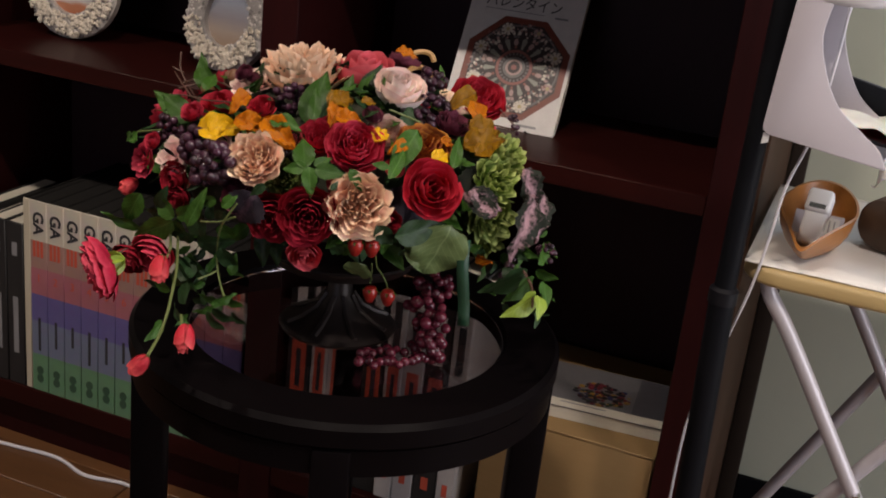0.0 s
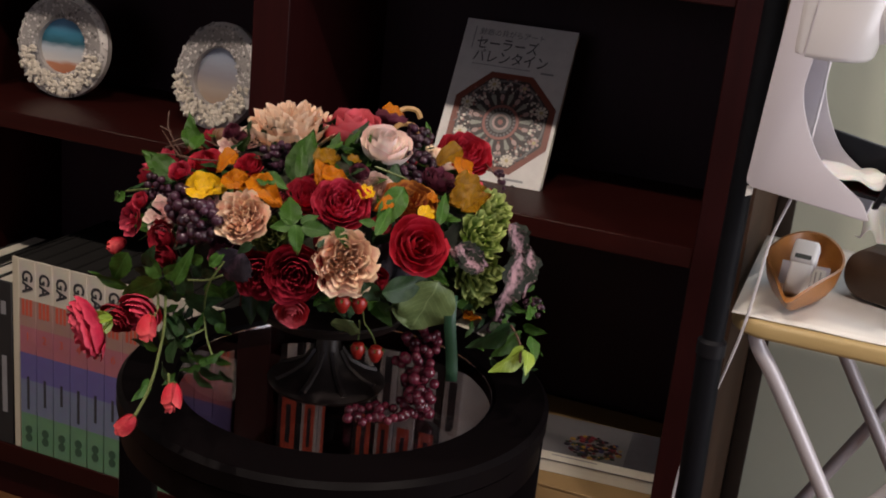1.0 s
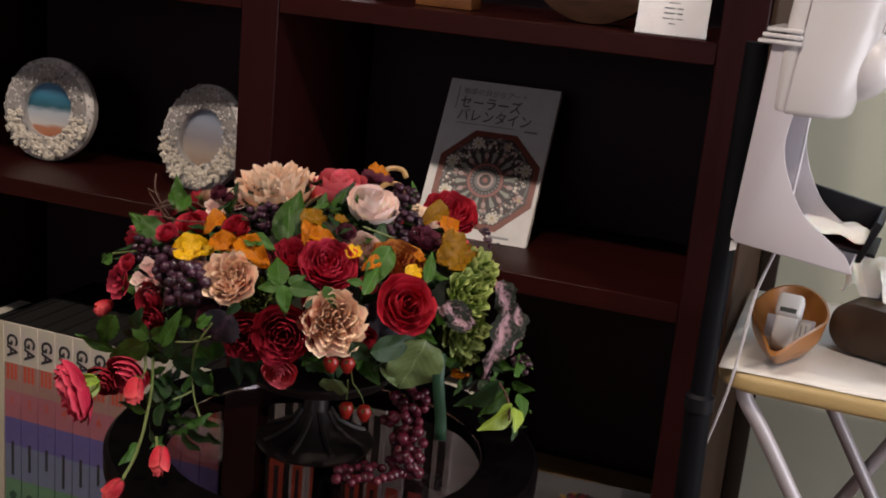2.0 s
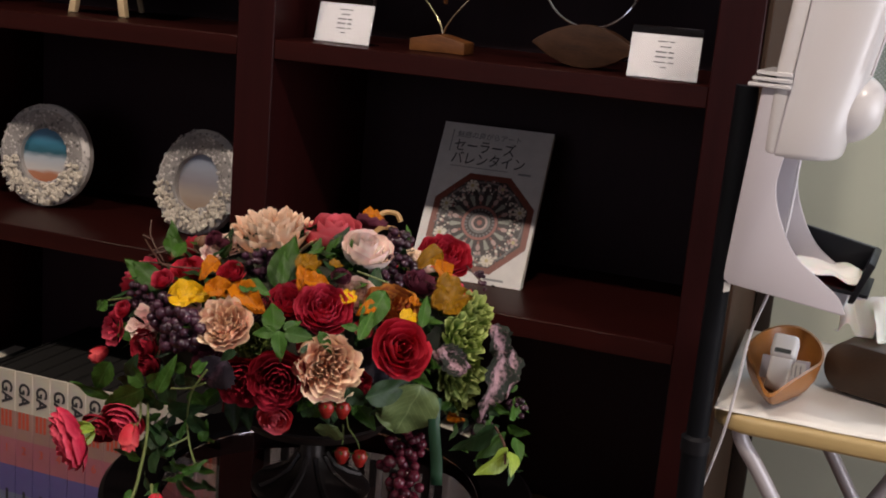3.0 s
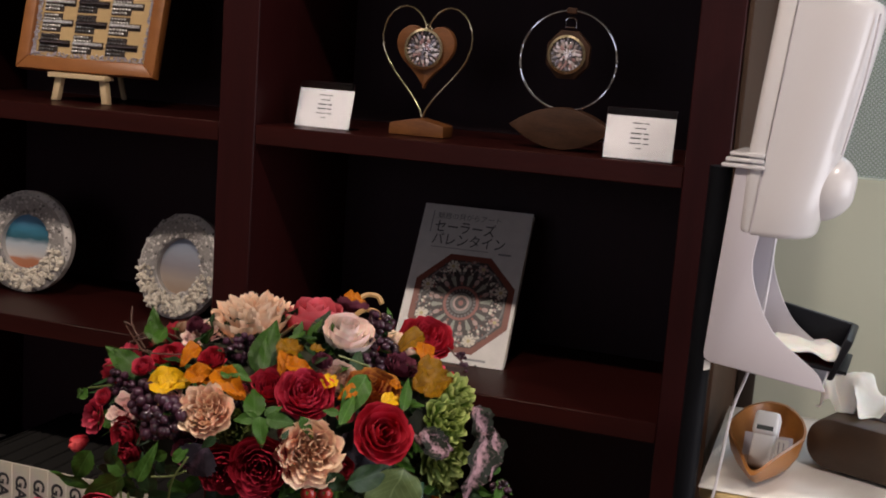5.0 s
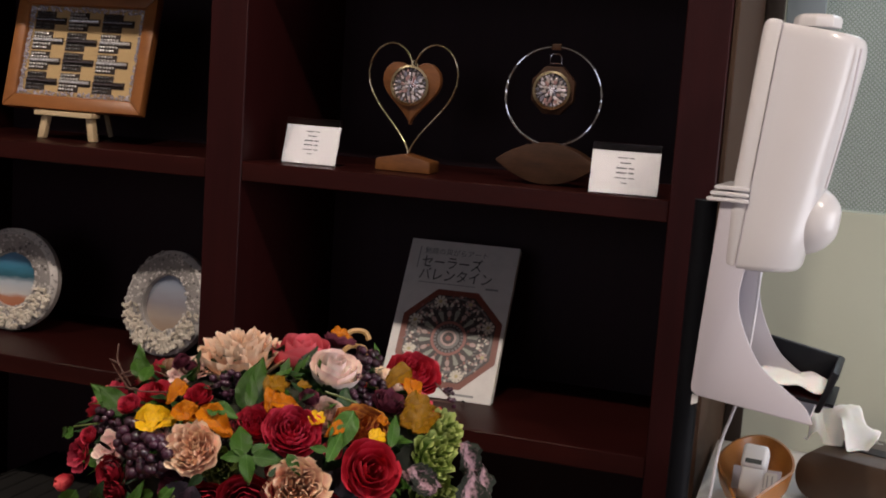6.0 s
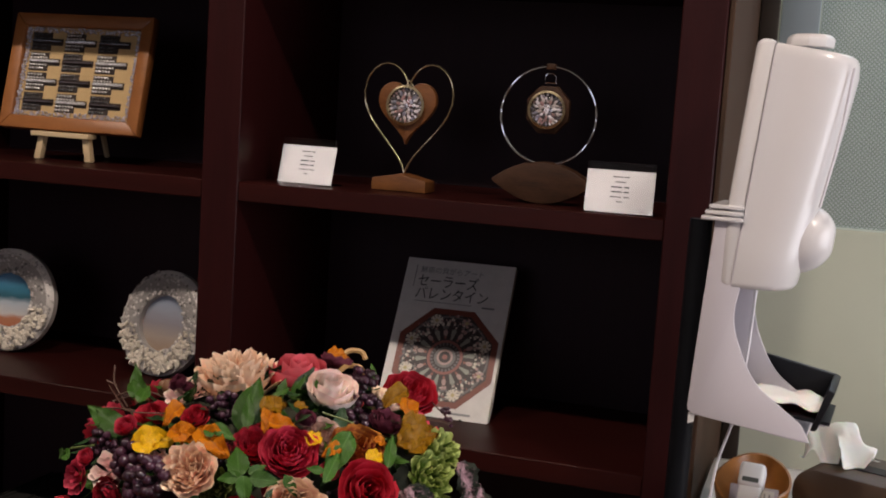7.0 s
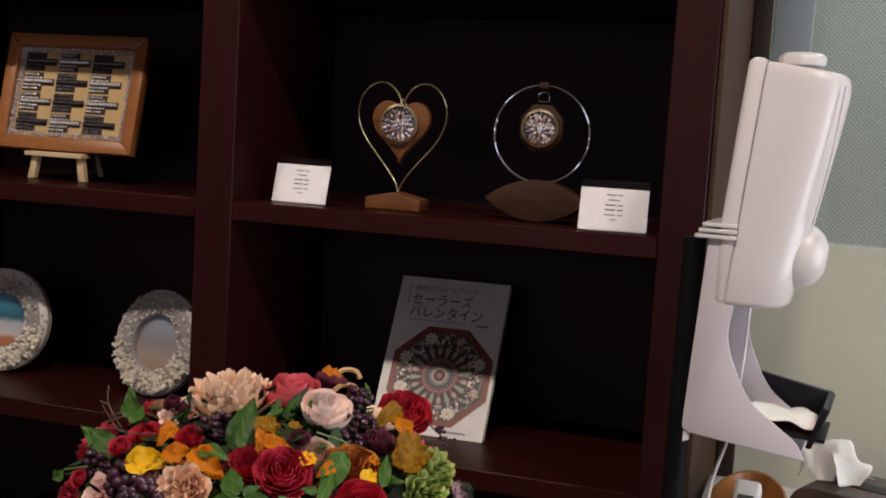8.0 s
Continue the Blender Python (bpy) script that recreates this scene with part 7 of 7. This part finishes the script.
part("pole_upper", tube([Vector((0.452, 1.188, 0.6205)), Vector((0.4535, 1.190, 1.072))], 0.0135, 20), M_BLACKMETAL, dsp, "thinner upper pole tube")
part("collar", lathe([(0.0135, -0.012), (0.0185, -0.012), (0.0185, 0.006), (0.0135, 0.010), (0.0135, -0.012)], 24, centre=(0.452, 1.188, 0.625)), M_BLACKP, pole)
part("base_plate", lathe([(0, 0), (0.13, 0), (0.13, 0.006), (0.12, 0.009), (0, 0.009)], 40, centre=(0.470, 1.188, FLOOR)), M_BLACKMETAL, pole)
part("screw_tab", slab([(0.4665, 0.846), (0.4735, 0.846), (0.4735, 0.836), (0.4665, 0.833)], Y0 + 0.006, Y0 + 0.009), M_PAPER, dsp, "small white tab")
tow = bmesh.new()
N = 14
grid = [[tow.verts.new((0.535 + 0.078 * i / N, Y0 + 0.012 + 0.085 * j / N, 0.876 - 0.006 * i / N + 0.004 * math.sin(i * 0.9 + j * 0.35) * (i / N) + 0.003 * math.sin(j * 0.9))) for j in range(N + 1)] for i in range(N + 1)]
for i in range(N):
    for j in range(N):
        tow.faces.new((grid[i][j], grid[i + 1][j], grid[i + 1][j + 1], grid[i][j + 1]))
pt = thing("paper_towel", TURNED, "crumpled white paper towel in the drip tray", "paper towel")
part("sheet", tow, M_TISSUE, pt).modifiers.new("thick", "SOLIDIFY").thickness = 0.001
cb = thing("power_cable", pose(0, 0, 0), "thin white power cable hanging from the dispenser", "cable")
part("lead", tube(smooth_path([(0.528, 1.20, 1.00), (0.526, 1.20, 0.93), (0.519, 1.19, 0.846), (0.503, 1.18, 0.78), (0.496, 1.19, 0.71), (0.487, 1.20, 0.64), (0.467, 1.22, 0.545), (0.452, 1.23, 0.48), (0.440, 1.23, 0.417), (0.438, 1.23, 0.30), (0.442, 1.225, 0.10), (0.45, 1.21, FLOOR + 0.012)], 8), 0.0019, 8), M_CABLE, cb)
cb2 = thing("floor_cable", pose(0, 0, 0), "white cable lying on the oak floor", "cable")
part("lead", tube(smooth_path([(-1.3, 1.24, FLOOR + 0.004), (-0.95, 1.27, FLOOR + 0.004), (-0.78, 1.281, FLOOR + 0.004), (-0.662, 1.292, FLOOR + 0.004), (-0.582, 1.271, FLOOR + 0.004), (-0.495, 1.284, FLOOR + 0.004), (-0.38, 1.25, FLOOR + 0.004), (-0.2, 1.2, FLOOR + 0.004)], 8), 0.0035, 8), M_CABLE, cb2)

# ---- folding board table ----
brd = thing("folding_table", pose(0, 0, FLOOR), "folding table with pale wood edging and silver crossed legs", "table")
BZ = 0.672 - FLOOR
out = [(x + 0.92, z + 1.395) for x, z in round_outline(0.90, 0.41, 0.05, 6)]
bm = bmesh.new()
f = bm.faces.new([bm.verts.new((x, y, BZ - 0.026)) for x, y in out])
rr = bmesh.ops.extrude_face_region(bm, geom=[f])
bmesh.ops.translate(bm, vec=(0, 0, 0.024), verts=[v for v in rr["geom"] if isinstance(v, bmesh.types.BMVert)])
bmesh.ops.recalc_face_normals(bm, faces=bm.faces)
bmesh.ops.bevel(bm, geom=[e for e in bm.edges if e.calc_face_angle(0) > 1.2], offset=0.007, segments=3, affect="EDGES", profile=0.5)
part("board", bm, M_EDGE, brd, "pale wood-edged board")
for y, k, top, foot in ((1.215, 0, 0.807, 0.400), (1.50, 1, 0.780, 0.456)):
    d = 0.048 * k
    part("leg", tube(smooth_path([(0.505 + d, y, BZ - 0.026), (0.512 + d, y, BZ - 0.045), (0.56 + d, y, BZ - 0.115), (0.75 + d, y, BZ - 0.42), (0.93 + d, y, 0.008)], 6), 0.0100, 12), M_TUBE, brd)
    part("leg", tube(smooth_path([(top, y + 0.024, BZ - 0.026), (top - 0.006, y + 0.024, BZ - 0.04), (0.5 * (top + foot), y + 0.024, 0.5 * BZ - 0.01), (foot, y + 0.024, 0.008)], 6), 0.0100, 12), M_TUBE, brd)
part("pivot", tube([Vector((0.668, 1.198, 0.42)), Vector((0.668, 1.245, 0.42))], 0.006, 10), M_CHROME, brd, "steel pivot bolt")
part("cross_bar", tube([Vector((0.925, 1.215, 0.02)), Vector((0.925, 1.52, 0.02))], 0.010, 10), M_TUBE, brd)
cloth = bmesh.new()
NX, NY = 40, 20
gr = []
for i in range(NX + 1):
    row = []
    for j in range(NY + 1):
        x, y = 0.472 + 0.86 * i / NX, 1.197 + 0.395 * j / NY
        row.append(cloth.verts.new((x, y, BZ - 0.0005 + 0.0012 * noise.noise((x * 14, y * 14, 0)) + 0.0012)))
    gr.append(row)
for i in range(NX):
    for j in range(NY):
        cloth.faces.new((gr[i][j], gr[i + 1][j], gr[i + 1][j + 1], gr[i][j + 1]))
tc_ = thing("table_cover", pose(0, 0, FLOOR), "creased white paper cover spread over the folding table", "table cover")
part("sheet", cloth, M_CLOTH, tc_).modifiers.new("thick", "SOLIDIFY").thickness = 0.0012

# ---- leaf-shaped wooden bowl ----
bowl = thing("leaf_bowl", pose(0.541, 1.297, 0.677, 0, 0, -3), "leaf-shaped acacia wood bowl with a pointed tip", "bowl")


def leaf_ring(scale, z):
    """The bowl's outline: round at the back and pointed at the front."""
    out = []
    for i in range(48):
        t = 2 * math.pi * i / 48
        fb = math.cos(t)
        w = 0.049 * math.sin(t) * (1 - 0.30 * max(0.0, -fb) ** 2) * (1.0 + 0.10 * max(0.0, fb))
        out.append((w * (1 - 0.30 * max(0.0, -fb)) * scale, (0.104 * fb - 0.016 * max(0.0, -fb) ** 5) * scale, z))
    return out


bm = bmesh.new()
rings = [[bm.verts.new(p) for p in leaf_ring(s, z + 0.0)] for s, z in ((0.50, 0.0), (0.72, 0.010), (0.88, 0.024), (1.0, 0.050), (0.94, 0.051), (0.80, 0.027), (0.62, 0.013), (0.42, 0.008))]
for rg in rings[3:5]:
    for v in rg:
        v.co.z += 0.016 * max(0.0, v.co.y / 0.11) ** 2 - 0.018 * max(0.0, -v.co.y / 0.11) ** 2
for a, b in zip(rings, rings[1:]):
    for i in range(48):
        bm.faces.new((a[i], a[(i + 1) % 48], b[(i + 1) % 48], b[i]))
bm.faces.new(rings[0])
bm.faces.new(rings[-1])
bmesh.ops.recalc_face_normals(bm, faces=bm.faces)
part("hollow_body", bm, M_BOWL, bowl)
M_THERM = material("bright white plastic", (0.86, 0.85, 0.83), 0.35, (0.82, 0.81, 0.79), 5, bump=0.02, mix=0.4)
therm = thing("handheld_thermometer", pose(0.537, 1.262, 0.691, -38, 0, -6) @ Matrix.Scale(0.9, 4), "white handheld thermometer with a small grey display standing in the bowl", "thermometer")
part("housing", box(-0.0155, 0.0155, -0.002, 0.020, 0.0, 0.060, 0.004, 3), M_THERM, therm)
head = part("head", box(-0.0180, 0.0180, -0.008, 0.022, 0.048, 0.084, 0.006, 3), M_THERM, therm)
part("display", box(-0.0115, 0.0115, -0.0087, -0.0079, 0.0525, 0.0595, 0.0003, 1), M_DISPLAY, head, "small grey display")
lf = thing("leaflet", pose(0.5445, 1.320, 0.701, 45, 0, 0), "small printed leaflet behind a thermometer in the wooden bowl", "leaflet")
part("sheet", box(-0.031, 0.031, -0.017, 0.017, 0, 0.001), M_GREYP, lf)
part("printed_panel", box(0.004, 0.026, -0.013, 0.013, 0.0011, 0.0013), M_PAPER, lf, "white printed panel")
for x in (0.008, 0.013, 0.019):
    part("print_bar", box(x, x + 0.0016, -0.009, 0.008, 0.0014, 0.0016), M_GREYINK, lf)

# ---- tissue box ----
tb = thing("tissue_box", pose(0.738, 1.358, 0.677, 0, 0, -22), "brown leatherette tissue box cover with rounded ends", "tissue box")
bm = slab(round_outline(0.27, 0.068, 0.032, 8), -0.06, 0.07, 0.004)
bmesh.ops.translate(bm, verts=bm.verts, vec=(0, 0, 0.034))
part("cover", bm, M_LEATHER, tb)
part("slot", box(-0.115, 0.075, -0.012, 0.018, 0.0683, 0.0692, 0.0004, 1), M_BLACKP, tb)
ti = thing("tissue", pose(0.645, 1.400, 0.744, 0, 0, -22), "crumpled white tissue pulled from its box", "tissue")
bm = bmesh.new()
N = 34
gr = []
for i in range(N + 1):
    row = []
    for j in range(N + 1):
        u, v = 2 * i / N - 1, 2 * j / N - 1
        ridge = 0.054 - 0.020 * abs(u + 0.15) ** 1.6 + 0.005 * math.sin(5.0 * u + 0.6)
        x = 0.044 * u + 0.007 * math.sin(4.2 * v + 2.0 * u)
        fold = 0.5 + 0.5 * math.sin(6.3 * u + 1.3 * v + 0.5)
        y = 0.030 * math.copysign(abs(v) ** 0.8, v) * (0.45 + 0.75 * fold) + 0.006 * math.sin(8 * u)
        drop = 0.060 * abs(v) ** 1.5 * (0.45 + 0.75 * (1 - fold) * (1 if v < 0 else 0.6))
        z = ridge - drop + 0.0035 * noise.noise((u * 4, v * 4, 1.7)) + 0.0018 * noise.noise((u * 11, v * 11, 4.2))
        row.append(bm.verts.new((x, y, max(z, 0.0025 + 0.001 * abs(u)))))
    gr.append(row)
for i in range(N):
    for j in range(N):
        bm.faces.new((gr[i][j], gr[i + 1][j], gr[i + 1][j + 1], gr[i][j + 1]))
part("sheet", bm, M_TISSUE, ti).modifiers.new("thick", "SOLIDIFY").thickness = 0.0006

# ---- floor planks ----
row, y = 0, -2.65
while y < WALL_Y:
    x = -2.70
    first = 0.44 if row % 2 else 0.88
    while x < 2.28:
        length = min(first if x < -2.69 else 0.88, 2.30 - x)
        p = new("plank", plank_me)
        p.parent = floor_ob
        p.location, p.scale = (x + length / 2, y, FLOOR), (length / 0.882, 1, 1)
        x += length
    y += PLANK_W
    row += 1
